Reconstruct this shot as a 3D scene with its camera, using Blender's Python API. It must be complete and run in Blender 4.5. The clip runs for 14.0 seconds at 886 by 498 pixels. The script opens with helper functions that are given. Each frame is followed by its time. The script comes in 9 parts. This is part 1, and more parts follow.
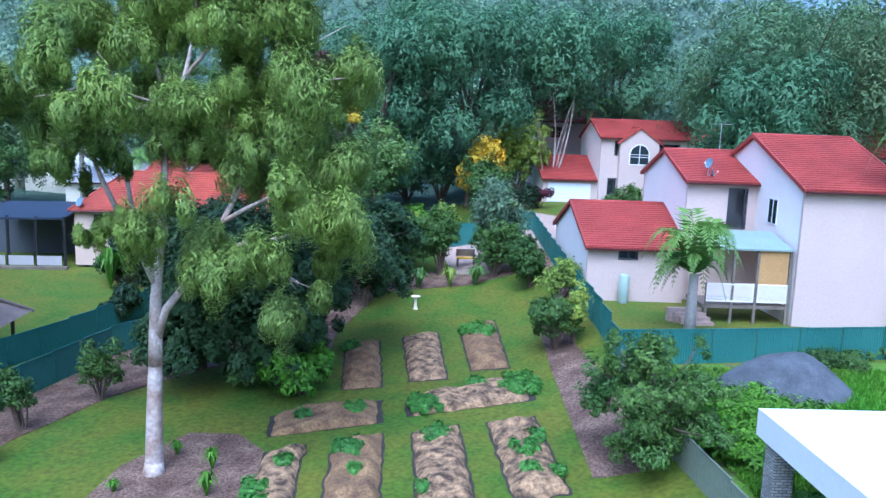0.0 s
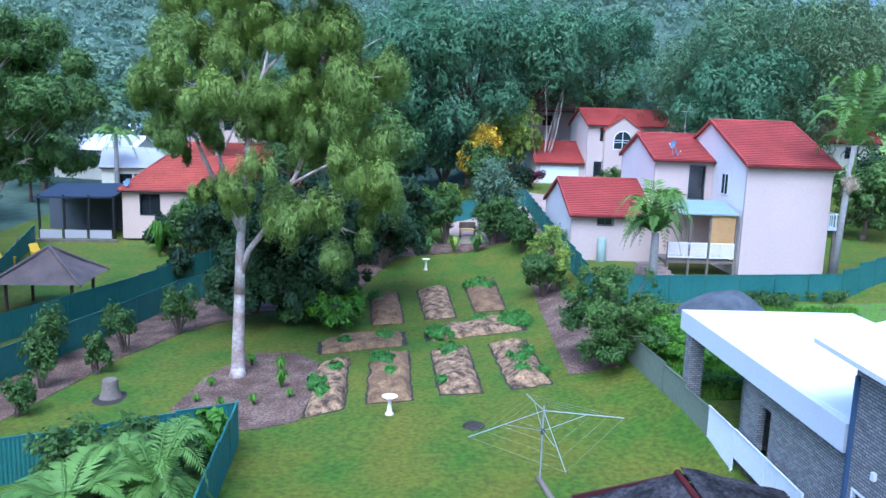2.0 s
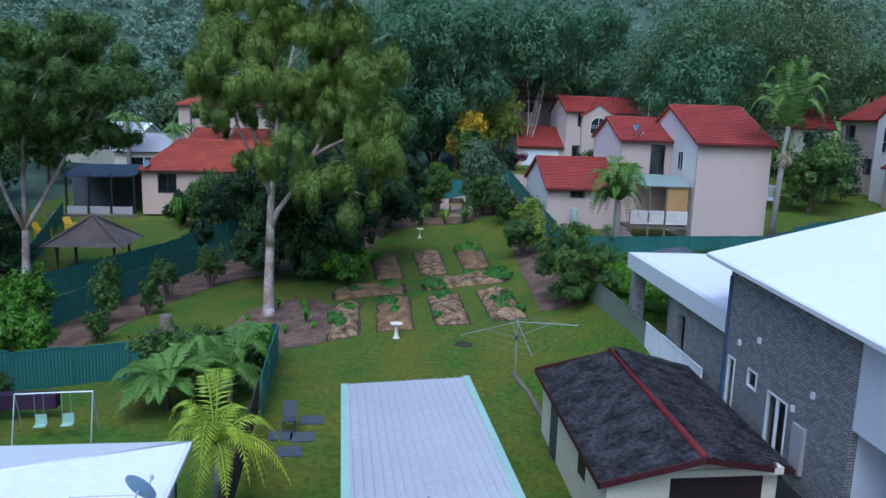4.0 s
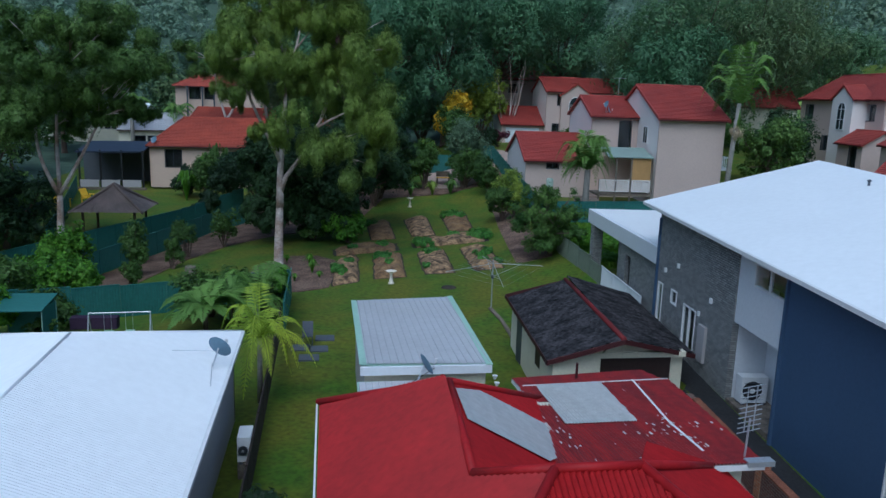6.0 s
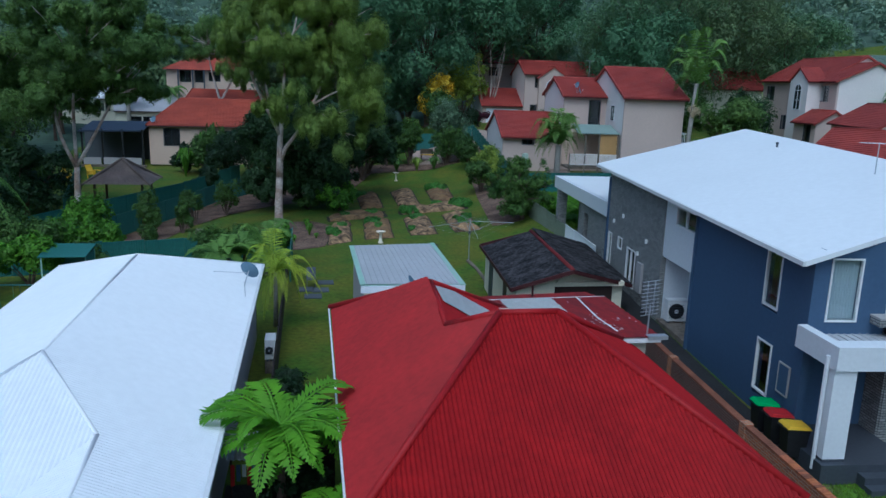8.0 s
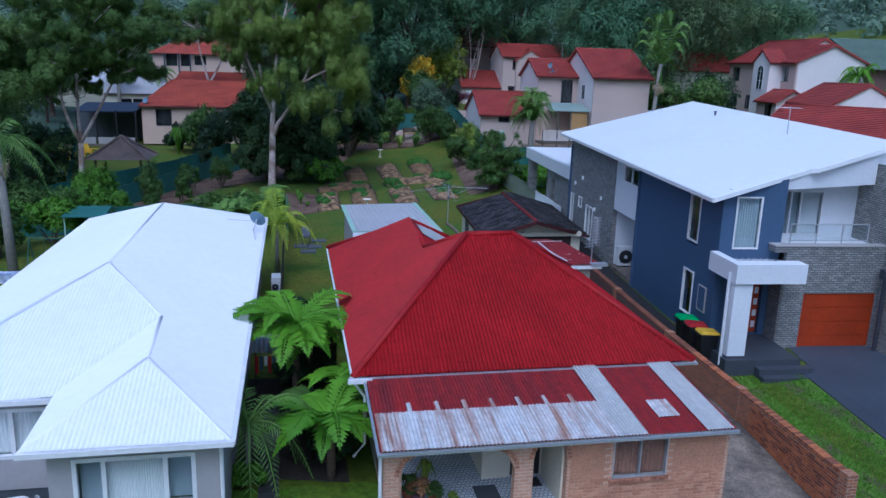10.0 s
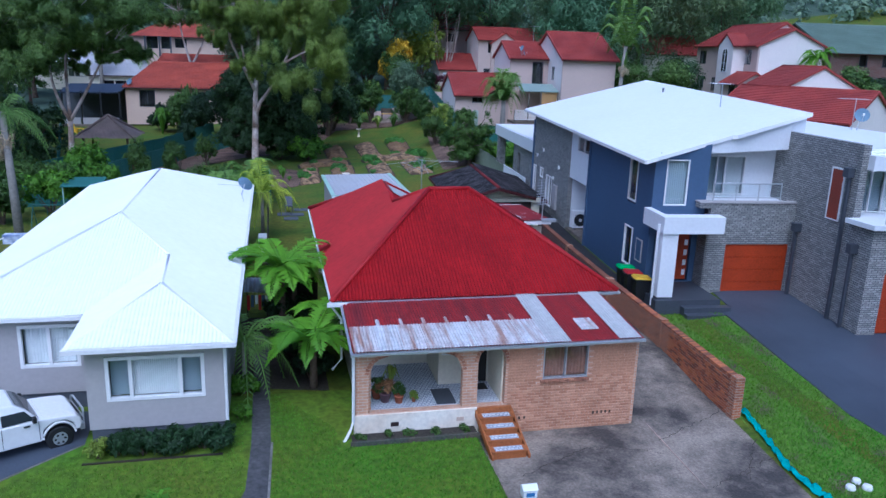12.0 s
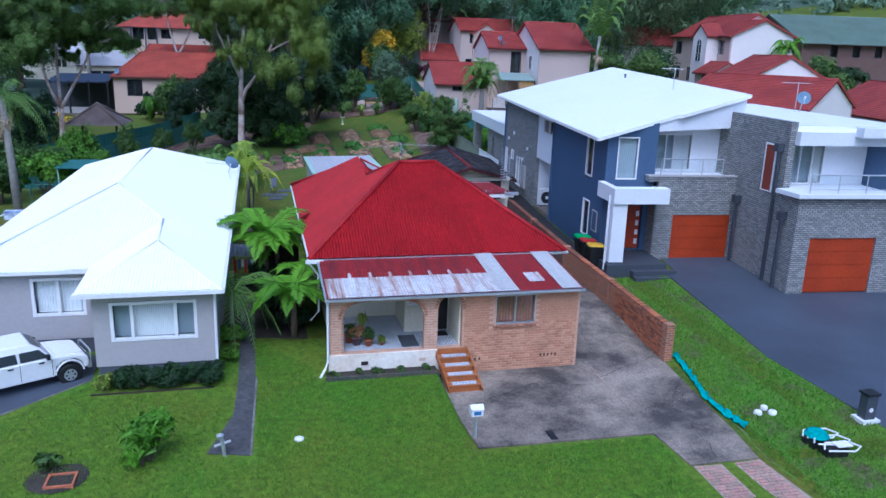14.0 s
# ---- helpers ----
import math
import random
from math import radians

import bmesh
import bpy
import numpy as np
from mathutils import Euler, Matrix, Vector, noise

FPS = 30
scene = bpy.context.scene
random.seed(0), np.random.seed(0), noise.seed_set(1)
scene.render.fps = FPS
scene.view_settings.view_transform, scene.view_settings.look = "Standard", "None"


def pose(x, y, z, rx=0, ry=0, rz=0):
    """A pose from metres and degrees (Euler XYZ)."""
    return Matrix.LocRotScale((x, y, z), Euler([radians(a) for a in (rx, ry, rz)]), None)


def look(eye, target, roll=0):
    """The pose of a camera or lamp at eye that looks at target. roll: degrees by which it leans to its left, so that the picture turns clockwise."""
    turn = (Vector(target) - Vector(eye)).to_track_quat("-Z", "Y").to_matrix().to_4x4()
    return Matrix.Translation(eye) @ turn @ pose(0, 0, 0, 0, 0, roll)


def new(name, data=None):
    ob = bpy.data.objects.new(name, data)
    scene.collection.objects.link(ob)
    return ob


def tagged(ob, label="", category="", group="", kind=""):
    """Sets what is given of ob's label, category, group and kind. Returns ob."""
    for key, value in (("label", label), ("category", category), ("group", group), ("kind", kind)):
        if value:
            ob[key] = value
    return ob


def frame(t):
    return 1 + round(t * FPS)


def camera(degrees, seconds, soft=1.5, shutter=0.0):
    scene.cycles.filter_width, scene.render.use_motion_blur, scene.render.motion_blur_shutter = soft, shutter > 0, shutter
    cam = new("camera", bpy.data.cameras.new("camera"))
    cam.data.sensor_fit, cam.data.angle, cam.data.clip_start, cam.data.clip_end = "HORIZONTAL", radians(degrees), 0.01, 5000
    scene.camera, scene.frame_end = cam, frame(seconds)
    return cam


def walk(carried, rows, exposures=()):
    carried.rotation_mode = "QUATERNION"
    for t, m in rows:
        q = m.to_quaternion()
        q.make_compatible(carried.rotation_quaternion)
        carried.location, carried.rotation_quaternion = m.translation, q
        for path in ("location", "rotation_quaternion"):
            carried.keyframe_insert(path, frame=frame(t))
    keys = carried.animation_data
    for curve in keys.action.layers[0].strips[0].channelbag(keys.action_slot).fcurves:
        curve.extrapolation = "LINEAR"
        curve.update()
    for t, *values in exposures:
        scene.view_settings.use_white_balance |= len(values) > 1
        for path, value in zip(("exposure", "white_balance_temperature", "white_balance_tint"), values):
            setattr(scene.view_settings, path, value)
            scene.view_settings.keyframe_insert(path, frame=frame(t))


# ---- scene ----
cam = camera(60.6, 14.0)

PATH = [
    (0, (4.144, 21.843, 12.507), (4.37, 23.807, 12.204), 2.1),
    (0.2, (3.965, 20.956, 12.476), (4.194, 22.919, 12.168), 1.9),
    (0.5, (3.698, 19.576, 12.415), (3.927, 21.538, 12.107), 2.0),
    (1, (3.234, 17.115, 12.336), (3.463, 19.077, 12.022), 1.9),
    (1.5, (2.751, 14.819, 12.256), (2.984, 16.78, 11.937), 1.9),
    (2, (2.229, 12.404, 12.165), (2.467, 14.363, 11.839), 1.9),
    (2.5, (1.842, 10.247, 12.067), (2.083, 12.204, 11.734), 1.8),
    (2.7, (1.701, 9.422, 12.046), (1.947, 11.378, 11.71), 1.7),
    (4.8, (0.374, 1.116, 11.46), (0.657, 3.062, 11.092), 2.0),
    (5, (0.3, 0.44, 11.453), (0.584, 2.384, 11.078), 1.9),
    (5.5, (0.072, -1.217, 11.374), (0.366, 0.724, 10.992), 1.9),
    (6, (-0.141, -2.937, 11.28), (0.163, -1.0, 10.888), 1.9),
    (6.5, (-0.353, -4.527, 11.207), (-0.039, -2.593, 10.807), 1.9),
    (7, (-0.597, -6.189, 11.117), (-0.272, -4.259, 10.707), 1.9),
    (7.5, (-0.834, -7.731, 11.015), (-0.499, -5.804, 10.597), 1.9),
    (8, (-1.017, -9.287, 10.896), (-0.673, -7.364, 10.468), 1.9),
    (8.2, (-1.026, -9.853, 10.866), (-0.681, -7.931, 10.432), 1.8),
    (10.3, (-1.877, -15.254, 10.409), (-1.482, -13.35, 9.94), 1.8),
    (10.5, (-1.928, -15.745, 10.408), (-1.528, -13.844, 9.934), 1.8),
    (11, (-1.976, -16.785, 10.338), (-1.564, -14.889, 9.855), 1.8),
    (11.5, (-1.989, -17.651, 10.255), (-1.566, -15.759, 9.764), 1.9),
    (12, (-1.986, -18.574, 10.206), (-1.552, -16.686, 9.707), 1.9),
    (12.5, (-1.991, -19.383, 10.157), (-1.547, -17.5, 9.651), 2.0),
    (13, (-1.974, -20.256, 10.1), (-1.523, -18.376, 9.588), 1.9),
    (13.5, (-1.939, -20.994, 10.04), (-1.482, -19.116, 9.524), 2.0),
    (14, (-1.894, -21.728, 9.989), (-1.43, -19.853, 9.472), 1.9),
]
walk(cam, [(t, look(e, g, r)) for t, e, g, r in PATH],
     [(0.0, 1.05, 4250, 9), (2.7, 0.95, 4230, 10), (4.8, -0.55, 4640, 3), (8.2, -0.62, 4480, -3), (10.3, -0.38, 4380, 11), (14.0, 0.06, 4420, 13)])

# ---- sky and sun: an overcast evening ----
world = bpy.data.worlds.new("sky")
scene.world = world
world.use_nodes = True
wn = world.node_tree.nodes
sky = wn.new("ShaderNodeTexSky")
sky.sky_type = "NISHITA"
sky.sun_disc = False
sky.sun_elevation = radians(57)
sky.sun_rotation = radians(200)
sky.air_density = 1.0
sky.dust_density = 7.0
sky.ozone_density = 0.6
world.node_tree.links.new(sky.outputs[0], wn["Background"].inputs[0])
wn["Background"].inputs[1].default_value = 0.15
sun_data = bpy.data.lights.new("sun", "SUN")
sun_data.energy, sun_data.angle, sun_data.color = 0.55, radians(50), (1.0, 0.97, 0.93)
sun = new("sun", sun_data)
sun.matrix_world = look((-4.9, -13.4, 22.0), (0, 0, 0))


# ---- materials ----
def material(name, color, rough=0.8, vary=0.25, scale=1.0, fine=25.0, bump=0.15, metal=0.0, tint=None, island=0.0, spec=0.4, big=0.6, detail=5, crumble=0.5, lo=0.35, hi=0.66):
    """Two scales of noise over a base colour, with fine relief. tint: a second colour for the larger patches."""
    m = bpy.data.materials.new(name)
    m.use_nodes = True
    nt, nodes = m.node_tree, m.node_tree.nodes
    p = nodes["Principled BSDF"]
    p.inputs["Roughness"].default_value, p.inputs["Metallic"].default_value = rough, metal
    p.inputs["Specular IOR Level"].default_value = spec
    geo = nodes.new("ShaderNodeNewGeometry")
    tex = nodes.new("ShaderNodeTexNoise")
    tex.inputs["Scale"].default_value, tex.inputs["Detail"].default_value, tex.inputs["Roughness"].default_value = scale * big, detail, crumble
    tex2 = nodes.new("ShaderNodeTexNoise")
    tex2.inputs["Scale"].default_value, tex2.inputs["Detail"].default_value = fine, 4
    nt.links.new(geo.outputs["Position"], tex.inputs["Vector"])
    nt.links.new(geo.outputs["Position"], tex2.inputs["Vector"])
    ramp = nodes.new("ShaderNodeValToRGB")
    ramp.color_ramp.elements[0].position, ramp.color_ramp.elements[1].position = lo, hi
    other = tint or tuple(c * (1 - vary) for c in color)
    ramp.color_ramp.elements[0].color, ramp.color_ramp.elements[1].color = (*other, 1), (*color, 1)
    nt.links.new(tex.outputs[0], ramp.inputs[0])
    hsv = nodes.new("ShaderNodeHueSaturation")
    mr = nodes.new("ShaderNodeMapRange")
    mr.inputs["To Min"].default_value, mr.inputs["To Max"].default_value = 1 - vary, 1 + vary
    mr.inputs["From Min"].default_value, mr.inputs["From Max"].default_value = 0.25, 0.75
    nt.links.new(tex2.outputs[0], mr.inputs["Value"])
    if island:
        mul = nodes.new("ShaderNodeMath")
        mul.operation = "MULTIPLY"
        mr2 = nodes.new("ShaderNodeMapRange")
        mr2.inputs["To Min"].default_value, mr2.inputs["To Max"].default_value = 1 - island, 1 + island
        nt.links.new(geo.outputs["Random Per Island"], mr2.inputs["Value"])
        nt.links.new(mr.outputs[0], mul.inputs[0])
        nt.links.new(mr2.outputs[0], mul.inputs[1])
        nt.links.new(mul.outputs[0], hsv.inputs["Value"])
    else:
        nt.links.new(mr.outputs[0], hsv.inputs["Value"])
    nt.links.new(ramp.outputs[0], hsv.inputs["Color"])
    nt.links.new(hsv.outputs[0], p.inputs["Base Color"])
    if bump:
        b = nodes.new("ShaderNodeBump")
        b.inputs["Strength"].default_value, b.inputs["Distance"].default_value = bump, 0.02
        nt.links.new(tex2.outputs[0], b.inputs["Height"])
        nt.links.new(b.outputs[0], p.inputs["Normal"])
    return m


def leaf_material(name, color, tint, island=0.35):
    m = material(name, color, 0.55, 0.2, 0.35, 3.0, 0, tint=tint, island=island, spec=0.3)
    nt, nodes = m.node_tree, m.node_tree.nodes
    tr, mix = nodes.new("ShaderNodeBsdfTranslucent"), nodes.new("ShaderNodeMixShader")
    mix.inputs[0].default_value = 0.25
    hsv = next(n for n in nodes if n.type == "HUE_SAT")
    nt.links.new(hsv.outputs[0], tr.inputs["Color"])
    nt.links.new(nodes["Principled BSDF"].outputs[0], mix.inputs[1])
    nt.links.new(tr.outputs[0], mix.inputs[2])
    nt.links.new(mix.outputs[0], nodes["Material Output"].inputs["Surface"])
    return m


def brick_material(name, c1, c2, mortar, width=0.24, height=0.086):
    """A running bond in relief; the wall's meshes carry a UV map in metres."""
    m = bpy.data.materials.new(name)
    m.use_nodes = True
    nt, nodes = m.node_tree, m.node_tree.nodes
    p = nodes["Principled BSDF"]
    p.inputs["Roughness"].default_value = 0.9
    uv, tex, noi = nodes.new("ShaderNodeUVMap"), nodes.new("ShaderNodeTexBrick"), nodes.new("ShaderNodeTexNoise")
    tex.inputs["Color1"].default_value, tex.inputs["Color2"].default_value, tex.inputs["Mortar"].default_value = (*c1, 1), (*c2, 1), (*mortar, 1)
    tex.inputs["Scale"].default_value = 1.0
    tex.inputs["Brick Width"].default_value, tex.inputs["Row Height"].default_value = width, height
    tex.inputs["Mortar Size"].default_value, tex.inputs["Mortar Smooth"].default_value, tex.inputs["Bias"].default_value = 0.011, 0.2, 0.1
    nt.links.new(uv.outputs[0], tex.inputs["Vector"])
    noi.inputs["Scale"].default_value, noi.inputs["Detail"].default_value = 3.0, 6
    nt.links.new(uv.outputs[0], noi.inputs["Vector"])
    mr, hsv = nodes.new("ShaderNodeMapRange"), nodes.new("ShaderNodeHueSaturation")
    mr.inputs["To Min"].default_value, mr.inputs["To Max"].default_value = 0.75, 1.25
    nt.links.new(noi.outputs[0], mr.inputs["Value"])
    nt.links.new(mr.outputs[0], hsv.inputs["Value"])
    nt.links.new(tex.outputs["Color"], hsv.inputs["Color"])
    nt.links.new(hsv.outputs[0], p.inputs["Base Color"])
    b = nodes.new("ShaderNodeBump")
    b.inputs["Strength"].default_value, b.inputs["Distance"].default_value, b.invert = 0.7, 0.01, True
    nt.links.new(tex.outputs["Fac"], b.inputs["Height"])
    nt.links.new(b.outputs[0], p.inputs["Normal"])
    return m


def glass_material():
    m = bpy.data.materials.new("glass")
    m.use_nodes = True
    p = m.node_tree.nodes["Principled BSDF"]
    p.inputs["Base Color"].default_value = (0.9, 0.95, 0.97, 1)
    p.inputs["Roughness"].default_value, p.inputs["Transmission Weight"].default_value, p.inputs["IOR"].default_value = 0.03, 1.0, 1.5
    return m


GRASS = material("grass", (0.055, 0.110, 0.002), 0.9, 0.4, 0.6, 4.5, 0.8, tint=(0.112, 0.118, 0.005))
FRONT_GRASS = material("front_grass", (0.072, 0.160, 0.002), 0.9, 0.45, 0.55, 6.0, 0.9, tint=(0.108, 0.146, 0.004), detail=9, crumble=0.62)
PASTURE = material("pasture", (0.24, 0.32, 0.05), 0.95, 0.2, 0.06, 1.0, 0.3, tint=(0.17, 0.26, 0.05))
ROUGH_GRASS = material("rough_grass", (0.10, 0.19, 0.012), 0.9, 0.4, 1.4, 8.0, 0.7, tint=(0.105, 0.085, 0.05), lo=0.38, hi=0.5)
SOIL = material("garden_soil", (0.25, 0.155, 0.068), 0.95, 0.5, 2.4, 9.0, 0.9, tint=(0.12, 0.07, 0.036))
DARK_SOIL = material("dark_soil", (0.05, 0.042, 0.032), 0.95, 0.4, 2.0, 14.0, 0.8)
MULCH = material("bark_mulch", (0.185, 0.122, 0.085), 0.95, 0.8, 1.4, 9.0, 1.0, tint=(0.085, 0.05, 0.034))
CONCRETE = material("old_concrete", (0.30, 0.25, 0.195), 0.85, 0.32, 0.55, 16.0, 0.5, tint=(0.06, 0.052, 0.046), detail=13, crumble=0.72, lo=0.42, hi=0.62)
PAVING = material("brick_paving", (0.42, 0.30, 0.24), 0.9, 0.25, 1.2, 9.0, 0.3, tint=(0.30, 0.24, 0.2))
ASPHALT = material("dark_drive", (0.070, 0.084, 0.112), 0.6, 0.15, 0.5, 30.0, 0.3, tint=(0.046, 0.055, 0.075), detail=8)
GRAVEL = material("blue_metal_gravel", (0.10, 0.11, 0.125), 0.9, 0.4, 2.0, 18.0, 1.0)
FOREST_FLOOR = material("forest_floor", (0.075, 0.115, 0.075), 0.95, 0.3, 0.05, 0.6, 0.3, tint=(0.055, 0.09, 0.06))
RED_ROOF = material("red_roof_paint", (0.335, 0.0085, 0.011), 0.55, 0.16, 0.9, 5.0, 0.05, tint=(0.265, 0.007, 0.0095), spec=0.25, detail=9, crumble=0.62)
RED_FADED = material("faded_red_sheet", (0.27, 0.014, 0.014), 0.65, 0.25, 1.5, 5.0, 0.05, tint=(0.17, 0.016, 0.018))
RUST_SHEET = material("bare_weathered_sheet", (0.58, 0.555, 0.55), 0.5, 0.22, 2.5, 7.0, 0.05, tint=(0.36, 0.22, 0.17), metal=0.1, lo=0.36, hi=0.52, detail=8)
SILVER_SHEET = material("dull_silver_sheet", (0.60, 0.60, 0.61), 0.5, 0.2, 2.5, 6.0, 0.05, tint=(0.46, 0.39, 0.36), metal=0.1, lo=0.36, hi=0.52)
POLY_SHEET = material("fibreglass_sheet", (0.50, 0.50, 0.49), 0.45, 0.12, 1.5, 6.0, 0.05)
WHITE_ROOF = material("white_roof_sheet", (0.91, 0.915, 0.92), 0.35, 0.03, 0.4, 4.0, 0.02)
GREY_ROOF = material("pale_grey_sheet", (0.50, 0.50, 0.52), 0.45, 0.08, 0.6, 5.0, 0.03)
CEMENT_ROOF = material("old_cement_sheet", (0.050, 0.047, 0.052), 0.95, 0.7, 2.6, 7.0, 0.6, tint=(0.014, 0.014, 0.016), spec=0.15)
RED_TILE = material("red_roof_tile", (0.33, 0.056, 0.042), 0.65, 0.2, 0.8, 6.0, 0.2, tint=(0.25, 0.042, 0.034))
ORANGE_TILE = material("orange_roof_tile", (0.38, 0.075, 0.042), 0.7, 0.25, 0.8, 6.0, 0.2, tint=(0.28, 0.055, 0.034))
GREEN_TILE = material("green_roof_sheet", (0.17, 0.235, 0.185), 0.6, 0.2, 0.6, 5.0, 0.1)
WHITE = material("white_paint", (0.80, 0.80, 0.80), 0.5, 0.05, 1.0, 8.0, 0.03)
CREAM = material("cream_render", (0.70, 0.66, 0.52), 0.8, 0.08, 0.8, 10.0, 0.1)
PLINTH = material("stained_white_render", (0.82, 0.77, 0.67), 0.85, 0.12, 1.5, 8.0, 0.15, tint=(0.70, 0.60, 0.47))
PALE_GREY = material("pale_grey_cladding", (0.425, 0.405, 0.40), 0.7, 0.05, 0.6, 8.0, 0.03)
DARK_BASE = material("dark_grey_base", (0.09, 0.10, 0.12), 0.7, 0.1, 1.0, 8.0, 0.05)
# pink fronts, white sides; values pushed apart to make up for weak side light
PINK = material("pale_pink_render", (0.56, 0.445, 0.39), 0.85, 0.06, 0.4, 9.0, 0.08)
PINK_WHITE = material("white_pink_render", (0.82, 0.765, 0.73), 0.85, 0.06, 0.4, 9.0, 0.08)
SALMON = material("peach_render", (0.62, 0.47, 0.37), 0.85, 0.08, 0.4, 9.0, 0.08)
BLUE = material("slate_blue_render", (0.068, 0.112, 0.20), 0.7, 0.06, 0.5, 9.0, 0.06)
WHITE_RENDER = material("white_render", (0.74, 0.76, 0.79), 0.7, 0.04, 0.5, 9.0, 0.05)
FENCE_GREEN = material("green_steel_fence", (0.040, 0.135, 0.115), 0.5, 0.14, 0.6, 6.0, 0.03, tint=(0.052, 0.158, 0.138))
FENCE_OLIVE = material("olive_steel_fence", (0.17, 0.20, 0.15), 0.6, 0.1, 0.6, 6.0, 0.03)
TIMBER = material("stained_timber", (0.38, 0.13, 0.035), 0.5, 0.25, 2.0, 20.0, 0.1)
# near-black concrete: the passage's shadow is painted into the base colour
SHADE_CONCRETE = material("shade_dark_concrete", (0.028, 0.028, 0.03), 0.9, 0.3, 1.2, 9.0, 0.3)
DARK_TIMBER = material("dark_rotten_timber", (0.045, 0.033, 0.028), 0.9, 0.35, 2.0, 14.0, 0.3)
EDGE_BOARD = material("mossy_edging_board", (0.06, 0.07, 0.055), 0.9, 0.4, 2.0, 12.0, 0.3, tint=(0.11, 0.085, 0.06))
OLD_TIMBER = material("weathered_timber", (0.20, 0.165, 0.13), 0.9, 0.3, 2.0, 20.0, 0.3)
GARAGE_DOOR = material("orange_timber_door", (0.37, 0.047, 0.008), 0.4, 0.22, 1.5, 14.0, 0.05)
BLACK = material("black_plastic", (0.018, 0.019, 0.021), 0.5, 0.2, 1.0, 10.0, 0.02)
DARK_DOOR = material("dark_brown_roller", (0.035, 0.022, 0.02), 0.5, 0.15, 1.0, 10.0, 0.02)
MAROON = material("maroon_trim", (0.055, 0.012, 0.013), 0.6, 0.25, 1.0, 8.0, 0.05)
METAL = material("galvanised_steel", (0.55, 0.57, 0.60), 0.4, 0.1, 1.0, 10.0, 0.02, metal=0.6)
DARK_METAL = material("dark_steel", (0.08, 0.09, 0.11), 0.5, 0.1, 1.0, 10.0, 0.02, metal=0.3)
TERRACOTTA = material("terracotta", (0.45, 0.15, 0.07), 0.8, 0.15, 2.0, 10.0, 0.1)
BARK = material("pale_gum_bark", (0.55, 0.49, 0.45), 0.85, 0.3, 1.6, 7.0, 0.5, tint=(0.27, 0.18, 0.13))
BROWN_BARK = material("brown_bark", (0.14, 0.10, 0.075), 0.95, 0.3, 1.5, 10.0, 0.6)
THATCH = material("grey_thatch", (0.26, 0.20, 0.17), 0.95, 0.25, 1.5, 18.0, 0.6)
GREEN_BOARD = material("bamboo_blind", (0.45, 0.27, 0.10), 0.8, 0.15, 1.0, 12.0, 0.1)
CURTAIN = material("white_curtain", (0.85, 0.85, 0.84), 0.9, 0.06, 2.0, 10.0, 0.05)
GREY_BLIND = material("grey_blind", (0.36, 0.42, 0.45), 0.8, 0.06, 2.0, 10.0, 0.03)
BROWN_CURTAIN = material("brown_curtain", (0.34, 0.16, 0.10), 0.9, 0.2, 3.0, 10.0, 0.05)
AWNING = material("dull_green_awning", (0.26, 0.33, 0.29), 0.6, 0.1, 1.0, 8.0, 0.05)
TEAL = material("teal_cloth", (0.02, 0.34, 0.32), 0.7, 0.25, 3.0, 12.0, 0.2)
PASTEL_GREEN = material("pale_green_trim", (0.40, 0.58, 0.47), 0.6, 0.08, 1.0, 8.0, 0.02)
YELLOW = material("yellow_plastic", (0.72, 0.46, 0.02), 0.4, 0.08, 1.0, 8.0, 0.02)
RED_LID = material("red_plastic", (0.42, 0.015, 0.02), 0.4, 0.08, 1.0, 8.0, 0.02)
GREEN_LID = material("green_plastic", (0.03, 0.42, 0.10), 0.4, 0.08, 1.0, 8.0, 0.02)
TILE_FLOOR = brick_material("patterned_tiles", (0.62, 0.64, 0.66), (0.55, 0.58, 0.62), (0.16, 0.2, 0.27), 0.11, 0.11)
PINK_BRICK = brick_material("pink_brick", (0.50, 0.265, 0.16), (0.57, 0.325, 0.205), (0.58, 0.46, 0.36))
ARCH_BRICK = material("arch_brick", (0.47, 0.235, 0.135), 0.9, 0.4, 3.0, 9.0, 0.2, tint=(0.30, 0.13, 0.08))
GREY_BRICK = brick_material("grey_brick", (0.20, 0.20, 0.194), (0.345, 0.34, 0.325), (0.07, 0.078, 0.086))
ORANGE_BRICK = brick_material("orange_brick", (0.47, 0.16, 0.06), (0.25, 0.095, 0.05), (0.38, 0.30, 0.22))
# brown brick with shade put into its tone, for walls that stand dark
SHADED_BROWN_BRICK = brick_material("shaded_brown_brick", (0.15, 0.065, 0.05), (0.11, 0.055, 0.045), (0.2, 0.17, 0.15))
MOSSY_EDGE = material("weathered_kerb", (0.20, 0.19, 0.17), 0.9, 0.35, 2.0, 9.0, 0.3, tint=(0.11, 0.11, 0.09))
MOSSY_PATH = material("mossy_concrete", (0.10, 0.098, 0.098), 0.9, 0.35, 1.2, 8.0, 0.4, tint=(0.042, 0.042, 0.044), detail=9, crumble=0.62)


def streaked(m, across, along):
    """Draws a material's larger patches out into runs down the slope."""
    nt = m.node_tree
    tex = next(n for n in nt.nodes if n.type == "TEX_NOISE")
    geo = next(n for n in nt.nodes if n.type == "NEW_GEOMETRY")
    stretch = nt.nodes.new("ShaderNodeMapping")
    stretch.inputs["Scale"].default_value = (across, along, along)
    nt.links.new(geo.outputs["Position"], stretch.inputs["Vector"])
    nt.links.new(stretch.outputs[0], tex.inputs["Vector"])


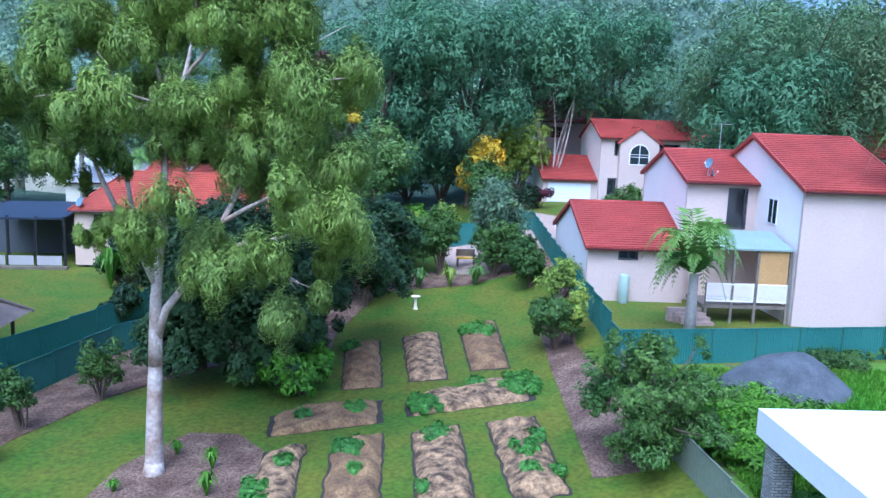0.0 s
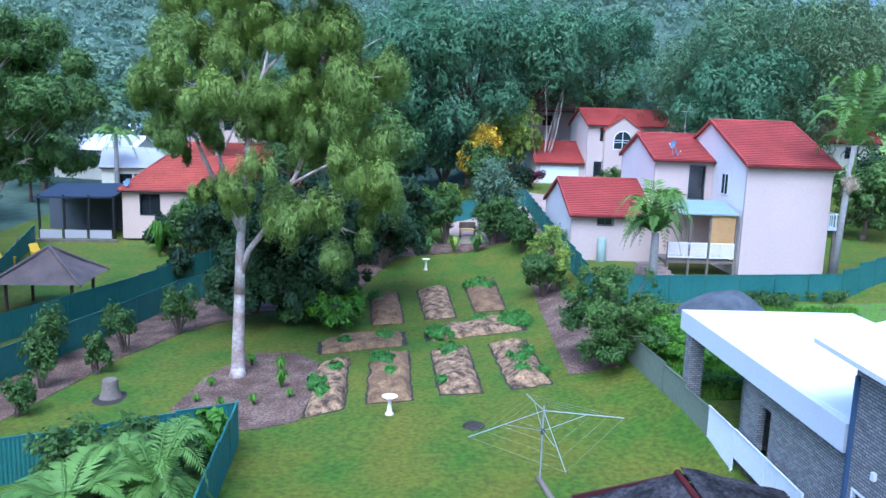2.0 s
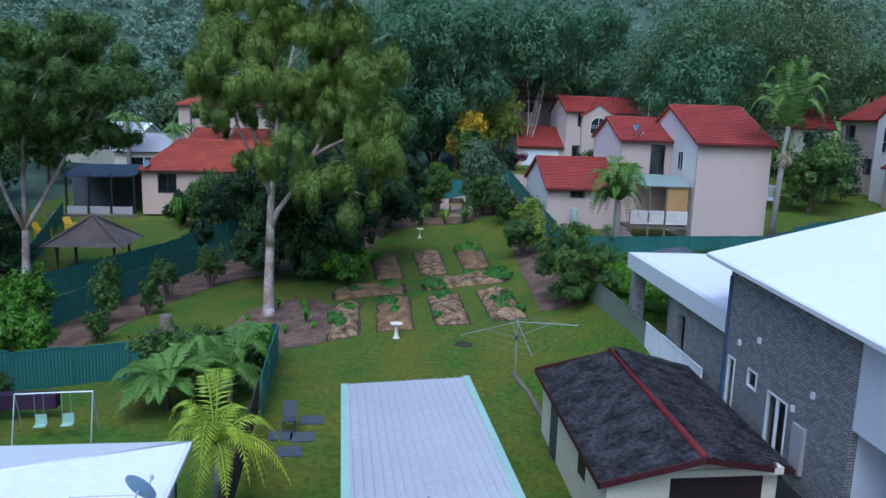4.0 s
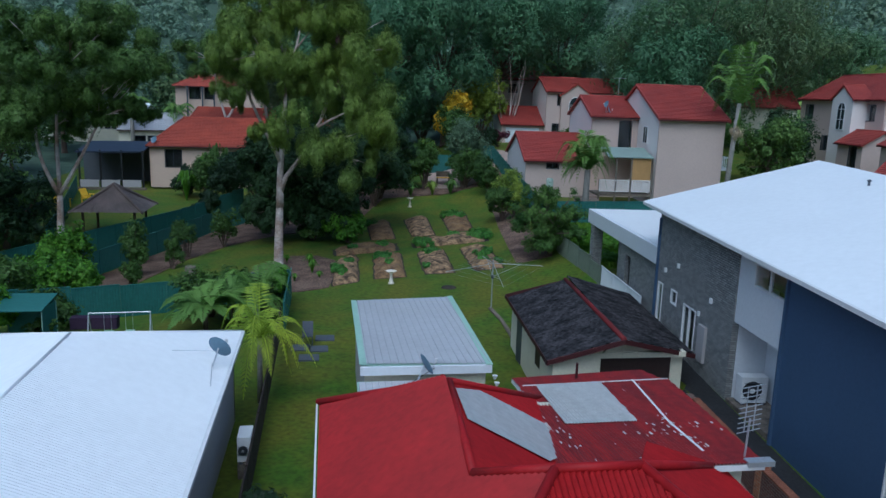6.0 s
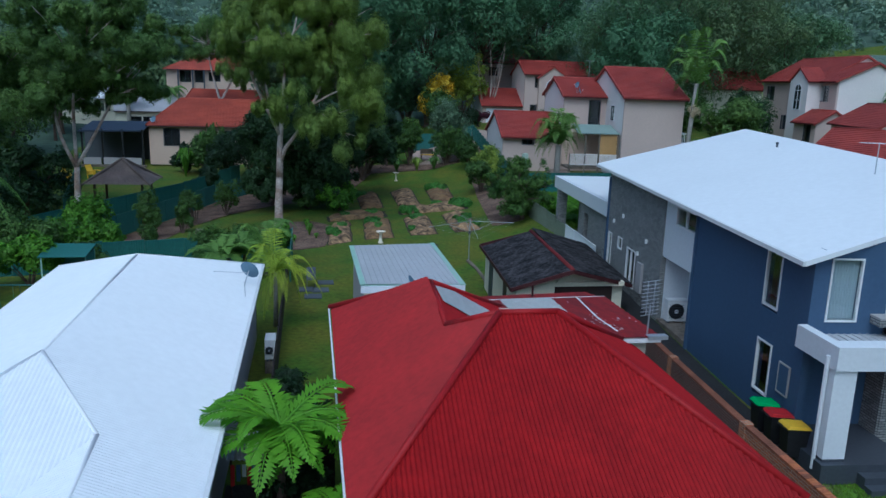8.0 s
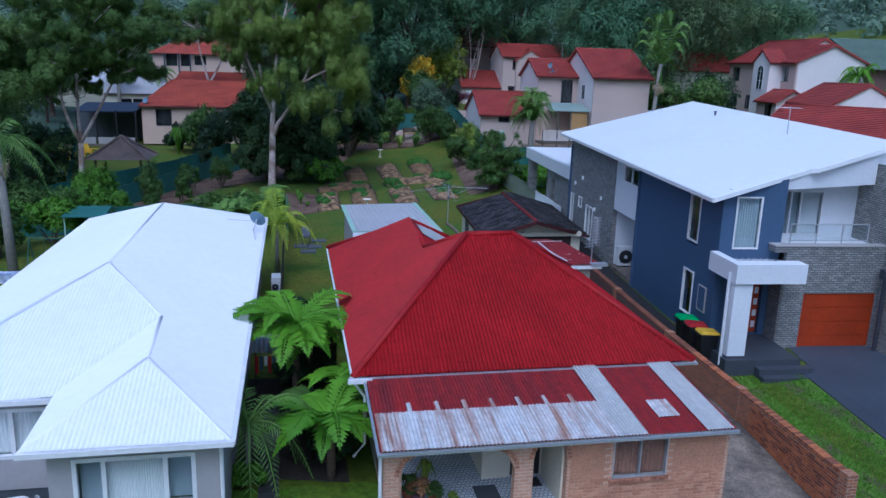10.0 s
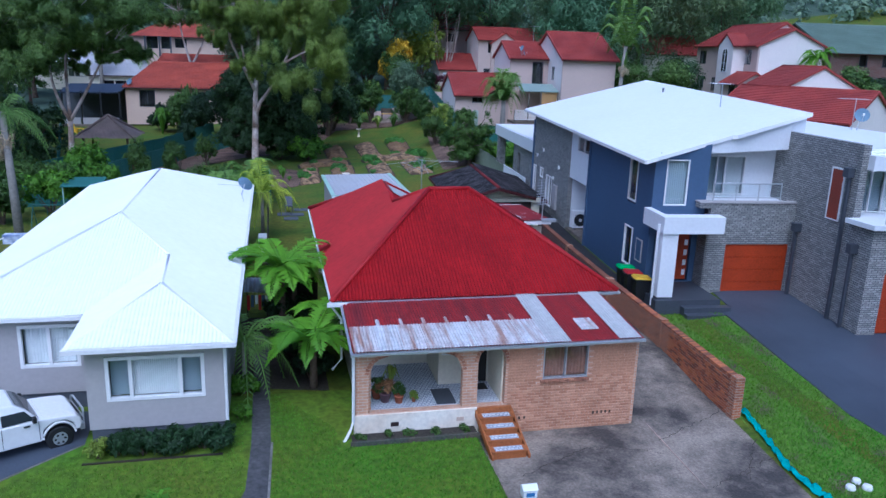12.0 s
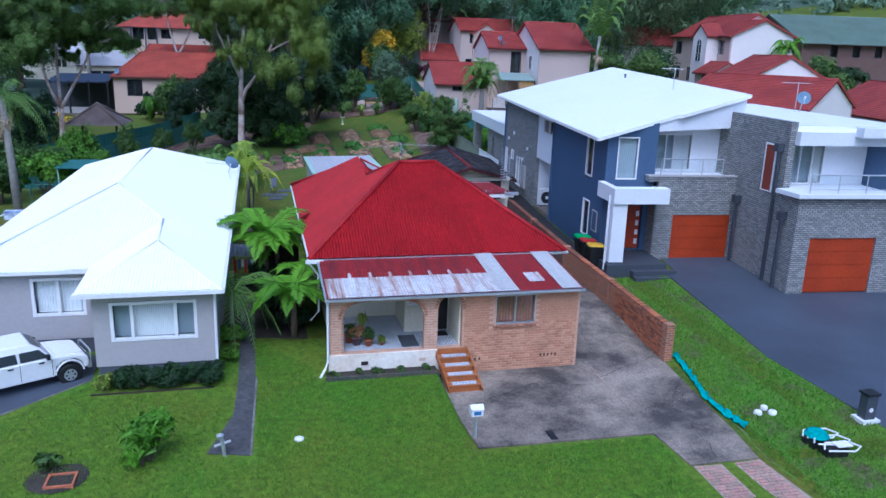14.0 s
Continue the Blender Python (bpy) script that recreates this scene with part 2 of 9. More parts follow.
for m in (RUST_SHEET, SILVER_SHEET, POLY_SHEET, RED_FADED):
    streaked(m, 4.0, 0.35)
GLASS = glass_material()
GUM = leaf_material("gum_leaf", (0.27, 0.355, 0.06), (0.165, 0.24, 0.05), 0.3)
GUM2 = leaf_material("dull_gum_leaf", (0.155, 0.24, 0.05), (0.095, 0.165, 0.036), 0.3)
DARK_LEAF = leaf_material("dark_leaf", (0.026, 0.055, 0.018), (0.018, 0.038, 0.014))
SHADE_LEAF = leaf_material("shade_tree_leaf", (0.045, 0.086, 0.024), (0.026, 0.056, 0.018), 0.3)
HEDGE_LEAF = leaf_material("hedge_leaf", (0.035, 0.075, 0.02), (0.02, 0.05, 0.016), 0.4)
MID_LEAF = leaf_material("mid_leaf", (0.085, 0.15, 0.024), (0.054, 0.105, 0.02))
LILLY = leaf_material("glossy_mixed_leaf", (0.115, 0.185, 0.028), (0.055, 0.12, 0.024), 0.45)
BRIGHT_LEAF = leaf_material("bright_leaf", (0.13, 0.27, 0.012), (0.09, 0.20, 0.012))
FOREST = leaf_material("forest_leaf", (0.145, 0.235, 0.095), (0.10, 0.18, 0.08), 0.18)
SHEOAK = leaf_material("sheoak_leaf", (0.13, 0.24, 0.108), (0.095, 0.19, 0.09), 0.12)
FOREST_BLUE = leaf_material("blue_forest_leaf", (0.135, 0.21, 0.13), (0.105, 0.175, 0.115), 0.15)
# hillside leaf greens, paled and blued to paint in the distance haze
HAZED_DARK = leaf_material("hazed_dark_leaf", (0.19, 0.28, 0.18), (0.165, 0.25, 0.165), 0.05)
HAZED_OLIVE = leaf_material("hazed_olive_leaf", (0.235, 0.315, 0.185), (0.205, 0.285, 0.175), 0.05)
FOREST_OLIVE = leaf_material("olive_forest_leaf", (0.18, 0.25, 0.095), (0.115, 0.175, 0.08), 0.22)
# haze painted into this hillside green too
HAZED_FOREST = leaf_material("hazed_forest_leaf", (0.21, 0.295, 0.195), (0.185, 0.27, 0.18), 0.05)
SILVER_LEAF = leaf_material("silver_leaf", (0.15, 0.215, 0.115), (0.095, 0.155, 0.08))
YELLOW_LEAF = leaf_material("yellow_leaf", (0.75, 0.48, 0.015), (0.5, 0.40, 0.02))
LIME_LEAF = leaf_material("lime_leaf", (0.30, 0.36, 0.04), (0.20, 0.28, 0.04))
PURPLE_LEAF = leaf_material("plum_leaf", (0.12, 0.025, 0.05), (0.09, 0.02, 0.04))
PALM_LEAF = leaf_material("palm_leaf", (0.17, 0.28, 0.05), (0.11, 0.20, 0.04))
YELLOW_PALM = leaf_material("golden_palm_leaf", (0.44, 0.50, 0.03), (0.27, 0.38, 0.03))
FERN = leaf_material("fern_leaf", (0.15, 0.325, 0.008), (0.085, 0.21, 0.008))
DRY_LEAF = leaf_material("dry_leaf", (0.40, 0.24, 0.10), (0.3, 0.16, 0.07))


# ---- mesh helpers ----
class Shape:
    """Gathers faces for one mesh. UVs are laid in metres for walls."""
    def __init__(self):
        self.v, self.f = [], []

    def add(self, verts, faces):
        n = len(self.v)
        self.v.extend(tuple(p) for p in verts)
        self.f.extend(tuple(i + n for i in fc) for fc in faces)
        return self

    def box(self, x0, y0, z0, x1, y1, z1, m=None):
        pts = [Vector((x, y, z)) for z in (z0, z1) for x, y in ((x0, y0), (x1, y0), (x1, y1), (x0, y1))]
        if m is not None:
            pts = [m @ p for p in pts]
        return self.add(pts, [(3, 2, 1, 0), (4, 5, 6, 7), (0, 1, 5, 4), (1, 2, 6, 5), (2, 3, 7, 6), (3, 0, 4, 7)])

    def prism(self, pts, z0, z1, m=None):
        n = len(pts)
        p = [Vector((x, y, z)) for z in (z0, z1) for x, y in pts]
        if m is not None:
            p = [m @ q for q in p]
        return self.add(p, [tuple(range(n))[::-1], tuple(range(n, 2 * n))] + [(i, (i + 1) % n, n + (i + 1) % n, n + i) for i in range(n)])

    def slab(self, top, thick, down=Vector((0, 0, -1))):
        """A flat polygon with thickness."""
        n = len(top)
        t = [Vector(p) for p in top]
        return self.add(t + [p + down * thick for p in t], [tuple(range(n)), tuple(range(n, 2 * n))[::-1]] + [((i + 1) % n, i, n + i, n + (i + 1) % n) for i in range(n)])

    def tube(self, path, radii, n=8):
        path = [Vector(p) for p in path]
        if not hasattr(radii, "__len__"):
            radii = [radii] * len(path)
        rings = []
        for i, p in enumerate(path):
            d = (path[min(i + 1, len(path) - 1)] - path[max(i - 1, 0)]).normalized()
            a = d.cross(Vector((0, 0, 1)) if abs(d.z) < 0.95 else Vector((1, 0, 0))).normalized()
            b = d.cross(a)
            rings.append([p + (a * math.cos(2 * math.pi * k / n) + b * math.sin(2 * math.pi * k / n)) * radii[i] for k in range(n)])
        faces = [(i * n + k, i * n + (k + 1) % n, (i + 1) * n + (k + 1) % n, (i + 1) * n + k) for i in range(len(path) - 1) for k in range(n)]
        faces += [tuple(range(n))[::-1], tuple(range((len(path) - 1) * n, len(path) * n))]
        return self.add([q for r in rings for q in r], faces)

    def lathe(self, profile, c=(0, 0, 0), n=16):
        """profile: (radius, height) from the bottom up."""
        c = Vector(c)
        v = [c + Vector((r * math.cos(2 * math.pi * k / n), r * math.sin(2 * math.pi * k / n), z)) for r, z in profile for k in range(n)]
        f = [(i * n + k, i * n + (k + 1) % n, (i + 1) * n + (k + 1) % n, (i + 1) * n + k) for i in range(len(profile) - 1) for k in range(n)]
        return self.add(v, f + [tuple(range(n))[::-1], tuple(range((len(profile) - 1) * n, len(profile) * n))])

    def mesh(self, name, mat, smooth=False):
        me = bpy.data.meshes.new(name)
        me.from_pydata(self.v, [], self.f)
        me.materials.append(mat)
        if smooth:
            me.polygons.foreach_set("use_smooth", [True] * len(me.polygons))
        return me


def wall_uv(me):
    """A UV map in metres: along the wall and up it, or flat for floors."""
    uv = me.uv_layers.new(name="UVMap")
    for poly in me.polygons:
        n = poly.normal
        for li in poly.loop_indices:
            co = me.vertices[me.loops[li].vertex_index].co
            if abs(n.z) > 0.7:
                uv.data[li].uv = (co.x, co.y)
            elif abs(n.x) > abs(n.y):
                uv.data[li].uv = (co.y, co.z)
            else:
                uv.data[li].uv = (co.x, co.z)


UV_MATS = {"patterned_tiles", "pink_brick", "grey_brick", "orange_brick", "shaded_brown_brick"}


def thing(name, label, category, group="", kind=""):
    return tagged(new(name), label, category, group, kind)


def part(name, shape, mat, parent=None, label="", smooth=False):
    me = shape.mesh(name, mat, smooth) if isinstance(shape, Shape) else shape
    if mat.name in UV_MATS:
        wall_uv(me)
    ob = new(name, me)
    if parent is not None:
        ob.parent = parent
    return tagged(ob, label)


def solo(name, shape, mat, label, category, kind="", group="", smooth=False):
    return tagged(part(name, shape, mat, None, "", smooth), label, category, group, kind)


def wall(p0, p1, z0, z1, thick, openings=(), m=None):
    """An upright wall from p0 to p1 with thickness to its left, and holes (s0, s1, low, high) along it, as one closed mesh."""
    p0, p1 = Vector((*p0, 0)), Vector((*p1, 0))
    d = (p1 - p0).normalized()
    length, nrm = (p1 - p0).length, Vector((-d.y, d.x, 0))
    us = sorted({0.0, length, *[min(max(q, 0.0), length) for o in openings for q in o[:2]]})
    zs = sorted({z0, z1, *[min(max(q, z0), z1) for o in openings for q in o[2:]]})

    def solid(i, j):
        if not (0 <= i < len(us) - 1 and 0 <= j < len(zs) - 1):
            return False
        u, z = (us[i] + us[i + 1]) / 2, (zs[j] + zs[j + 1]) / 2
        return not any(a < u < b and lo < z < hi for a, b, lo, hi in openings)
    verts, faces, index = [], [], {}

    def at(i, j, k):
        if (i, j, k) not in index:
            p = p0 + d * us[i] + nrm * (thick * k) + Vector((0, 0, zs[j]))
            index[i, j, k] = len(verts)
            verts.append(m @ p if m is not None else p)
        return index[i, j, k]
    for i in range(len(us) - 1):
        for j in range(len(zs) - 1):
            if not solid(i, j):
                continue
            faces.append((at(i, j, 0), at(i + 1, j, 0), at(i + 1, j + 1, 0), at(i, j + 1, 0)))
            faces.append((at(i, j, 1), at(i, j + 1, 1), at(i + 1, j + 1, 1), at(i + 1, j, 1)))
            for di, dj, (a, b) in ((-1, 0, ((i, j), (i, j + 1))), (1, 0, ((i + 1, j + 1), (i + 1, j))), (0, -1, ((i + 1, j), (i, j))), (0, 1, ((i, j + 1), (i + 1, j + 1)))):
                if not solid(i + di, j + dj):
                    faces.append((at(*a, 0), at(*b, 0), at(*b, 1), at(*a, 1)))
    return Shape().add(verts, faces)


def roof_plane(poly, down, pitch=0.105, amp=0.026, rib=False):
    """A corrugated or ribbed sheet over a flat convex polygon; the ribs run along down."""
    s = Shape()
    p = [Vector(q) for q in poly]
    down = Vector(down)
    n = (p[1] - p[0]).cross(p[2] - p[0]).normalized()
    n = n if n.z > 0 else -n
    down = (down - n * down.dot(n)).normalized()
    across, o = down.cross(n), p[0]
    uv = [((q - o).dot(across), (q - o).dot(down)) for q in p]
    u0, u1 = min(a for a, _ in uv), max(a for a, _ in uv)
    us = []
    if rib:
        k = math.floor(u0 / pitch)
        while k * pitch < u1:
            us += [(k * pitch, 0.0), ((k + 0.82) * pitch, 0.0), ((k + 0.86) * pitch, amp), ((k + 0.96) * pitch, amp)]
            k += 1
    else:
        k = math.floor(u0 / pitch * 4)
        while k * pitch / 4 < u1:
            us.append((k * pitch / 4, amp * (0, 1, 0, -1)[k % 4]))
            k += 1
    us = [(u, h) for u, h in us if u0 + 1e-4 < u < u1 - 1e-4]
    us = [(u0 + 1e-4, 0.0)] + us + [(u1 - 1e-4, 0.0)]

    def span(u):
        hits = []
        for (a, b), (c, d) in zip(uv, uv[1:] + uv[:1]):
            if (a - u) * (c - u) <= 0 and abs(a - c) > 1e-9:
                hits.append(b + (d - b) * (u - a) / (c - a))
        return (min(hits), max(hits)) if hits else None
    rows = []
    for u, h in us:
        sp = span(u)
        if sp:
            rows.append([o + across * u + down * v + n * h for v in sp])
    v = [q for r in rows for q in r]
    return s.add(v, [(2 * i, 2 * i + 1, 2 * i + 3, 2 * i + 2) for i in range(len(rows) - 1)])


def tile_plane(poly, down, course=0.33, width=0.30, rise=0.045, folds=3):
    """Overlapping courses of rolled tiles over a flat convex polygon."""
    s = Shape()
    p = [Vector(q) for q in poly]
    n = (p[1] - p[0]).cross(p[2] - p[0]).normalized()
    n = n if n.z > 0 else -n
    down = Vector(down)
    down = (down - n * down.dot(n)).normalized()
    across, o = down.cross(n), p[0]
    uv = [((q - o).dot(across), (q - o).dot(down)) for q in p]
    u0, u1 = min(a for a, _ in uv), max(a for a, _ in uv)
    v0, v1 = min(b for _, b in uv), max(b for _, b in uv)

    def span(u):
        hits = [b + (d - b) * (u - a) / (c - a) for (a, b), (c, d) in zip(uv, uv[1:] + uv[:1]) if (a - u) * (c - u) <= 0 and abs(a - c) > 1e-9]
        return (min(hits), max(hits)) if hits else (0, -1)
    steps = max(2, int((u1 - u0) / (width / folds)))
    us = [u0 + 1e-4 + (u1 - u0 - 2e-4) * i / steps for i in range(steps + 1)]
    spans = [span(u) for u in us]
    for j in range(int((v1 - v0) / course) + 1):
        a, b = v0 + j * course, v0 + (j + 1) * course
        row = []
        for i, u in enumerate(us):
            lo, hi = max(a, spans[i][0]), min(b, spans[i][1])
            if hi - lo > 0.01:
                w = 0.02 * (0, 1, 0.2)[i % 3] if folds == 3 else 0.02 * (i % 2)
                at = o + across * u
                row.append((i, [at + down * lo + n * (w * 0.4), at + down * hi + n * (rise + w), at + down * hi]))
        for (i, r), (k, q) in zip(row, row[1:]):
            if k == i + 1:
                s.add(r + q, [(0, 1, 4, 3), (1, 2, 5, 4)])
    return s


def leaf_cloud(name, blobs, count, size, mat, seed, droop=0.0, sub=14, spread=0.42, thin=0.45, hollow=0.5, ruffle=0.3):
    """A crown: blobs (x, y, z, rx, ry, rz) hold many clumps, and each clump many single leaves."""
    rng = np.random.default_rng(seed)
    b = np.array(blobs, float)
    weight = (b[:, 3] * b[:, 4] * b[:, 5]) ** 0.67
    which = rng.choice(len(b), size=len(b) * sub, p=weight / weight.sum())
    d = rng.normal(size=(len(which), 3))
    d /= np.linalg.norm(d, axis=1, keepdims=True)
    d[:, 2] = np.where(d[:, 2] < -0.5, -d[:, 2] * 0.5, d[:, 2])
    clump = b[which, :3] + d * b[which, 3:] * (hollow + (1 - hollow) * rng.random((len(which), 1)) ** 0.5)
    crad = b[which, 3:].mean(1) * spread * rng.uniform(0.6, 1.3, len(which))
    pick = rng.integers(0, len(which), count)
    e = rng.normal(size=(count, 3))
    e /= np.linalg.norm(e, axis=1, keepdims=True)
    e *= rng.random((count, 1)) ** 0.4
    if droop:
        e[:, 2] = e[:, 2] * (1 + droop) - droop * 0.35
    c = clump[pick] + e * crad[pick, None]
    # leaves face outwards and up from the middle of their clump, and hang by droop
    nrm = e * 0.8 + d[pick] * 0.45 + rng.normal(size=(count, 3)) * ruffle + np.array([0, 0, 0.4])
    ax = rng.normal(size=(count, 3))
    ax[:, 2] -= droop * 1.5
    ax -= nrm * (np.sum(ax * nrm, 1) / (np.sum(nrm * nrm, 1) + 1e-9))[:, None]
    ax /= np.linalg.norm(ax, axis=1, keepdims=True) + 1e-9
    side = np.cross(nrm, ax)
    side /= np.linalg.norm(side, axis=1, keepdims=True) + 1e-9
    ln = size * rng.uniform(0.6, 1.4, (count, 1))
    v = np.empty((count, 3, 3))
    v[:, 0], v[:, 1] = c - ax * ln * 0.4 - side * ln * thin / 2, c - ax * ln * 0.4 + side * ln * thin / 2
    v[:, 2] = c + ax * ln * 0.6
    return quads(name, v, mat)


def quads(name, v, mat):
    """A mesh of separate faces: v holds the corners, three or four to a face."""
    me = bpy.data.meshes.new(name)
    n, k = len(v), v.shape[1]
    me.vertices.add(n * k)
    me.vertices.foreach_set("co", np.ascontiguousarray(v, dtype=np.float32).ravel())
    me.loops.add(n * k)
    me.loops.foreach_set("vertex_index", np.arange(n * k, dtype=np.int32))
    me.polygons.add(n)
    me.polygons.foreach_set("loop_start", np.arange(0, n * k, k, dtype=np.int32))
    me.update(calc_edges=True)
    me.materials.append(mat)
    return me


def smooth01(a, b, x):
    k = min(1.0, max(0.0, (x - a) / (b - a)))
    return k * k * (3 - 2 * k)


def ground_z(x, y):
    """The lie of the land: the front falls to the street, the back garden tilts up to the townhouses, hills behind."""
    mid = 0.1 + 0.06 * max(-8.0, min(0.0, y))
    mid += (-0.45) * smooth01(6, 30, y)
    garden = -0.75 + 0.06 * max(-12.0, min(13.0, x)) + 0.9 * smooth01(12.5, 17, x)
    mid = mid + (garden - mid) * smooth01(32, 45, y)
    mid += (-0.235 - mid) * smooth01(3.3, 3.42, x) * (1 - smooth01(0.3, 5.0, y)) * smooth01(-6.0, -3.5, y)
    right = -0.15 + 0.045 * max(-6, min(12, y)) + 0.9 * smooth01(12, 50, y)
    right = right if y < 50 else right + (garden - right) * (1 - smooth01(17, 19, x))
    right += 0.32 * smooth01(13.5, 17.0, x) * (1 - smooth01(20, 45, y)) * smooth01(-10, 2, y)
    edge = 11.5 + 0.045 * max(0, min(46, y)) + 2.6 * smooth01(18, 40, y)
    wide = 0.15 + 2.0 * smooth01(38, 50, y)
    z = mid + (right - mid) * smooth01(edge, edge + wide, x)
    z += (2.0 - z) * smooth01(57.5, 62, y) * smooth01(17, 18.5, x)
    z += 0.075 * max(0.0, min(88.0, y - 70)) * (1 - 0.55 * smooth01(2, -14, x))
    r = math.hypot(x, y)
    hill = 150 * smooth01(260, 800, r) * (0.85 + 0.15 * math.sin(x * 0.006 + 1)) * smooth01(60, 260, y)
    return z + hill * (1 - 0.15 * smooth01(120, 420, x))


def drape(outline, dz, thick=0.15, step=1.0):
    """A surface that follows the ground over an outline, with a skirt."""
    bm = bmesh.new()
    face = bm.faces.new([bm.verts.new((x, y, 0)) for x, y in outline])
    xs, ys = [p[0] for p in outline], [p[1] for p in outline]
    for axis, lo, hi in ((0, min(xs), max(xs)), (1, min(ys), max(ys))):
        k = lo + step
        while k < hi - 0.05:
            co, no = ((k, 0, 0), (1, 0, 0)) if axis == 0 else ((0, k, 0), (0, 1, 0))
            bmesh.ops.bisect_plane(bm, geom=bm.verts[:] + bm.edges[:] + bm.faces[:], plane_co=co, plane_no=no)
            k += step
    bmesh.ops.recalc_face_normals(bm, faces=bm.faces[:])
    if sum(f.normal.z for f in bm.faces) < 0:
        bmesh.ops.reverse_faces(bm, faces=bm.faces[:])
    ext = bmesh.ops.extrude_edge_only(bm, edges=[e for e in bm.edges if e.is_boundary])
    low = {v for v in ext["geom"] if isinstance(v, bmesh.types.BMVert)}
    for v in bm.verts:
        v.co.z = ground_z(v.co.x, v.co.y) + dz - (thick if v in low else 0)
    s = Shape()
    bm.verts.index_update()
    s.add([v.co for v in bm.verts], [[v.index for v in f.verts] for f in bm.faces])
    bm.free()
    return s

# ---- ground ----
def ground():
    xs = sorted({*np.arange(-60, 90, 1.5).tolist(), *[3.1, 3.3, 3.42, 11.3, 11.45, 11.65, 11.9, 12.2, 12.4], *np.arange(-1500, -60, 60).tolist(), *np.arange(90, 1500, 60).tolist()})
    ys = sorted({*np.arange(-40, 120, 1.5).tolist(), *np.arange(-1000, -40, 80).tolist(), *np.arange(120, 1600, 40).tolist()})
    v = [(x, y, ground_z(x, y)) for y in ys for x in xs]
    n = len(xs)
    f = [(j * n + i, j * n + i + 1, (j + 1) * n + i + 1, (j + 1) * n + i) for j in range(len(ys) - 1) for i in range(n - 1)]
    g = solo("ground", Shape().add(v, f), GRASS, "mown green lawn grass over gently sloping ground", "ground", "structure", smooth=True)
    g.data.materials.append(FOREST_FLOOR)
    g.data.materials.append(PASTURE)
    for poly in g.data.polygons:
        c = poly.center
        if (c.y > 112 and c.x < 75) or c.y > 320 or (c.y > 70 and c.x < -34):
            poly.material_index = 1
        if c.x > 75 and 112 < c.y < 300 and c.x > 0.42 * c.y:
            poly.material_index = 2


ground()
solo("front_lawn", drape([(-40, -19.5), (11.2, -19.5), (10.6, -6.35), (8.65, -6.35), (8.45, -4.75), (3.4, -4.7), (3.28, -3.1), (3.28, 2.6), (-0.3, 3.0), (-14, 3.0), (-40, 3.0)], 0.012, 0.1), FRONT_GRASS, "lush green front lawn beside the driveway", "lawn", "structure")
solo("driveway", drape([(3.44, 0.12), (3.44, -0.6), (3.42, -3.1), (3.5, -4.6), (8.5, -4.7), (8.7, -6.3), (10.7, -6.3), (11.4, 0.0), (11.95, 10), (12.6, 20.5), (10.2, 20.5), (8.4, 12), (8.25, 3.0), (8.25, 0.12)], 0.03, step=0.5),
     CONCRETE, "stained old concrete driveway slab with cracks", "driveway", "structure")
paving_left = solo("paving_strip", drape([(8.75, -6.35), (9.55, -6.4), (9.8, -12), (8.9, -12)], 0.02), PAVING, "worn strip of brick paving on the verge", "paving", "structure")
paving_right = solo("paving_strip", drape([(9.9, -6.4), (10.7, -6.35), (11.6, -12), (10.5, -12)], 0.02), PAVING, "worn strip of brick paving on the verge", "paving", "structure")
solo("garden_path", drape([(-2.75, 8), (-2.25, 8), (-2.2, 0), (-2.35, -4.05), (-3.4, -3.8), (-2.8, -2.0), (-2.7, 0)], 0.03), MOSSY_PATH, "narrow grey concrete side path", "path", "structure")
solo("dark_driveway", drape([(15.7, 7.4), (15.0, -0.7), (15.5, -4.8), (16.0, -14), (40, -14), (40, 3.6), (19.9, 4.5), (20.1, 9.2), (16.5, 9.5), (16.2, 7.6)], 0.03), ASPHALT, "smooth dark charcoal concrete driveway", "driveway", "structure")
solo("carport_drive", drape([(-7.0, 2.6), (-6.9, 0.7), (-9, -1.2), (-16, -3.5), (-16, 2.6)], 0.03), ASPHALT, "dark sealed driveway beside the grey house", "driveway", "structure")
solo("mulch_bed", drape([(-5.9, 46.5), (-4.9, 44.0), (-3.6, 43.4), (-1.5, 43.4), (0, 44.0), (0.5, 48), (0.5, 52), (-0.8, 54.0), (-3, 54.5), (-5, 51.5)], 0.03, 0.1), MULCH, "bark mulch island under the tall gum tree", "mulch", "structure")
solo("mulch_border", drape([(-16.6, 47), (-13.6, 44.6), (-10.6, 55), (-8, 60), (-4, 64), (2.5, 64), (3, 70), (6, 79), (18, 80), (16, 70), (14.5, 60), (13.0, 47.5), (15.4, 47), (16.5, 58), (21, 84), (4, 84), (-8, 76), (-10.3, 67)], 0.03, 0.1), MULCH, "bark mulch border along the fences", "mulch", "structure")
# concrete strip coloured as it looks in the shadow of the duplex
solo("side_passage", drape([(11.75, 8.6), (13.25, 8.2), (15.1, 29.5), (15.3, 31.2), (13.6, 31.2), (12.75, 21), (12.3, 15.5), (11.95, 10)], 0.045, 0.2), SHADE_CONCRETE, "narrow concrete passage beside the duplex, shadow put into its colour", "path", "structure")
solo("rough_lot", drape([(16.6, 41), (34, 41), (45, 58), (19.0, 57.3), (17.4, 50)], 0.04, 0.1), ROUGH_GRASS, "bright rough weeds on the vacant back lot", "weeds", "structure")
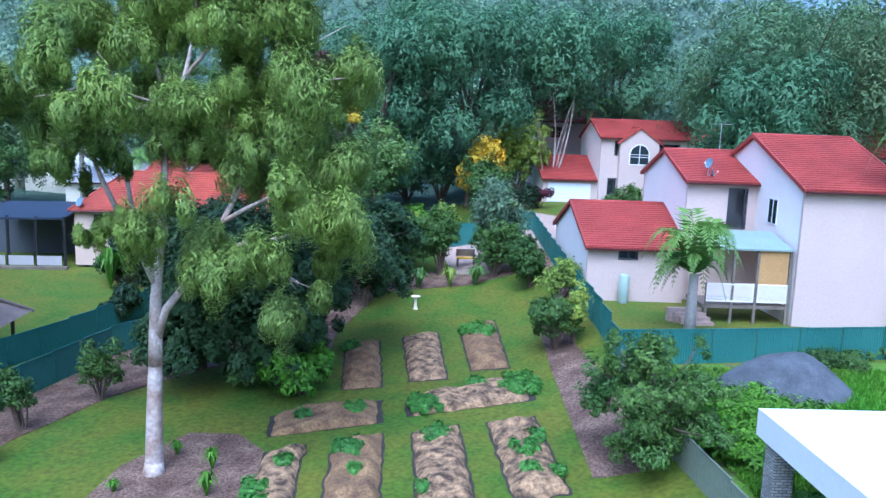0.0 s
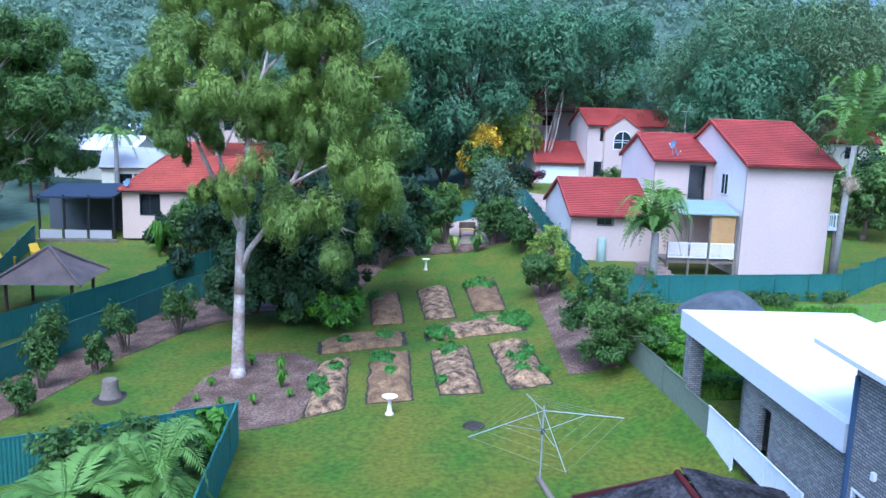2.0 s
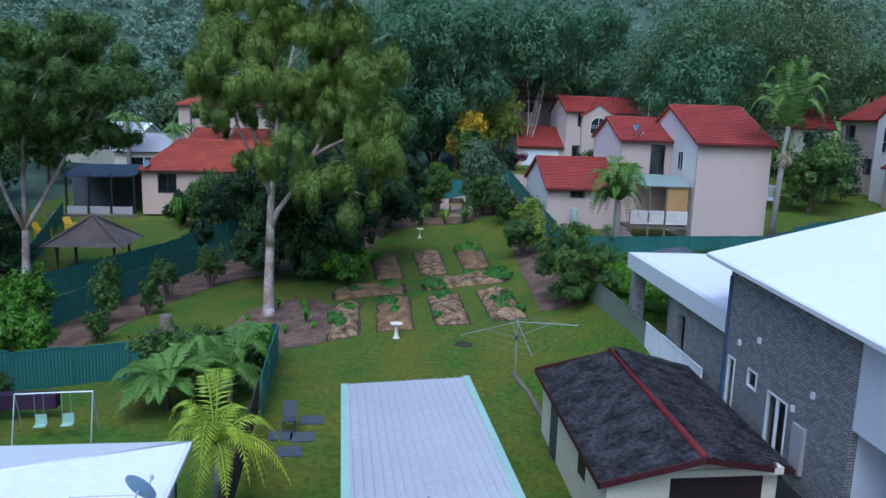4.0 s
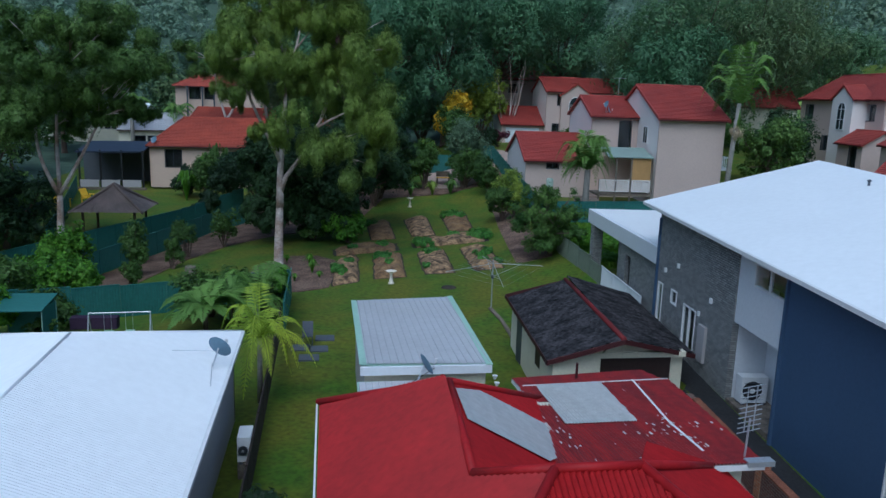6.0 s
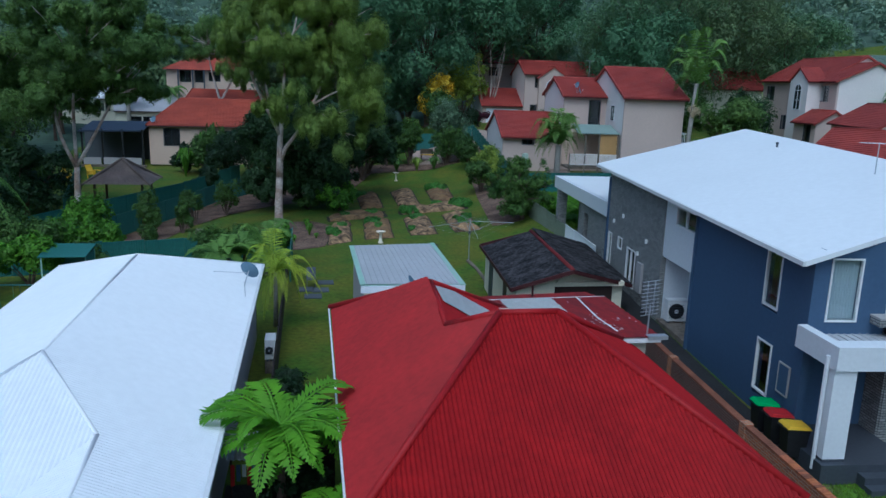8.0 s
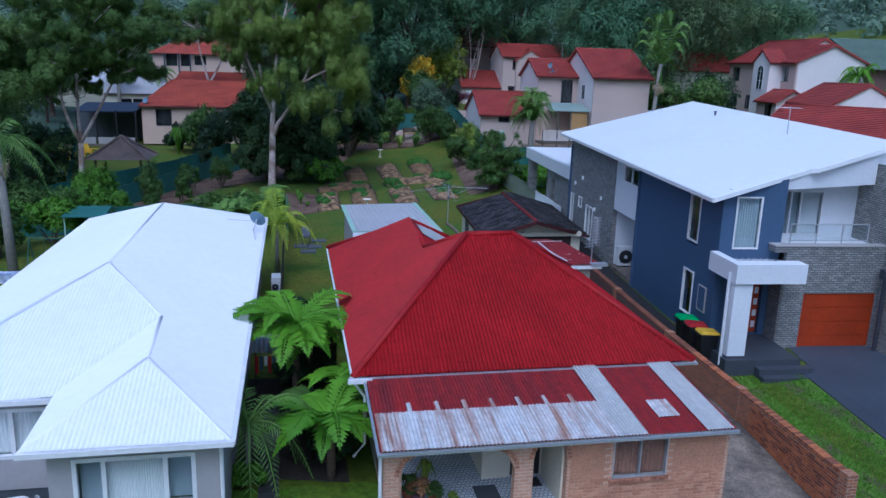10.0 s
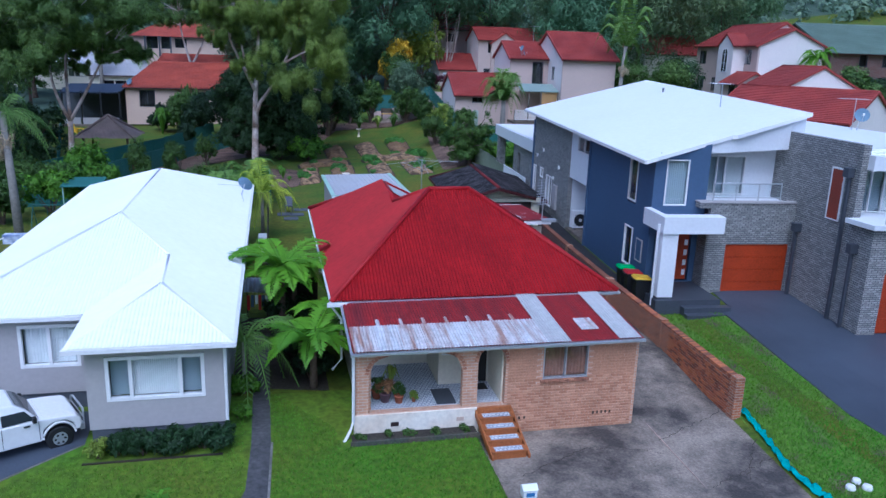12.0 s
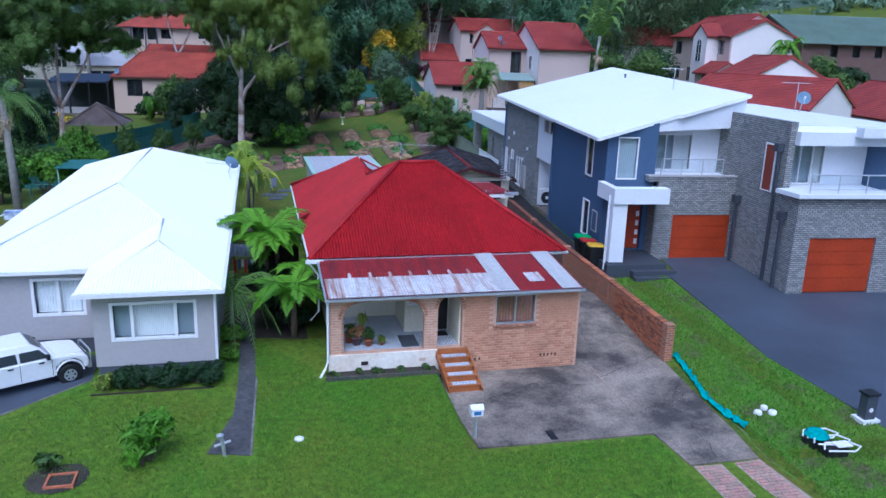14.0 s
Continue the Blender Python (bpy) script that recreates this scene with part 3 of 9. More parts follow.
solo("street_verge", drape([(11.65, 0.0), (12.2, 5.0), (12.6, 10.0), (15.7, 8.2), (15.0, -0.7), (15.5, -4.8), (16.0, -14), (12, -14), (10.9, -6.3)], 0.01, 0.1), ROUGH_GRASS, "patchy weedy lawn strip between the driveways", "lawn", "structure")
solo("road", drape([(-200, -22), (200, -22), (200, -31), (-200, -31)], 0.02, 0.1, 10), ASPHALT, "grey sealed street in front of the houses", "road", "structure")
solo("court_paving", drape([(12, 83), (30, 74), (36, 90), (20, 104), (12, 96)], 0.05, 0.1, 2), PAVING, "brown paved court between the townhouses", "paving", "structure")


# dark ground colour paints in the deep shade of the gap between the houses
solo("shade_toned_bed", drape([(-2.2, 3.4), (-0.45, 3.0), (-0.5, 11.0), (-2.3, 10.0), (-3.3, 10.0), (-3.3, 4.4), (-2.3, 4.2)], 0.025, 0.1), DARK_SOIL, "dark ground between the houses, its colour standing in for shade", "soil", "structure")


# ---- garden beds ----
def bed(corners, seed, dark, leaves):
    """A dug bed: dark trench edge and a raised uneven mound, with plants on it. corners: front left, front right, back right, back left."""
    c = [Vector((x, y, 0)) for x, y in corners]
    at = thing("garden_bed", "raised earth garden bed with a dug edge in the lawn", "garden bed", "vegetable beds in the lawn")
    nu, nv = 24, 50
    rim, top, faces = Shape(), Shape(), []
    ring = []
    for a, b in zip(c, c[1:] + c[:1]):
        for q in range(16):
            p = a.lerp(b, q / 16)
            out = Vector((noise.noise(Vector((p.x * 1.7, p.y * 1.7, seed))), noise.noise(Vector((p.x * 1.7, p.y * 1.7, seed + 9))), 0)) * 0.14
            p = p + out
            ring.append((p.x, p.y, ground_z(p.x, p.y) + 0.02))
    rim.add(ring, [tuple(range(len(ring)))])
    v = []
    for j in range(nv + 1):
        for i in range(nu + 1):
            s, t = i / nu, j / nv
            p = (c[0] * (1 - s) + c[1] * s) * (1 - t) + (c[3] * (1 - s) + c[2] * s) * t
            ed = min(min(max(s - 0.03, 0), max(0.97 - s, 0)) * 4.2, min(max(t - 0.008, 0), max(0.992 - t, 0)) * 9, 1)
            h = 0.42 * ed ** 0.8 * (0.75 + 0.6 * noise.noise(Vector((p.x * 0.9, p.y * 0.9, seed)))) + 0.06 * noise.noise(Vector((p.x * 5, p.y * 5, seed))) * ed
            p = p + Vector((noise.noise(Vector((p.x * 1.7, p.y * 1.7, seed))), noise.noise(Vector((p.x * 1.7, p.y * 1.7, seed + 9))), 0)) * 0.12
            v.append((p.x, p.y, ground_z(p.x, p.y) + 0.03 + max(0.0, h) - 0.10 * (1 - min(1, ed * 3)) + 0.02))
    faces = [(j * (nu + 1) + i, j * (nu + 1) + i + 1, (j + 1) * (nu + 1) + i + 1, (j + 1) * (nu + 1) + i) for j in range(nv) for i in range(nu)]
    part("trench", rim, DARK_SOIL, at, "dark dug edge")
    part("mound", top.add(v, faces), SOIL_MIX if dark else SOIL, at, smooth=True)
    for k, (s, t, r, n, mat) in enumerate(leaves):
        p = (c[0] * (1 - s) + c[1] * s) * (1 - t) + (c[3] * (1 - s) + c[2] * s) * t
        g = ground_z(p.x, p.y) + 0.3
        part("plant", leaf_cloud("plant", [(p.x, p.y, g, r, r * 1.3, 0.22)], n * 2, 0.16, mat, seed * 31 + k, sub=18, thin=0.7), mat, at, "low leafy green plants")


def soil_mix():
    m = material("patchy_soil", (0.38, 0.245, 0.125), 0.95, 0.5, 2.6, 9.0, 0.9, tint=(0.055, 0.036, 0.022), big=0.9)
    return m


SOIL_MIX = soil_mix()
VEG, HERB = MID_LEAF, leaf_material("vegetable_leaf", (0.11, 0.25, 0.035), (0.07, 0.18, 0.028))
bed([(3.45, 58.9), (5.6, 58.9), (5.75, 67.8), (3.5, 66.7)], 1, False, [(0.2, 0.88, 0.6, 500, HERB)])
bed([(6.9, 59.5), (9.05, 59.5), (9.5, 68.9), (7.05, 68.1)], 2, True, [])
bed([(10.3, 60.7), (12.6, 60.8), (13.5, 70.8), (10.8, 69.6)], 3, False, [(0.5, 0.75, 1.1, 2200, HERB)])
bed([(0.4, 53.4), (5.45, 54.2), (5.5, 57.1), (0.3, 55.9)], 4, False, [(0.75, 0.6, 0.5, 400, HERB), (0.3, 0.6, 0.4, 200, HERB)])
bed([(6.5, 54.7), (12.8, 55.8), (13.4, 59.8), (6.6, 56.8)], 5, True, [(0.15, 0.4, 0.8, 1300, HERB), (0.9, 0.5, 1.0, 1900, HERB), (0.55, 0.9, 0.5, 400, HERB)])
bed([(0.1, 44.2), (2.0, 45.0), (2.25, 52.4), (0.5, 51.8)], 6, True, [(0.2, 0.5, 0.55, 700, HERB), (0.35, 0.3, 0.5, 400, HERB), (0.6, 0.75, 0.4, 250, HERB)])
bed([(2.9, 45.4), (5.1, 45.5), (5.5, 53.1), (3.25, 52.6)], 7, False, [(0.35, 0.8, 0.7, 900, HERB), (0.55, 0.5, 0.35, 300, HERB)])
bed([(6.3, 45.9), (8.5, 45.8), (8.8, 53.5), (6.6, 52.9)], 8, True, [(0.5, 0.85, 0.6, 600, HERB), (0.15, 0.2, 0.35, 250, HERB)])
bed([(9.7, 46.0), (11.95, 46.4), (12.3, 53.9), (9.95, 53.5)], 9, True, [(0.5, 0.5, 0.6, 700, HERB), (0.45, 0.25, 0.45, 350, HERB), (0.8, 0.65, 0.4, 300, HERB), (0.9, 0.2, 0.3, 200, HERB)])


# ---- the house with the red roof ----
E0 = 2.96
house = thing("brick_cottage", "pink brick cottage with a red corrugated hip roof", "house")
part("wall", wall((0.05, 0.15), (8.22, 0.15), -0.45, 2.5, 0.22, [(0.35, 2.95, 0.68, 2.38), (3.38, 4.18, 0.68, 2.44), (5.28, 6.62, 1.38, 2.36)]), PINK_BRICK, house, "pink clinker brick front wall")
part("side_wall", wall((8.22, 0.37), (8.22, 3.2), -0.45, 2.5, 0.22), PINK_BRICK, house)
part("side_wall", wall((8.12, 3.2), (8.12, 16.6), -0.4, 2.86, 0.22), PINK_BRICK, house)
part("side_wall", wall((0.27, 16.6), (0.27, 3.4), -0.4, 2.9, 0.22), CREAM, house)
part("side_wall", wall((0.27, 3.4), (0.27, 0.37), -0.4, 2.5, 0.22, [(0.5, 2.2, 0.75, 2.1)]), PINK_BRICK, house)
part("back_wall", wall((8.12, 16.6), (0.05, 16.6), -0.4, 2.9, 0.22), CREAM, house)
part("inner_wall", wall((4.3, 0.37), (4.3, 3.4), 0.0, 2.5, 0.12), CREAM, house, "cream rendered porch side wall")
part("inner_wall", wall((0.27, 3.4), (4.3, 3.4), 0.0, 2.5, 0.12, [(3.2, 3.95, 0.68, 2.45)]), CREAM, house, "cream rendered porch back wall")
part("alcove", Shape().box(2.66, 1.72, 0.68, 3.35, 3.4, 2.5), CREAM, house, "cream boxed-in corner with a small window")
part("door_wall", wall((3.35, 1.75), (4.18, 1.75), 0.68, 2.5, 0.12, [(0.04, 0.80, 0.68, 2.3)]), CREAM, house, "cream wall round the front door")
part("front_door", Shape().box(3.39, 1.79, 0.68, 4.15, 1.83, 2.3), BLACK, house, "dark screened front door")
part("plinth", Shape().box(0.0, 0.08, -0.3, 3.5, 0.15, 0.66), PLINTH, house, "stained cream rendered base")
part("plinth_vent", Shape().box(1.0, 0.06, 0.3, 1.22, 0.082, 0.42), DARK_DOOR, house)
part("plinth_vent", Shape().box(2.85, 0.06, 0.32, 3.05, 0.082, 0.43), SALMON, house)
part("porch_floor", Shape().box(0.27, 0.37, 0.4, 4.3, 3.4, 0.68), TILE_FLOOR, house, "white floor tiles with small blue squares")
part("footing_bed", Shape().box(-0.08, -0.42, -0.3, 3.36, 0.08, 0.13), DARK_SOIL, house, "dark weedy soil along the base")
part("bed_edging", Shape().box(-0.14, -0.50, -0.3, 3.38, -0.42, 0.2), EDGE_BOARD, house, "mossy dark timber edging board")


def arch(x0, x1, spring, rise, y0, y1, top, power=4, steps=18):
    """The brick spandrel that closes a flat opening to an arch, as one closed mesh."""
    v, f = [], []
    for i in range(steps + 1):
        q = x0 + (x1 - x0) * i / steps
        h = spring + rise * math.sqrt(max(0.0, 1 - abs(2 * (q - x0) / (x1 - x0) - 1) ** power))
        v += [(q, y0, h), (q, y0, top), (q, y1, h), (q, y1, top)]
    for i in range(steps):
        a, b = 4 * i, 4 * i + 4
        f += [(a, b, b + 1, a + 1), (a + 2, a + 3, b + 3, b + 2), (a, a + 2, b + 2, b), (a + 1, b + 1, b + 3, a + 3)]
    f += [(0, 1, 3, 2), (4 * steps, 4 * steps + 2, 4 * steps + 3, 4 * steps + 1)]
    return Shape().add(v, f)


def voussoirs(x0, x1, spring, rise, y, power, pitch=0.088):
    """A ring of bricks on edge standing a little proud of the wall, evenly spaced along the arch."""
    line = []
    for i in range(401):
        t = -math.cos(math.pi * i / 400)
        line.append(Vector(((x0 + x1) / 2 + (x1 - x0) / 2 * t, 0, spring + rise * math.sqrt(max(0.0, 1 - abs(t) ** power)))))
    made, run = [], pitch / 2
    for a, b in zip(line, line[1:]):
        run += (b - a).length
        if run >= pitch:
            run -= pitch
            d = (b - a).normalized()
            p = b + Vector((-d.z, 0, d.x)) * 0.06
            made.append(Matrix.Translation((p.x, y, p.z)) @ Matrix.Rotation(-math.atan2(d.z, d.x), 4, "Y"))
    return made


part("arch", arch(0.40, 3.0, 1.80, 0.55, 0.154, 0.366, 2.42, 4.2), PINK_BRICK, house)
part("arch", arch(3.43, 4.23, 2.0, 0.41, 0.154, 0.366, 2.47, 2.2), PINK_BRICK, house)
vbrick = Shape().box(-0.037, -0.012, -0.05, 0.037, 0.05, 0.05).mesh("arch_brick", ARCH_BRICK)
wall_uv(vbrick)
for mtx in voussoirs(0.40, 3.0, 1.80, 0.55, 0.15, 4.2) + voussoirs(3.43, 4.23, 2.0, 0.41, 0.15, 2.2):
    b = new("arch_brick", vbrick)
    b.parent, b.matrix_local = house, mtx


def window(parent, w, h, m, mat=WHITE, bars=(), curtain=None, deep=0.08, fr=0.06, name="window", sill=None, drawn=None):
    """A framed window: m puts its lower left corner, x along the wall, y outwards, z up. bars: fractions of the width with a mullion."""
    win = new(name)
    win.parent, win.matrix_local = parent, m
    part("window_frame", Shape().box(0, -deep, 0, fr, 0.03, h).box(w - fr, -deep, 0, w, 0.03, h).box(fr, -deep, 0, w - fr, 0.03, fr).box(fr, -deep, h - fr, w - fr, 0.03, h), mat, win)
    for b in bars:
        part("mullion", Shape().box(w * b - fr / 2, -deep, fr, w * b + fr / 2, 0.025, h - fr), mat, win)
    edges = [fr, *[w * b for b in bars], w - fr]
    for a, c in zip(edges, edges[1:]):
        p = part("pane", Shape().box(a, -0.04, fr, c, -0.03, h - fr), GLASS, win)
        p.visible_shadow = False
    if curtain:
        s = Shape()
        n = int(w / 0.05)
        c0, c1 = (w * drawn[0], w * drawn[1]) if drawn else (fr, w - fr)
        if drawn:
            part("blind", Shape().box(fr, -0.21, fr, w - fr, -0.20, h - fr), GREY_BLIND, win, "grey blind behind the glass")
        s.add([(c0 + (c1 - c0) * i / n, -0.14 - 0.02 * (i % 2), z) for i in range(n + 1) for z in (fr, h - fr)], [(2 * i, 2 * i + 2, 2 * i + 3, 2 * i + 1) for i in range(n)])
        part("curtain", s, curtain, win)
    else:
        # a black board paints in the darkness of the room
        part("unlit_room_board", Shape().box(fr, -0.45, fr, w - fr, -0.44, h - fr), BLACK, win, "black board standing in for the unlit room behind the glass")
    if sill:
        part("window_sill", Shape().box(-0.06, -0.02, -0.12, w + 0.06, 0.1, 0.0), sill, win)
    return win


def facing(x, y, z, deg):
    """A frame on a wall whose outward side is turned by deg from -y."""
    return pose(x, y, z, 0, 0, deg) @ Matrix.Diagonal((1, -1, 1, 1))


window(house, 1.34, 0.98, facing(5.33, 0.16, 1.38, 0), METAL, (0.5,), BROWN_CURTAIN, 0.1, 0.03)
sill_brick = Shape().box(-0.05, -0.05, -0.04, 0.05, 0.02, 0.04).mesh("sill_brick", ARCH_BRICK)
for k in range(13):
    b = new("sill_brick", sill_brick)
    b.parent, b.matrix_local = house, Matrix.Translation((5.31 + 0.113 * k, 0.13, 1.325))
window(house, 0.55, 0.7, facing(2.74, 1.715, 1.62, 0), WHITE, (0.5,))

# roof: sheets, ridge caps, gutters
AL, AR = (3.52, 7.95, 5.46), (5.0, 7.95, 5.46)
FL, FR, BR, BL = (-0.36, 3.08, E0), (8.85, 3.08, E0), (9.2, 12.6, E0 - 0.1), (-0.36, 16.95, E0)
WB = (2.75, 13.87, 4.68)
WV = (2.45, 9.25, 4.75)
BRC = (6.1, 17.3, 2.72)
part("roof_sheet", roof_plane([FL, FR, AR, AL], (0, -1, -0.5)), RED_ROOF, house, "bright red painted corrugated sheeting")
part("roof_sheet", roof_plane([FL, AL, WV, WB, BL], (-1, 0, -0.6)), RED_ROOF, house)
part("roof_sheet", roof_plane([FR, BR, (6.2, 10.4, 4.65), AR], (1, 0, -0.6)), RED_ROOF, house)
part("roof_sheet", roof_plane([AL, AR, (9.2, 12.6, E0 - 0.1), (8.6, 13.2, 2.80), (5.4, 13.2, 2.80), (2.2, 10.0, 4.45)], (0, 1, -0.5)), RED_ROOF, house)
part("roof_sheet", roof_plane([WV, (5.4, 9.3, 2.98), (6.1, 12.4, 2.61), BRC, WB], (1, 0, -0.6)), RED_ROOF, house)
part("roof_sheet", roof_plane([BL, WB, BRC], (0, 1, -0.5)), RED_ROOF, house)
panel = [(2.84, 13.5), (3.66, 14.45), (5.4, 14.72), (5.55, 13.2), (4.75, 12.0), (2.82, 11.8)]
part("translucent_panel", roof_plane([(x, y, 4.75 - 0.6 * (x - 2.45) + 0.0164 * (y - 9.0) + 0.07) for x, y in panel], (1, 0, -0.6), 0.3, 0.004), POLY_SHEET, house, "pale translucent roof panel")
part("panel_flashing", Shape().tube([(5.46, 14.72, 3.11), (5.62, 13.2, 2.98), (5.5, 12.2, 3.04)], 0.05, 6), SILVER_SHEET, house, "bare metal flashing along the panel")


def caps(lines, mat, r=0.09):
    for a, b in lines:
        part("ridge_cap", Shape().tube([a, b], r, 8), mat, house, smooth=True)


caps([(AL, AR), (FL, AL), (FR, AR), (WV, WB), (AR, BR), (AL, WV), (WB, BL), (WB, BRC)], RED_ROOF)


def sk_z(y):
    """The back skillion falls away from the main roof."""
    return 3.36 - 0.105 * (y - 11.8)


SK = [(4.9, 11.7), (9.74, 11.7), (10.72, 18.75), (5.7, 18.35)]
SKB = [(5.75, 18.3), (10.7, 18.6), (10.4, 20.15), (5.75, 19.5)]
part("skillion_sheet", roof_plane([(x, y, sk_z(y) + 0.02) for x, y in SK], (0, 1, -0.1), 0.095, 0.016), RED_FADED, house, "flaking red sheeting over the back rooms")
part("skillion_sheet", roof_plane([(x, y, sk_z(y) - 0.03) for x, y in SKB], (0, 1, -0.1), 0.095, 0.016), RED_FADED, house)
part("lap_flashing", Shape().tube([(5.8, 18.36, sk_z(18.36) + 0.03), (10.7, 18.75, sk_z(18.75) + 0.03)], 0.025, 6), SILVER_SHEET, house)
part("fibreglass_sheet", roof_plane([(x, y, sk_z(y) + 0.055) for x, y in ((5.98, 14.7), (7.97, 14.74), (8.36, 18.55), (6.2, 18.35))], (0, 1, -0.1), 0.095, 0.016), POLY_SHEET, house, "grey translucent corrugated sheet")
flake_rng = random.Random(5)
for i in range(80):
    spot = i % 4
    if spot == 0:
        fx, fy = flake_rng.uniform(5.4, 9.6), flake_rng.uniform(12.0, 18.5)
    elif spot == 1:
        fx, fy = 5.75 + flake_rng.uniform(-0.18, 0.18), flake_rng.uniform(12.2, 18.0)
    elif spot == 2:
        fy = flake_rng.uniform(12.3, 15.5)
        fx = 8.55 + 0.06 * (fy - 12.0) + flake_rng.uniform(-0.15, 0.3)
    else:
        fx, fy = flake_rng.uniform(7.4, 9.9), 14.1 + flake_rng.uniform(-0.5, 0.5)
    a, b = flake_rng.uniform(0.01, 0.035), flake_rng.uniform(0.03, 0.12)
    part("paint_flake", Shape().slab([(fx + p * a, fy + q * b, sk_z(fy + q * b) + 0.042) for p, q in ((-1, -1), (1, -0.7), (0.8, 1), (-0.6, 0.8))], 0.004), SILVER_SHEET, house)
for y0, y1, x0, x1 in ((12.5, 14.6, 8.64, 8.79), (14.6, 18.75, 8.79, 9.49)):
    part("lap_strip", Shape().slab([(x0 - 0.035, y0, sk_z(y0) + 0.043), (x0 + 0.035, y0, sk_z(y0) + 0.043), (x1 + 0.035, y1, sk_z(y1) + 0.043), (x1 - 0.035, y1, sk_z(y1) + 0.043)], 0.004), WHITE, house, "pale strip of bare lap joint")
part("skillion_fascia", Shape().slab([(x, y, sk_z(y) - 0.03) for x, y in SK], 0.14), WHITE, house)
part("skillion_fascia", Shape().slab([(x, y, sk_z(y) - 0.08) for x, y in SKB], 0.12), WHITE, house)
part("skillion_wall", wall((9.5, 12.2), (10.3, 18.5), -0.4, 2.45, 0.15), CREAM, house)
part("skillion_wall", wall((10.3, 18.5), (10.1, 19.9), -0.4, 2.3, 0.15), CREAM, house)
part("skillion_wall", wall((10.1, 19.9), (5.9, 19.3), -0.4, 2.3, 0.15), CREAM, house)
part("skillion_wall", wall((5.9, 19.3), (5.9, 16.7), -0.4, 2.3, 0.15), CREAM, house)
part("skillion_wall", wall((8.2, 12.2), (9.5, 12.2), -0.4, 3.0, 0.15), CREAM, house)
part("vent_pipe", Shape().tube([(7.84, 19.3, 2.5), (7.84, 19.3, 3.05)], 0.045), MAROON, house)
part("roof_bracket", Shape().box(9.3, 11.65, 3.3, 9.95, 11.9, 3.42), METAL, house, "white metal flashing at the roof corner")
part("ceiling", Shape().slab([(-0.3, 3.1, E0 - 0.1), (8.7, 3.1, E0 - 0.1), (8.7, 12.0, E0 - 0.1), (5.0, 16.2, E0 - 0.3), (-0.3, 16.6, E0 - 0.12)], 0.05), WHITE, house)
# porch roof
def porch_z(y):
    return 2.58 + (y + 0.12) * 0.105


def porch_sheet(x0, x1, y0, y1, mat, lift, label=""):
    part("porch_sheet", roof_plane([(x0, y0, porch_z(y0) + lift), (x1, y0, porch_z(y0) + lift), (x1, y1, porch_z(y1) + lift), (x0, y1, porch_z(y1) + lift)], (0, -1, -0.1), 0.088, 0.016), mat, house, label)


porch_sheet(-0.05, 8.2, -0.12, 3.2, RED_FADED, 0.0, "dull red corrugated porch roofing")
for k in range(8):
    porch_sheet(-0.02 + 0.671 * k, 0.651 + 0.671 * k, -0.14, 1.35, (RUST_SHEET, SILVER_SHEET, RUST_SHEET)[k % 3], 0.03 + 0.003 * (k % 2), "bare weathered silver sheets with rust" if k == 0 else "")
for k in range(7):
    porch_sheet(0.75 + k * 0.66, 0.86 + k * 0.66, 1.35, 1.75, RUST_SHEET, 0.022)
porch_sheet(5.35, 6.0, -0.14, 3.2, POLY_SHEET, 0.03, "grey fibreglass strip")
porch_sheet(7.45, 8.12, -0.13, 3.2, POLY_SHEET, 0.03, "grey fibreglass strip")
porch_sheet(6.55, 7.1, 0.5, 1.25, RUST_SHEET, 0.035, "silver patch")
part("porch_soffit", Shape().slab([(0.0, 0.0, 2.52), (8.12, 0.0, 2.52), (8.12, 3.3, 2.88), (0.0, 3.3, 2.88)], 0.02), WHITE, house)
part("gutter", Shape().box(-0.1, -0.22, 2.5, 8.22, -0.13, 2.565), METAL, house, "grey metal porch gutter")
part("gutter", Shape().slab([(-0.12, -0.2, 2.56), (-0.06, -0.2, 2.56), (-0.06, 3.2, 2.9), (-0.12, 3.2, 2.9)], 0.07), METAL, house)
part("gutter", Shape().box(-0.41, 3.0, E0 - 0.14, -0.365, 16.9, E0 - 0.03), WHITE, house)
part("gutter", Shape().box(-0.48, 2.98, E0 - 0.10, 8.9, 3.07, E0 - 0.035), METAL, house, "thin grey front gutter")
part("gutter_end", Shape().box(-0.5, 2.9, E0 - 0.14, 0.1, 3.0, E0 - 0.03), WHITE, house)
part("gutter", Shape().tube([(8.88, 3.0, E0 - 0.07), (9.2, 11.7, E0 - 0.16)], 0.045, 6), WHITE, house)
part("downpipe", Shape().tube([(-0.02, 0.08, 2.46), (-0.02, 0.08, 0.5), (-0.12, -0.05, 0.3), (-0.3, -0.2, 0.05), (-0.3, -0.2, -0.15)], 0.04), WHITE, house)
part("downpipe", Shape().tube([(-0.42, 3.4, 2.8), (-0.05, 3.3, 2.3), (-0.05, 3.3, 1.0), (-0.35, 3.2, 0.7)], 0.04), WHITE, house)
# steps
for k in range(4):
    x, y, z = 3.42 + 0.035 * k, -0.31 * k, 0.50 - 0.176 * k
    part("tread", Shape().box(x, y - 0.34, z, x + 0.98, y + 0.02, z + 0.04), TIMBER, house)
    part("riser", Shape().box(x + 0.03, y - 0.315, z - 0.176, x + 0.95, y - 0.29, z), TIMBER, house)
    part("tread_tile", Shape().box(x + 0.1, y - 0.28, z + 0.043, x + 0.88, y - 0.06, z + 0.052), TILE_FLOOR, house, "white patterned tile strip")
part("riser", Shape().box(3.42, -0.02, 0.54, 4.40, 0.06, 0.7), TIMBER, house)
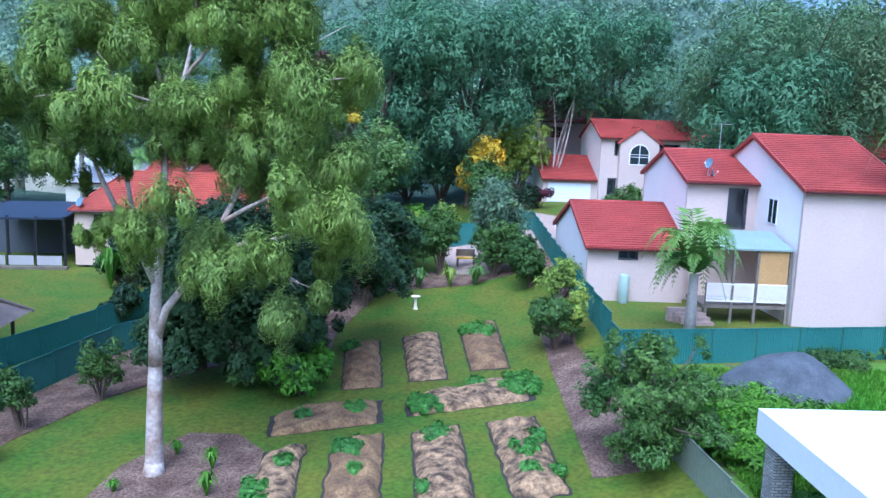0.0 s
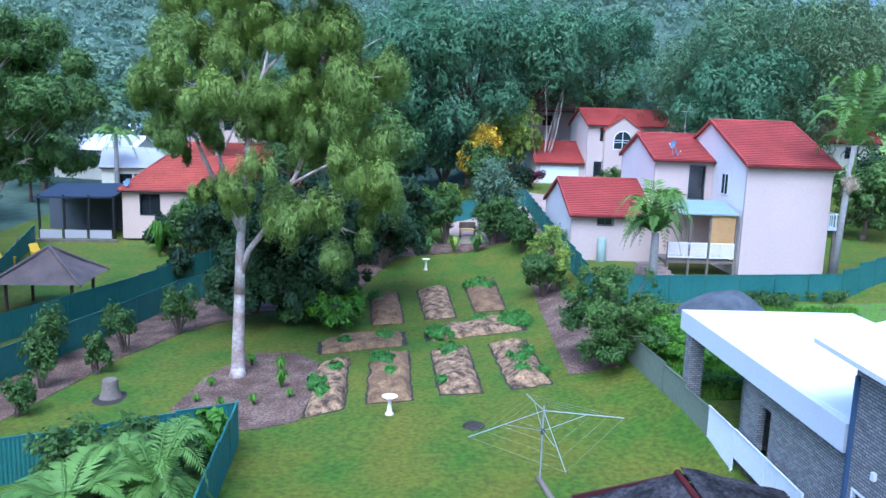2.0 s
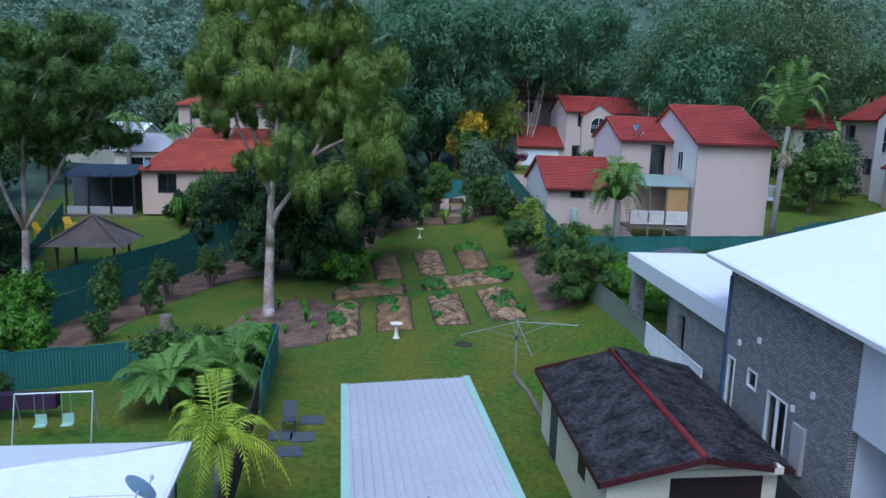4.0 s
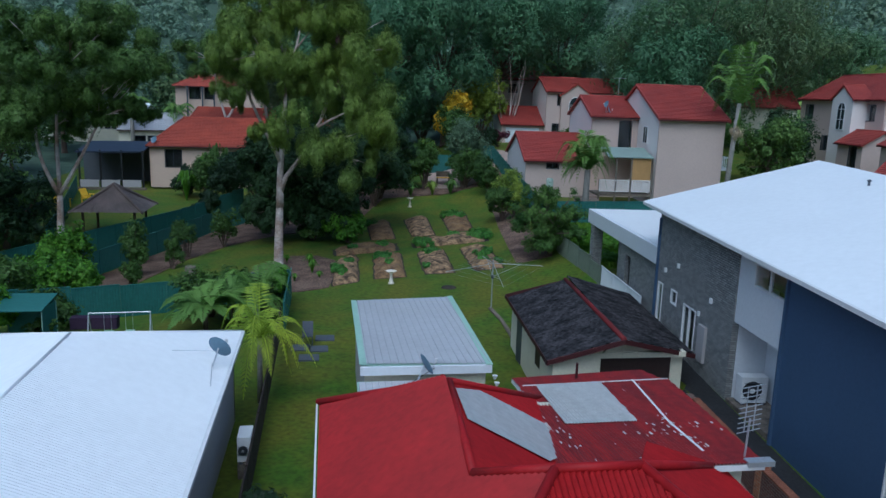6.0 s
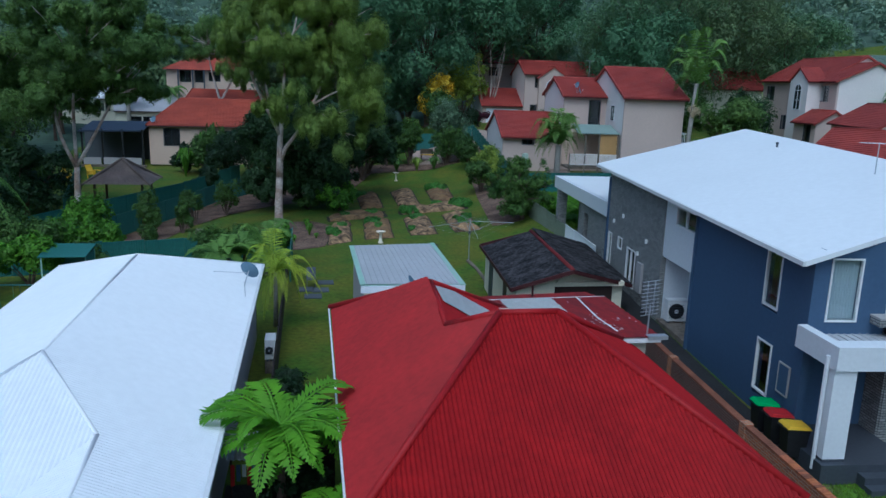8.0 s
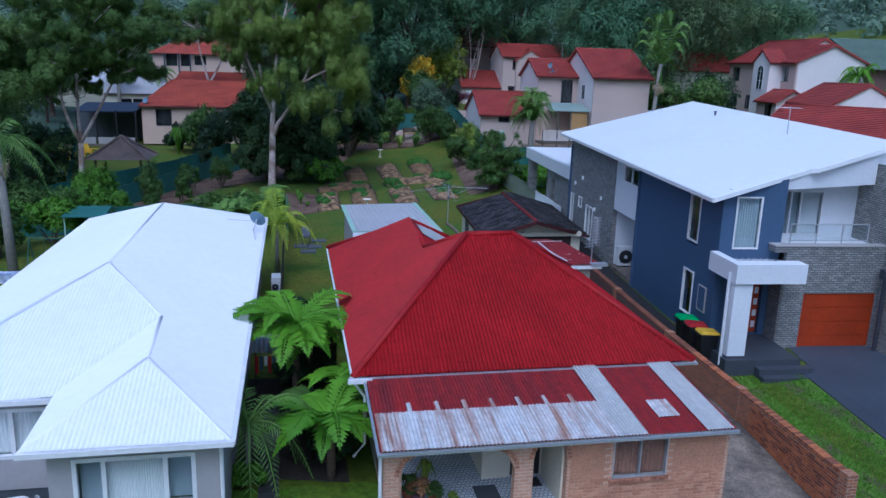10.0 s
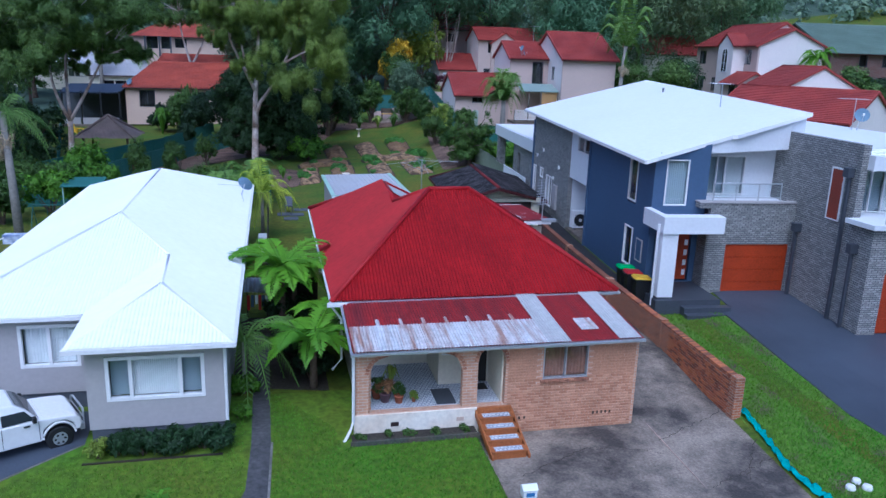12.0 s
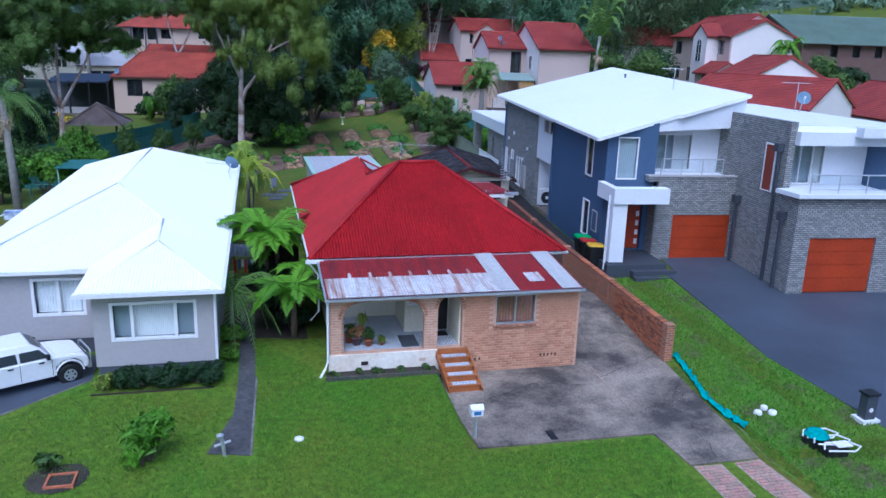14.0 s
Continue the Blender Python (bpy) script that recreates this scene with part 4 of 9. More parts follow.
for dx in (3.37, 4.39):
    part("stringer", Shape().slab([(dx, 0.06, 0.62), (dx + 0.05, 0.06, 0.62), (dx + 0.19, -1.30, -0.10), (dx + 0.14, -1.30, -0.10)], 0.2), TIMBER, house)


# ---- the white-roofed house ----
white = thing("weatherboard_house", "pale grey clad house with a bright white metal roof", "house")
part("wall", wall((-6.68, 0.45), (-3.35, 0.45), 0.62, 2.9, 0.2, [(0.45, 2.86, 1.45, 2.6)]), PALE_GREY, white)
part("base_wall", wall((-6.64, 0.49), (-3.39, 0.49), -0.4, 0.62, 0.2), DARK_BASE, white, "dark grey base wall")
part("wall", wall((-3.35, 0.65), (-3.35, 23.2), -0.4, 2.9, 0.2), PALE_GREY, white)
part("wall", wall((-6.48, 2.9), (-6.48, 0.65), 0.62, 2.9, 0.2), PALE_GREY, white)
part("wall", wall((-11.0, 2.9), (-6.68, 2.9), 0.62, 2.9, 0.2, [(2.1, 3.65, 1.46, 2.66)]), PALE_GREY, white)
part("base_wall", wall((-11.0, 2.94), (-6.68, 2.94), -0.4, 0.62, 0.2), DARK_BASE, white)
part("wall", wall((-11.0, 23.2), (-11.0, 2.9), -0.4, 2.9, 0.2), PALE_GREY, white)
part("wall", wall((-3.35, 23.2), (-11.0, 23.2), -0.4, 2.9, 0.2), PALE_GREY, white)
window(white, 2.4, 1.2, facing(-6.22, 0.46, 1.38, 0), WHITE, (0.25, 0.75), CURTAIN, 0.08, 0.09, drawn=(0.25, 0.75))
window(white, 1.55, 1.25, facing(-8.9, 2.91, 1.40, 0), WHITE, (0.5,), CURTAIN, 0.08, 0.09, drawn=(0.1, 0.9))
EZ = 2.98
R0, R1 = (-7.03, 8.3, 4.68), (-7.03, 18.1, 4.68)
W0 = (-5.065, 2.7, 3.834)
RBF, RBB = (-3.08, 0.1, EZ), (-3.08, 23.5, EZ)
wing_l, main_l = (-7.05, 0.1, EZ), (-11.3, 2.7, EZ)
VT = (-5.2, 5.5, 3.892)
for poly, dn in (([RBF, RBB, R1, R0, VT, W0], (1, 0, -0.45)), ([RBF, W0, wing_l], (0, -1, -0.4)),
                 ([wing_l, W0, VT, (-7.05, 2.7, EZ)], (-1, 0, -0.45)), ([(-7.05, 2.7, EZ), VT, R0, main_l], (0, -1, -0.4)),
                 ([main_l, R0, R1, (-11.3, 23.5, EZ)], (-1, 0, -0.42)), ([RBB, R1, (-11.3, 23.5, EZ)], (0, 1, -0.4))):
    pts = [p for i, p in enumerate(poly) if p != poly[i - 1]]
    part("roof_sheet", roof_plane(pts, dn, 0.1, 0.008), WHITE_ROOF, white, "bright white corrugated roofing")
for a, b in ((RBF, W0), (wing_l, W0), (W0, VT), (VT, R0), (main_l, R0), (R0, R1), (R1, RBB), (R1, (-11.3, 23.5, EZ))):
    part("ridge_cap", Shape().tube([Vector(a) - Vector((0, 0, 0.03)), Vector(b) - Vector((0, 0, 0.03))], 0.05, 8), WHITE_ROOF, white, smooth=True)
part("gutter", Shape().box(-7.1, 0.0, EZ - 0.12, -3.0, 0.1, EZ - 0.01), WHITE, white)
part("gutter", Shape().box(-3.1, 0.1, EZ - 0.12, -2.98, 23.5, EZ - 0.01), WHITE, white)
part("gutter", Shape().box(-11.35, 2.55, EZ - 0.12, -7.05, 2.66, EZ - 0.01), WHITE, white)
part("soffit", Shape().slab([(-11.2, 2.75, EZ - 0.1), (-7.0, 2.75, EZ - 0.1), (-7.0, 0.15, EZ - 0.1), (-3.1, 0.15, EZ - 0.1), (-3.1, 23.4, EZ - 0.1), (-11.2, 23.4, EZ - 0.1)], 0.04), WHITE, white)
part("downpipe", Shape().tube([(-3.3, 0.4, 2.85), (-3.3, 0.4, 0.1), (-3.25, 0.2, 0.0)], 0.045), WHITE, white)


# ---- the modern two-storey duplex: its own axes, turned a little ----
DM = pose(13.55, 10.1, 0, 0, 0, -4.5)
duplex = thing("duplex_house", "modern slate-blue and grey brick duplex with white roof", "house")
duplex.matrix_world = DM
dp = lambda n, s, mat, label="", smooth=False: part(n, s, mat, duplex, label, smooth)


def skill_z(a, b=0.0):
    return 6.28 + 0.25 * (a + 0.6) + 0.021 * b


dp("wall_blue", wall((0, 8.2), (0, 0.0), 0.3, 6.36, 0.25, [(5.55, 6.5, 4.0, 6.0), (5.55, 6.5, 1.0, 2.95)]), BLUE, "slate blue rendered wall")
dp("wall_white", wall((0.06, 11.6), (0.06, 8.2), 3.72, 6.45, 0.25, [(1.2, 3.3, 5.25, 6.08)]), WHITE_RENDER, "white rendered panel")
dp("wall_white", wall((1.4, 11.6), (1.4, 8.2), 0.5, 3.9, 0.25), WHITE_RENDER)
dp("soffit_white", Shape().box(0.06, 8.2, 3.64, 1.65, 11.6, 3.72), WHITE_RENDER)
dp("wall_return", Shape().box(0.25, 11.6, 0.5, 1.65, 11.7, 6.4), WHITE_RENDER)
dp("wall_return", Shape().box(0.0, 8.2, 0.3, 1.4, 8.3, 3.7), BLUE)
dp("wall_brick", wall((0, 19.6), (0, 11.6), 0.5, 6.6, 0.25, [(0.4, 1.0, 1.2, 3.3), (2.0, 2.7, 2.7, 3.35), (3.5, 4.8, 1.2, 3.1)]), GREY_BRICK, "grey brick side wall")
dp("wall_brick", Shape().add([(x, y, z) for y in (19.35, 19.6) for x, z in ((0.25, 0.5), (7.6, 0.5), (7.6, skill_z(7.6, 19.5) - 0.18), (0.25, skill_z(0.25, 19.5) - 0.18))], [(0, 1, 2, 3), (7, 6, 5, 4), (0, 4, 5, 1), (1, 5, 6, 2), (2, 6, 7, 3), (3, 7, 4, 0)]), GREY_BRICK)
dp("wall_front", wall((0.25, 0.0), (2.4, 0.0), 3.9, 6.5, 0.25, [(0.25, 1.25, 4.3, 6.25)]), BLUE)
dp("wall_front", Shape().add([(0, -0.004, 6.15), (2.4, -0.004, 6.5), (2.4, -0.004, 6.92), (0, -0.004, 6.34)], [(0, 1, 2, 3)]).add([(0, 0.25, 6.15), (2.4, 0.25, 6.5), (2.4, 0.25, 6.92), (0, 0.25, 6.34)], [(3, 2, 1, 0)]), BLUE)
dp("wall_front", wall((0.25, 0.4), (2.4, 0.4), 0.3, 3.9, 0.25, [(0.9, 1.9, 0.85, 3.0)]), BLUE)
dp("wall_entry", Shape().box(2.4, -0.4, 0.3, 2.65, 0.6, 3.9), GREY_BRICK)
dp("balcony_side", Shape().box(2.15, 0.25, 4.4, 2.4, 1.6, 6.8), BLUE)
dp("wall_garage", wall((2.45, -0.45), (6.3, -0.45), 0.3, 4.5, 0.25, [(0.85, 3.75, 0.3, 2.72)]), GREY_BRICK, "grey brick wall over the garage")
dp("parapet_return", Shape().box(1.95, -0.448, 4.28, 2.45, 0.6, 4.5), GREY_BRICK)
dp("parapet_cap", Shape().box(1.92, -0.5, 4.5, 6.42, -0.14, 4.56).box(1.92, -0.14, 4.5, 2.45, 0.0, 4.56), PALE_GREY, "pale capping on the balcony parapet")
dp("balcony_back", wall((2.4, 1.6), (6.3, 1.6), 4.4, 6.66, 0.2, [(0.65, 2.5, 4.5, 6.25)]), WHITE_RENDER, "white wall behind the balcony")
dp("balcony_floor", Shape().box(2.46, -0.2, 4.3, 6.3, 1.6, 4.42), WHITE_RENDER, "white balcony slab")
fascia_low = [(2.45, 0.16), (6.28, 0.68), (6.28, 0.9), (2.45, 0.38)]
dp("balcony_fascia", Shape().add([(a, b, 6.5 if a < 3 else 6.66) for a, b in fascia_low] + [(a, b, skill_z(a, b) - 0.165) for a, b in fascia_low], [(3, 2, 1, 0), (4, 5, 6, 7), (0, 1, 5, 4), (1, 2, 6, 5), (2, 3, 7, 6), (3, 0, 4, 7)]), WHITE_RENDER, "deep white fascia over the balcony")
dp("balcony_soffit", Shape().box(2.4, 0.9, 6.62, 6.3, 1.6, 6.7), WHITE_RENDER)
dp("garage_door", Shape().box(3.3, -0.38, 0.45, 6.2, -0.33, 2.72), GARAGE_DOOR, "orange stained timber panel garage door")
for k in range(4):
    dp("door_panel", Shape().box(3.32, -0.4, 0.5 + 0.56 * k, 6.18, -0.378, 1.02 + 0.56 * k), GARAGE_DOOR)
dp("front_door", Shape().box(1.15, 0.5, 0.9, 2.1, 0.56, 3.0), GARAGE_DOOR, "orange timber front door with glass slots")
for k in range(4):
    dp("door_slot", Shape().box(1.9, 0.485, 1.1 + 0.45 * k, 2.05, 0.5, 1.35 + 0.45 * k), WHITE)
dp("portal_beam", Shape().box(-0.32, -2.1, 3.56, 2.25, -1.5, 4.24).box(-0.32, -1.5, 3.56, -0.02, -0.02, 4.24), WHITE_RENDER, "white portal beam over the entry")
dp("portal_roof", Shape().box(-0.02, -1.5, 3.8, 2.4, 0.0, 3.92), GREY_ROOF)
for k in range(9):
    dp("portal_rib", Shape().box(0.2 + 0.24 * k, -1.48, 3.92, 0.25 + 0.24 * k, -0.02, 3.95), GREY_ROOF)
dp("portal_column", Shape().box(-0.28, -2.0, 0.9, 0.38, -1.5, 3.56), WHITE_RENDER, "white portal column")
dp("downpipe", Shape().tube([(-0.38, -1.75, 3.9), (-0.38, -1.75, 3.5), (-0.38, -1.75, 0.5)], 0.06), WHITE_RENDER)
dp("entry_slab", Shape().box(-0.4, -2.2, 0.1, 2.4, 0.4, 0.82), DARK_METAL, "dark tiled entry landing")
for k in range(2):
    dp("entry_step", Shape().box(0.7, -2.55 - 0.33 * k, 0.0, 2.7, -2.2 - 0.33 * k, 0.6 - 0.2 * k), DARK_METAL)
# second unit, in front and to the right
dp("wall_party", wall((6.3, 3.0), (6.3, -4.05), 0.2, 7.42, 0.3, [(5.48, 6.23, 4.33, 6.38)]), GREY_BRICK, "tall grey brick party wall")
dp("wall_pier", Shape().box(6.3, -5.3, 0.2, 6.6, -4.05, 4.5), GREY_BRICK)
dp("party_panel", Shape().box(6.27, -3.2, 4.38, 6.34, -2.52, 6.34), material("red_brown_panel", (0.26, 0.045, 0.02), 0.4, 0.2), "narrow red-brown window panel")
dp("party_trim", Shape().box(6.25, -3.26, 4.33, 6.3, -3.2, 6.4).box(6.25, -2.52, 4.33, 6.3, -2.46, 6.4).box(6.25, -3.2, 4.33, 6.3, -2.52, 4.38).box(6.25, -3.2, 6.34, 6.3, -2.52, 6.4), WHITE)
dp("wall_unit", wall((6.6, -5.3), (14, -5.3), 0.2, 4.5, 0.25, [(0.45, 3.5, 0.2, 2.8)]), GREY_BRICK)
dp("garage_door", Shape().box(7.05, -5.22, 0.42, 10.1, -5.17, 2.8), GARAGE_DOOR, "orange stained timber panel garage door")
for k in range(4):
    dp("door_panel", Shape().box(7.07, -5.24, 0.48 + 0.58 * k, 10.08, -5.218, 1.02 + 0.58 * k), GARAGE_DOOR)
dp("unit_balcony_floor", Shape().slab([(5.95, -4.1, 4.68), (6.1, -5.55, 4.68), (14, -5.55, 4.68), (14, -3.2, 4.68), (6.6, -3.2, 4.68), (6.6, -4.1, 4.68)], 0.18), WHITE_RENDER)
dp("unit_back_wall", wall((6.6, -3.2), (14, -3.2), 4.6, 7.2, 0.25, [(0.25, 2.0, 4.7, 6.4)]), WHITE_RENDER)
dp("unit_side_wall", Shape().box(10.6, -4.9, 4.68, 10.9, -3.2, 6.5), BLUE)
dp("unit_fascia", Shape().box(6.55, -4.4, 6.5, 14, -3.9, 7.05).box(9.0, -4.9, 6.9, 14, -4.4, 7.3), WHITE_RENDER)
dp("unit_roof", Shape().box(6.6, -3.9, 6.9, 14, 12, 7.1), WHITE_ROOF, "flat white roof of the second unit")
dp("unit_shell", wall((14, -5.3), (14, 19.6), 0.2, 7.0, 0.25), BLUE)
for a, b in ((6.14, -0.9), (6.14, -4.5)):
    dp("rain_head", Shape().prism([(a - 0.16, b - 0.14), (a + 0.16, b - 0.14), (a + 0.16, b + 0.14), (a - 0.16, b + 0.14)], 3.4, 3.75), DARK_METAL)
    dp("downpipe", Shape().box(a - 0.06, b - 0.05, 0.3, a + 0.06, b + 0.05, 3.4), DARK_METAL)
dp("rain_head", Shape().box(6.0, -3.78, 6.15, 6.28, -3.46, 6.5), DARK_METAL)
dp("downpipe", Shape().box(6.14, -3.68, 0.3, 6.26, -3.56, 6.15), DARK_METAL)
dp("downpipe", Shape().box(-0.1, 8.05, 0.5, 0.0, 8.15, 6.2), BLUE)
dp("downpipe", Shape().box(-0.1, 19.4, 0.5, 0.0, 19.5, 6.2), BLUE)
# skillion roof, rising to the right
roof_outline = [(-0.62, -0.5), (3.35, 0.22), (3.52, 0.02), (7.2, 0.72), (8.1, 21.2), (-0.35, 21.0)]
dp("roof", Shape().slab([(a, b, skill_z(a, b)) for a, b in roof_outline], 0.16), WHITE_ROOF, "broad smooth white skillion roof")
dp("roof_fascia", Shape().slab([(-0.70, -0.5, 6.25), (-0.61, -0.5, 6.27), (-0.34, 21.0, 6.77), (-0.43, 21.0, 6.75)], 0.14), WHITE, "white eaves gutter")
dp("roof_infill", Shape().add([(a, b, z) for b in (0.95, 1.2) for a, z in ((6.28, 6.9), (7.1, 6.9), (7.1, skill_z(7.1, 1.0) - 0.17), (6.28, skill_z(6.28, 1.0) - 0.17))], [(0, 1, 2, 3), (7, 6, 5, 4), (0, 4, 5, 1), (1, 5, 6, 2), (2, 6, 7, 3), (3, 7, 4, 0)]), WHITE_RENDER)
dp("roof_vent", Shape().lathe([(0.05, 0), (0.05, 0.15), (0.1, 0.2), (0.02, 0.25)], (6.55, 14.8, skill_z(6.55, 14.8))), DARK_METAL)
# upper wall under the high side
dp("wall_high", Shape().slab([(7.0, 1.2, 7.9), (7.6, 19.3, 8.3), (7.75, 19.3, 8.3), (7.15, 1.2, 7.9)], 7.6), WHITE_RENDER)
# rear patio
dp("patio_roof", Shape().box(0.06, 19.9, 3.92, 7.5, 32.3, 4.73), WHITE_RENDER, "flat white patio roof with a deep fascia")
dp("patio_top", Shape().box(0.3, 20.1, 4.73, 7.3, 32.0, 4.75), WHITE_ROOF)
dp("patio_wall", wall((0.3, 26.5), (0.3, 19.6), 0.6, 4.0, 0.25, [(1.3, 2.2, 1.5, 3.3)]), GREY_BRICK)
dp("patio_post", Shape().box(0.15, 31.2, 0.6, 0.75, 31.8, 4.0), GREY_BRICK, "grey brick patio post")
dp("patio_slab", Shape().box(0.2, 19.6, 0.6, 8, 32, 1.1), CONCRETE)
dp("patio_back", wall((7.2, 32), (7.2, 19.6), 0.6, 4.0, 0.2), BLUE)
dp("patio_wall", wall((7.2, 26.5), (0.3, 26.5), 0.6, 4.0, 0.2), GREY_BRICK)
W = lambda w, h, b, z, **k: window(duplex, w, h, facing(-0.005, b, z, -90), **k)
W(0.95, 1.9, 2.65, 4.1)
W(0.95, 1.8, 2.65, 1.15)
window(duplex, 2.1, 0.83, facing(0.05, 10.4, 5.25, -90), WHITE, (0.5,))
for b, z in ((18.3, 3.9), (13.4, 3.8), (14.4, 3.0), (16.9, 4.4)):
    dp("wall_lamp", Shape().box(-0.09, b, z, 0.0, b + 0.13, z + 0.2), WHITE)
dp("access_panel", Shape().box(-0.05, 0.55, 1.7, 0.0, 1.1, 2.6), BLUE)
dp("panel_frame", Shape().box(-0.06, 0.5, 1.65, -0.01, 0.55, 2.65).box(-0.06, 1.1, 1.65, -0.01, 1.15, 2.65).box(-0.06, 0.55, 1.65, -0.01, 1.1, 1.7).box(-0.06, 0.55, 2.6, -0.01, 1.1, 2.65), PALE_GREY)
dp("portal_plinth", Shape().box(-0.28, -2.0, 0.1, 0.38, -1.5, 0.9), DARK_METAL)
dp("meter_box", Shape().box(-0.12, 13.6, 1.3, 0.0, 14.25, 2.75), PALE_GREY, "pale grey meter box")
W(1.3, 1.9, 16.1, 1.2, bars=(0.5,))
W(0.6, 2.1, 19.2, 1.2)
W(0.7, 0.65, 17.6, 2.7)
window(duplex, 1.0, 1.95, facing(0.5, -0.005, 4.3, 0), WHITE, (), GREY_BLIND, 0.08, 0.05)
window(duplex, 1.85, 1.75, facing(3.05, 1.595, 4.5, 0), WHITE, (0.28, 0.5), CURTAIN, 0.08, 0.05, drawn=(0.52, 0.97))
window(duplex, 1.75, 1.7, facing(6.85, -3.205, 4.7, 0), WHITE, (0.35, 0.68), CURTAIN, 0.08, 0.05, drawn=(0.7, 0.98))


def rail(parent, a0, a1, b, z):
    r = new("balcony_rail")
    r.parent = parent
    part("top_rail", Shape().tube([(a0, b, z + 0.75), (a1, b, z + 0.75)], 0.03), METAL, r)
    part("bottom_rail", Shape().tube([(a0, b, z + 0.15), (a1, b, z + 0.15)], 0.02), METAL, r)
    n = 3
    for k in range(n + 1):
        a = a0 + (a1 - a0) * k / n
        part("post", Shape().tube([(a, b, z), (a, b, z + 0.75)], 0.025), METAL, r)
    g = part("glass_panel", Shape().box(a0 + 0.03, b - 0.006, z + 0.17, a1 - 0.03, b + 0.006, z + 0.72), GLASS, r)
    g.visible_shadow = False


rail(duplex, 2.55, 5.6, -0.3, 4.56)
rail(duplex, 6.7, 10.5, -5.3, 4.68)


# ---- outbuildings ----
flat = thing("garden_shed", "cream shed with a pale grey ribbed metal roof", "shed")
FT = [(0.95, 19.6, 3.05), (5.0, 19.4, 3.05), (5.25, 28.8, 2.7), (0.98, 28.2, 2.7)]
part("roof_sheet", roof_plane([(x, y, z + 0.02) for x, y, z in FT], (0, 1, -0.04), 0.24, 0.03, True), GREY_ROOF, flat, "pale grey ribbed roof sheets")
part("roof_deck", Shape().slab([(x, y, z - 0.01) for x, y, z in FT], 0.14), PASTEL_GREEN, flat, "pale green edge trim")
part("flashing", Shape().slab([(0.88, 19.5, 3.09), (1.1, 19.5, 3.09), (1.12, 28.3, 2.74), (0.9, 28.3, 2.74)], 0.04).slab([(4.85, 19.3, 3.09), (5.07, 19.3, 3.09), (5.32, 28.9, 2.74), (5.1, 28.9, 2.74)], 0.04), PASTEL_GREEN, flat)
part("fascia", Shape().box(0.9, 19.3, 2.78, 5.05, 19.42, 3.04), WHITE_RENDER, flat, "flaking white fascia board")
part("wall", wall((1.05, 19.7), (4.9, 19.55), -0.5, 2.95, 0.12), CREAM, flat)
part("wall", wall((4.9, 19.55), (5.1, 28.5), -0.5, 2.7, 0.12), CREAM, flat)
part("wall", wall((5.1, 28.5), (1.1, 28.0), -0.5, 2.65, 0.12), CREAM, flat)
part("wall", wall((1.1, 28.0), (1.05, 19.7), -0.5, 2.7, 0.12), PALE_GREY, flat)
part("lean_to_roof", roof_plane([(0.85, 17.6, 2.5), (3.55, 17.6, 2.5), (3.5, 19.25, 2.62), (0.85, 19.2, 2.62)], (0, -1, -0.05), 0.2, 0.02, True), GREY_ROOF, flat)
part("lean_to_trim", Shape().slab([(0.8, 17.5, 2.47), (3.6, 17.5, 2.47), (3.55, 19.3, 2.59), (0.8, 19.3, 2.59)], 0.1), PASTEL_GREEN, flat)
part("lean_to_wall", wall((0.95, 17.7), (3.4, 17.7), -0.4, 2.4, 0.1), CREAM, flat)
part("lean_to_wall", wall((3.4, 17.7), (3.4, 19.5), -0.4, 2.4, 0.1), CREAM, flat)
part("lean_to_wall", wall((0.95, 19.5), (0.95, 17.7), -0.4, 2.4, 0.1), PALE_GREY, flat)

garage = thing("old_garage", "cream fibro garage with a mossy dark cement sheet roof", "garage")
GRF, GRB = (10.3, 21.5, 3.08), (11.15, 31.0, 2.95)
GLF, GLB, GRFR, GRBR = (7.72, 22.2, 2.1), (8.35, 31.5, 2.1), (13.6, 22.6, 2.1), (14.6, 31.4, 2.1)
part("roof_sheet", roof_plane([GLF, GRF, GRB, GLB], (-1, 0, -0.35), 0.15, 0.032), CEMENT_ROOF, garage, "mossy dark grey cement sheeting")
part("roof_sheet", roof_plane([GRF, GRFR, GRBR, GRB], (1, 0, -0.35), 0.15, 0.032), CEMENT_ROOF, garage)
part("ridge_cap", Shape().tube([GRF, GRB], 0.10, 8), material("dull_red_ridge", (0.16, 0.012, 0.013), 0.7, 0.3), garage, "dark red ridge capping", smooth=True)
for a, b in ((GLF, GRF), (GRF, GRFR), (GLF, GLB), (GLB, GRB), (GRB, GRBR)):
    d = Vector(b) - Vector(a)
    part("barge_board", Shape().slab([Vector(a), Vector(b), Vector(b) + Vector((0.03, -0.05, 0)), Vector(a) + Vector((0.03, -0.05, 0))], 0.18), MAROON, garage)
part("front_wall", Shape().add([(8.0, 22.3, -0.5), (9.8, 22.3, -0.5), (9.8, 22.3, 2.3), (10.35, 22.1, 2.95), (8.0, 22.3, 2.05)], [(0, 1, 2, 3, 4)]).add([(9.8, 22.3, 2.2), (13.2, 22.7, 2.2), (10.35, 22.1, 2.95)], [(0, 1, 2)]).box(12.6, 22.6, -0.5, 13.1, 22.75, 2.2).box(9.8, 22.28, 2.1, 13.1, 22.6, 2.3), CREAM, garage, "cream gable wall")
part("roller_door", Shape().box(9.8, 22.45, -0.5, 12.6, 22.5, 2.2), DARK_DOOR, garage, "dark brown roller door")
part("wall", wall((8.65, 31.1), (8.0, 22.3), -0.5, 1.96, 0.12), CREAM, garage)
part("wall", wall((14.2, 31.1), (8.65, 31.1), -0.5, 1.9, 0.12), CREAM, garage)
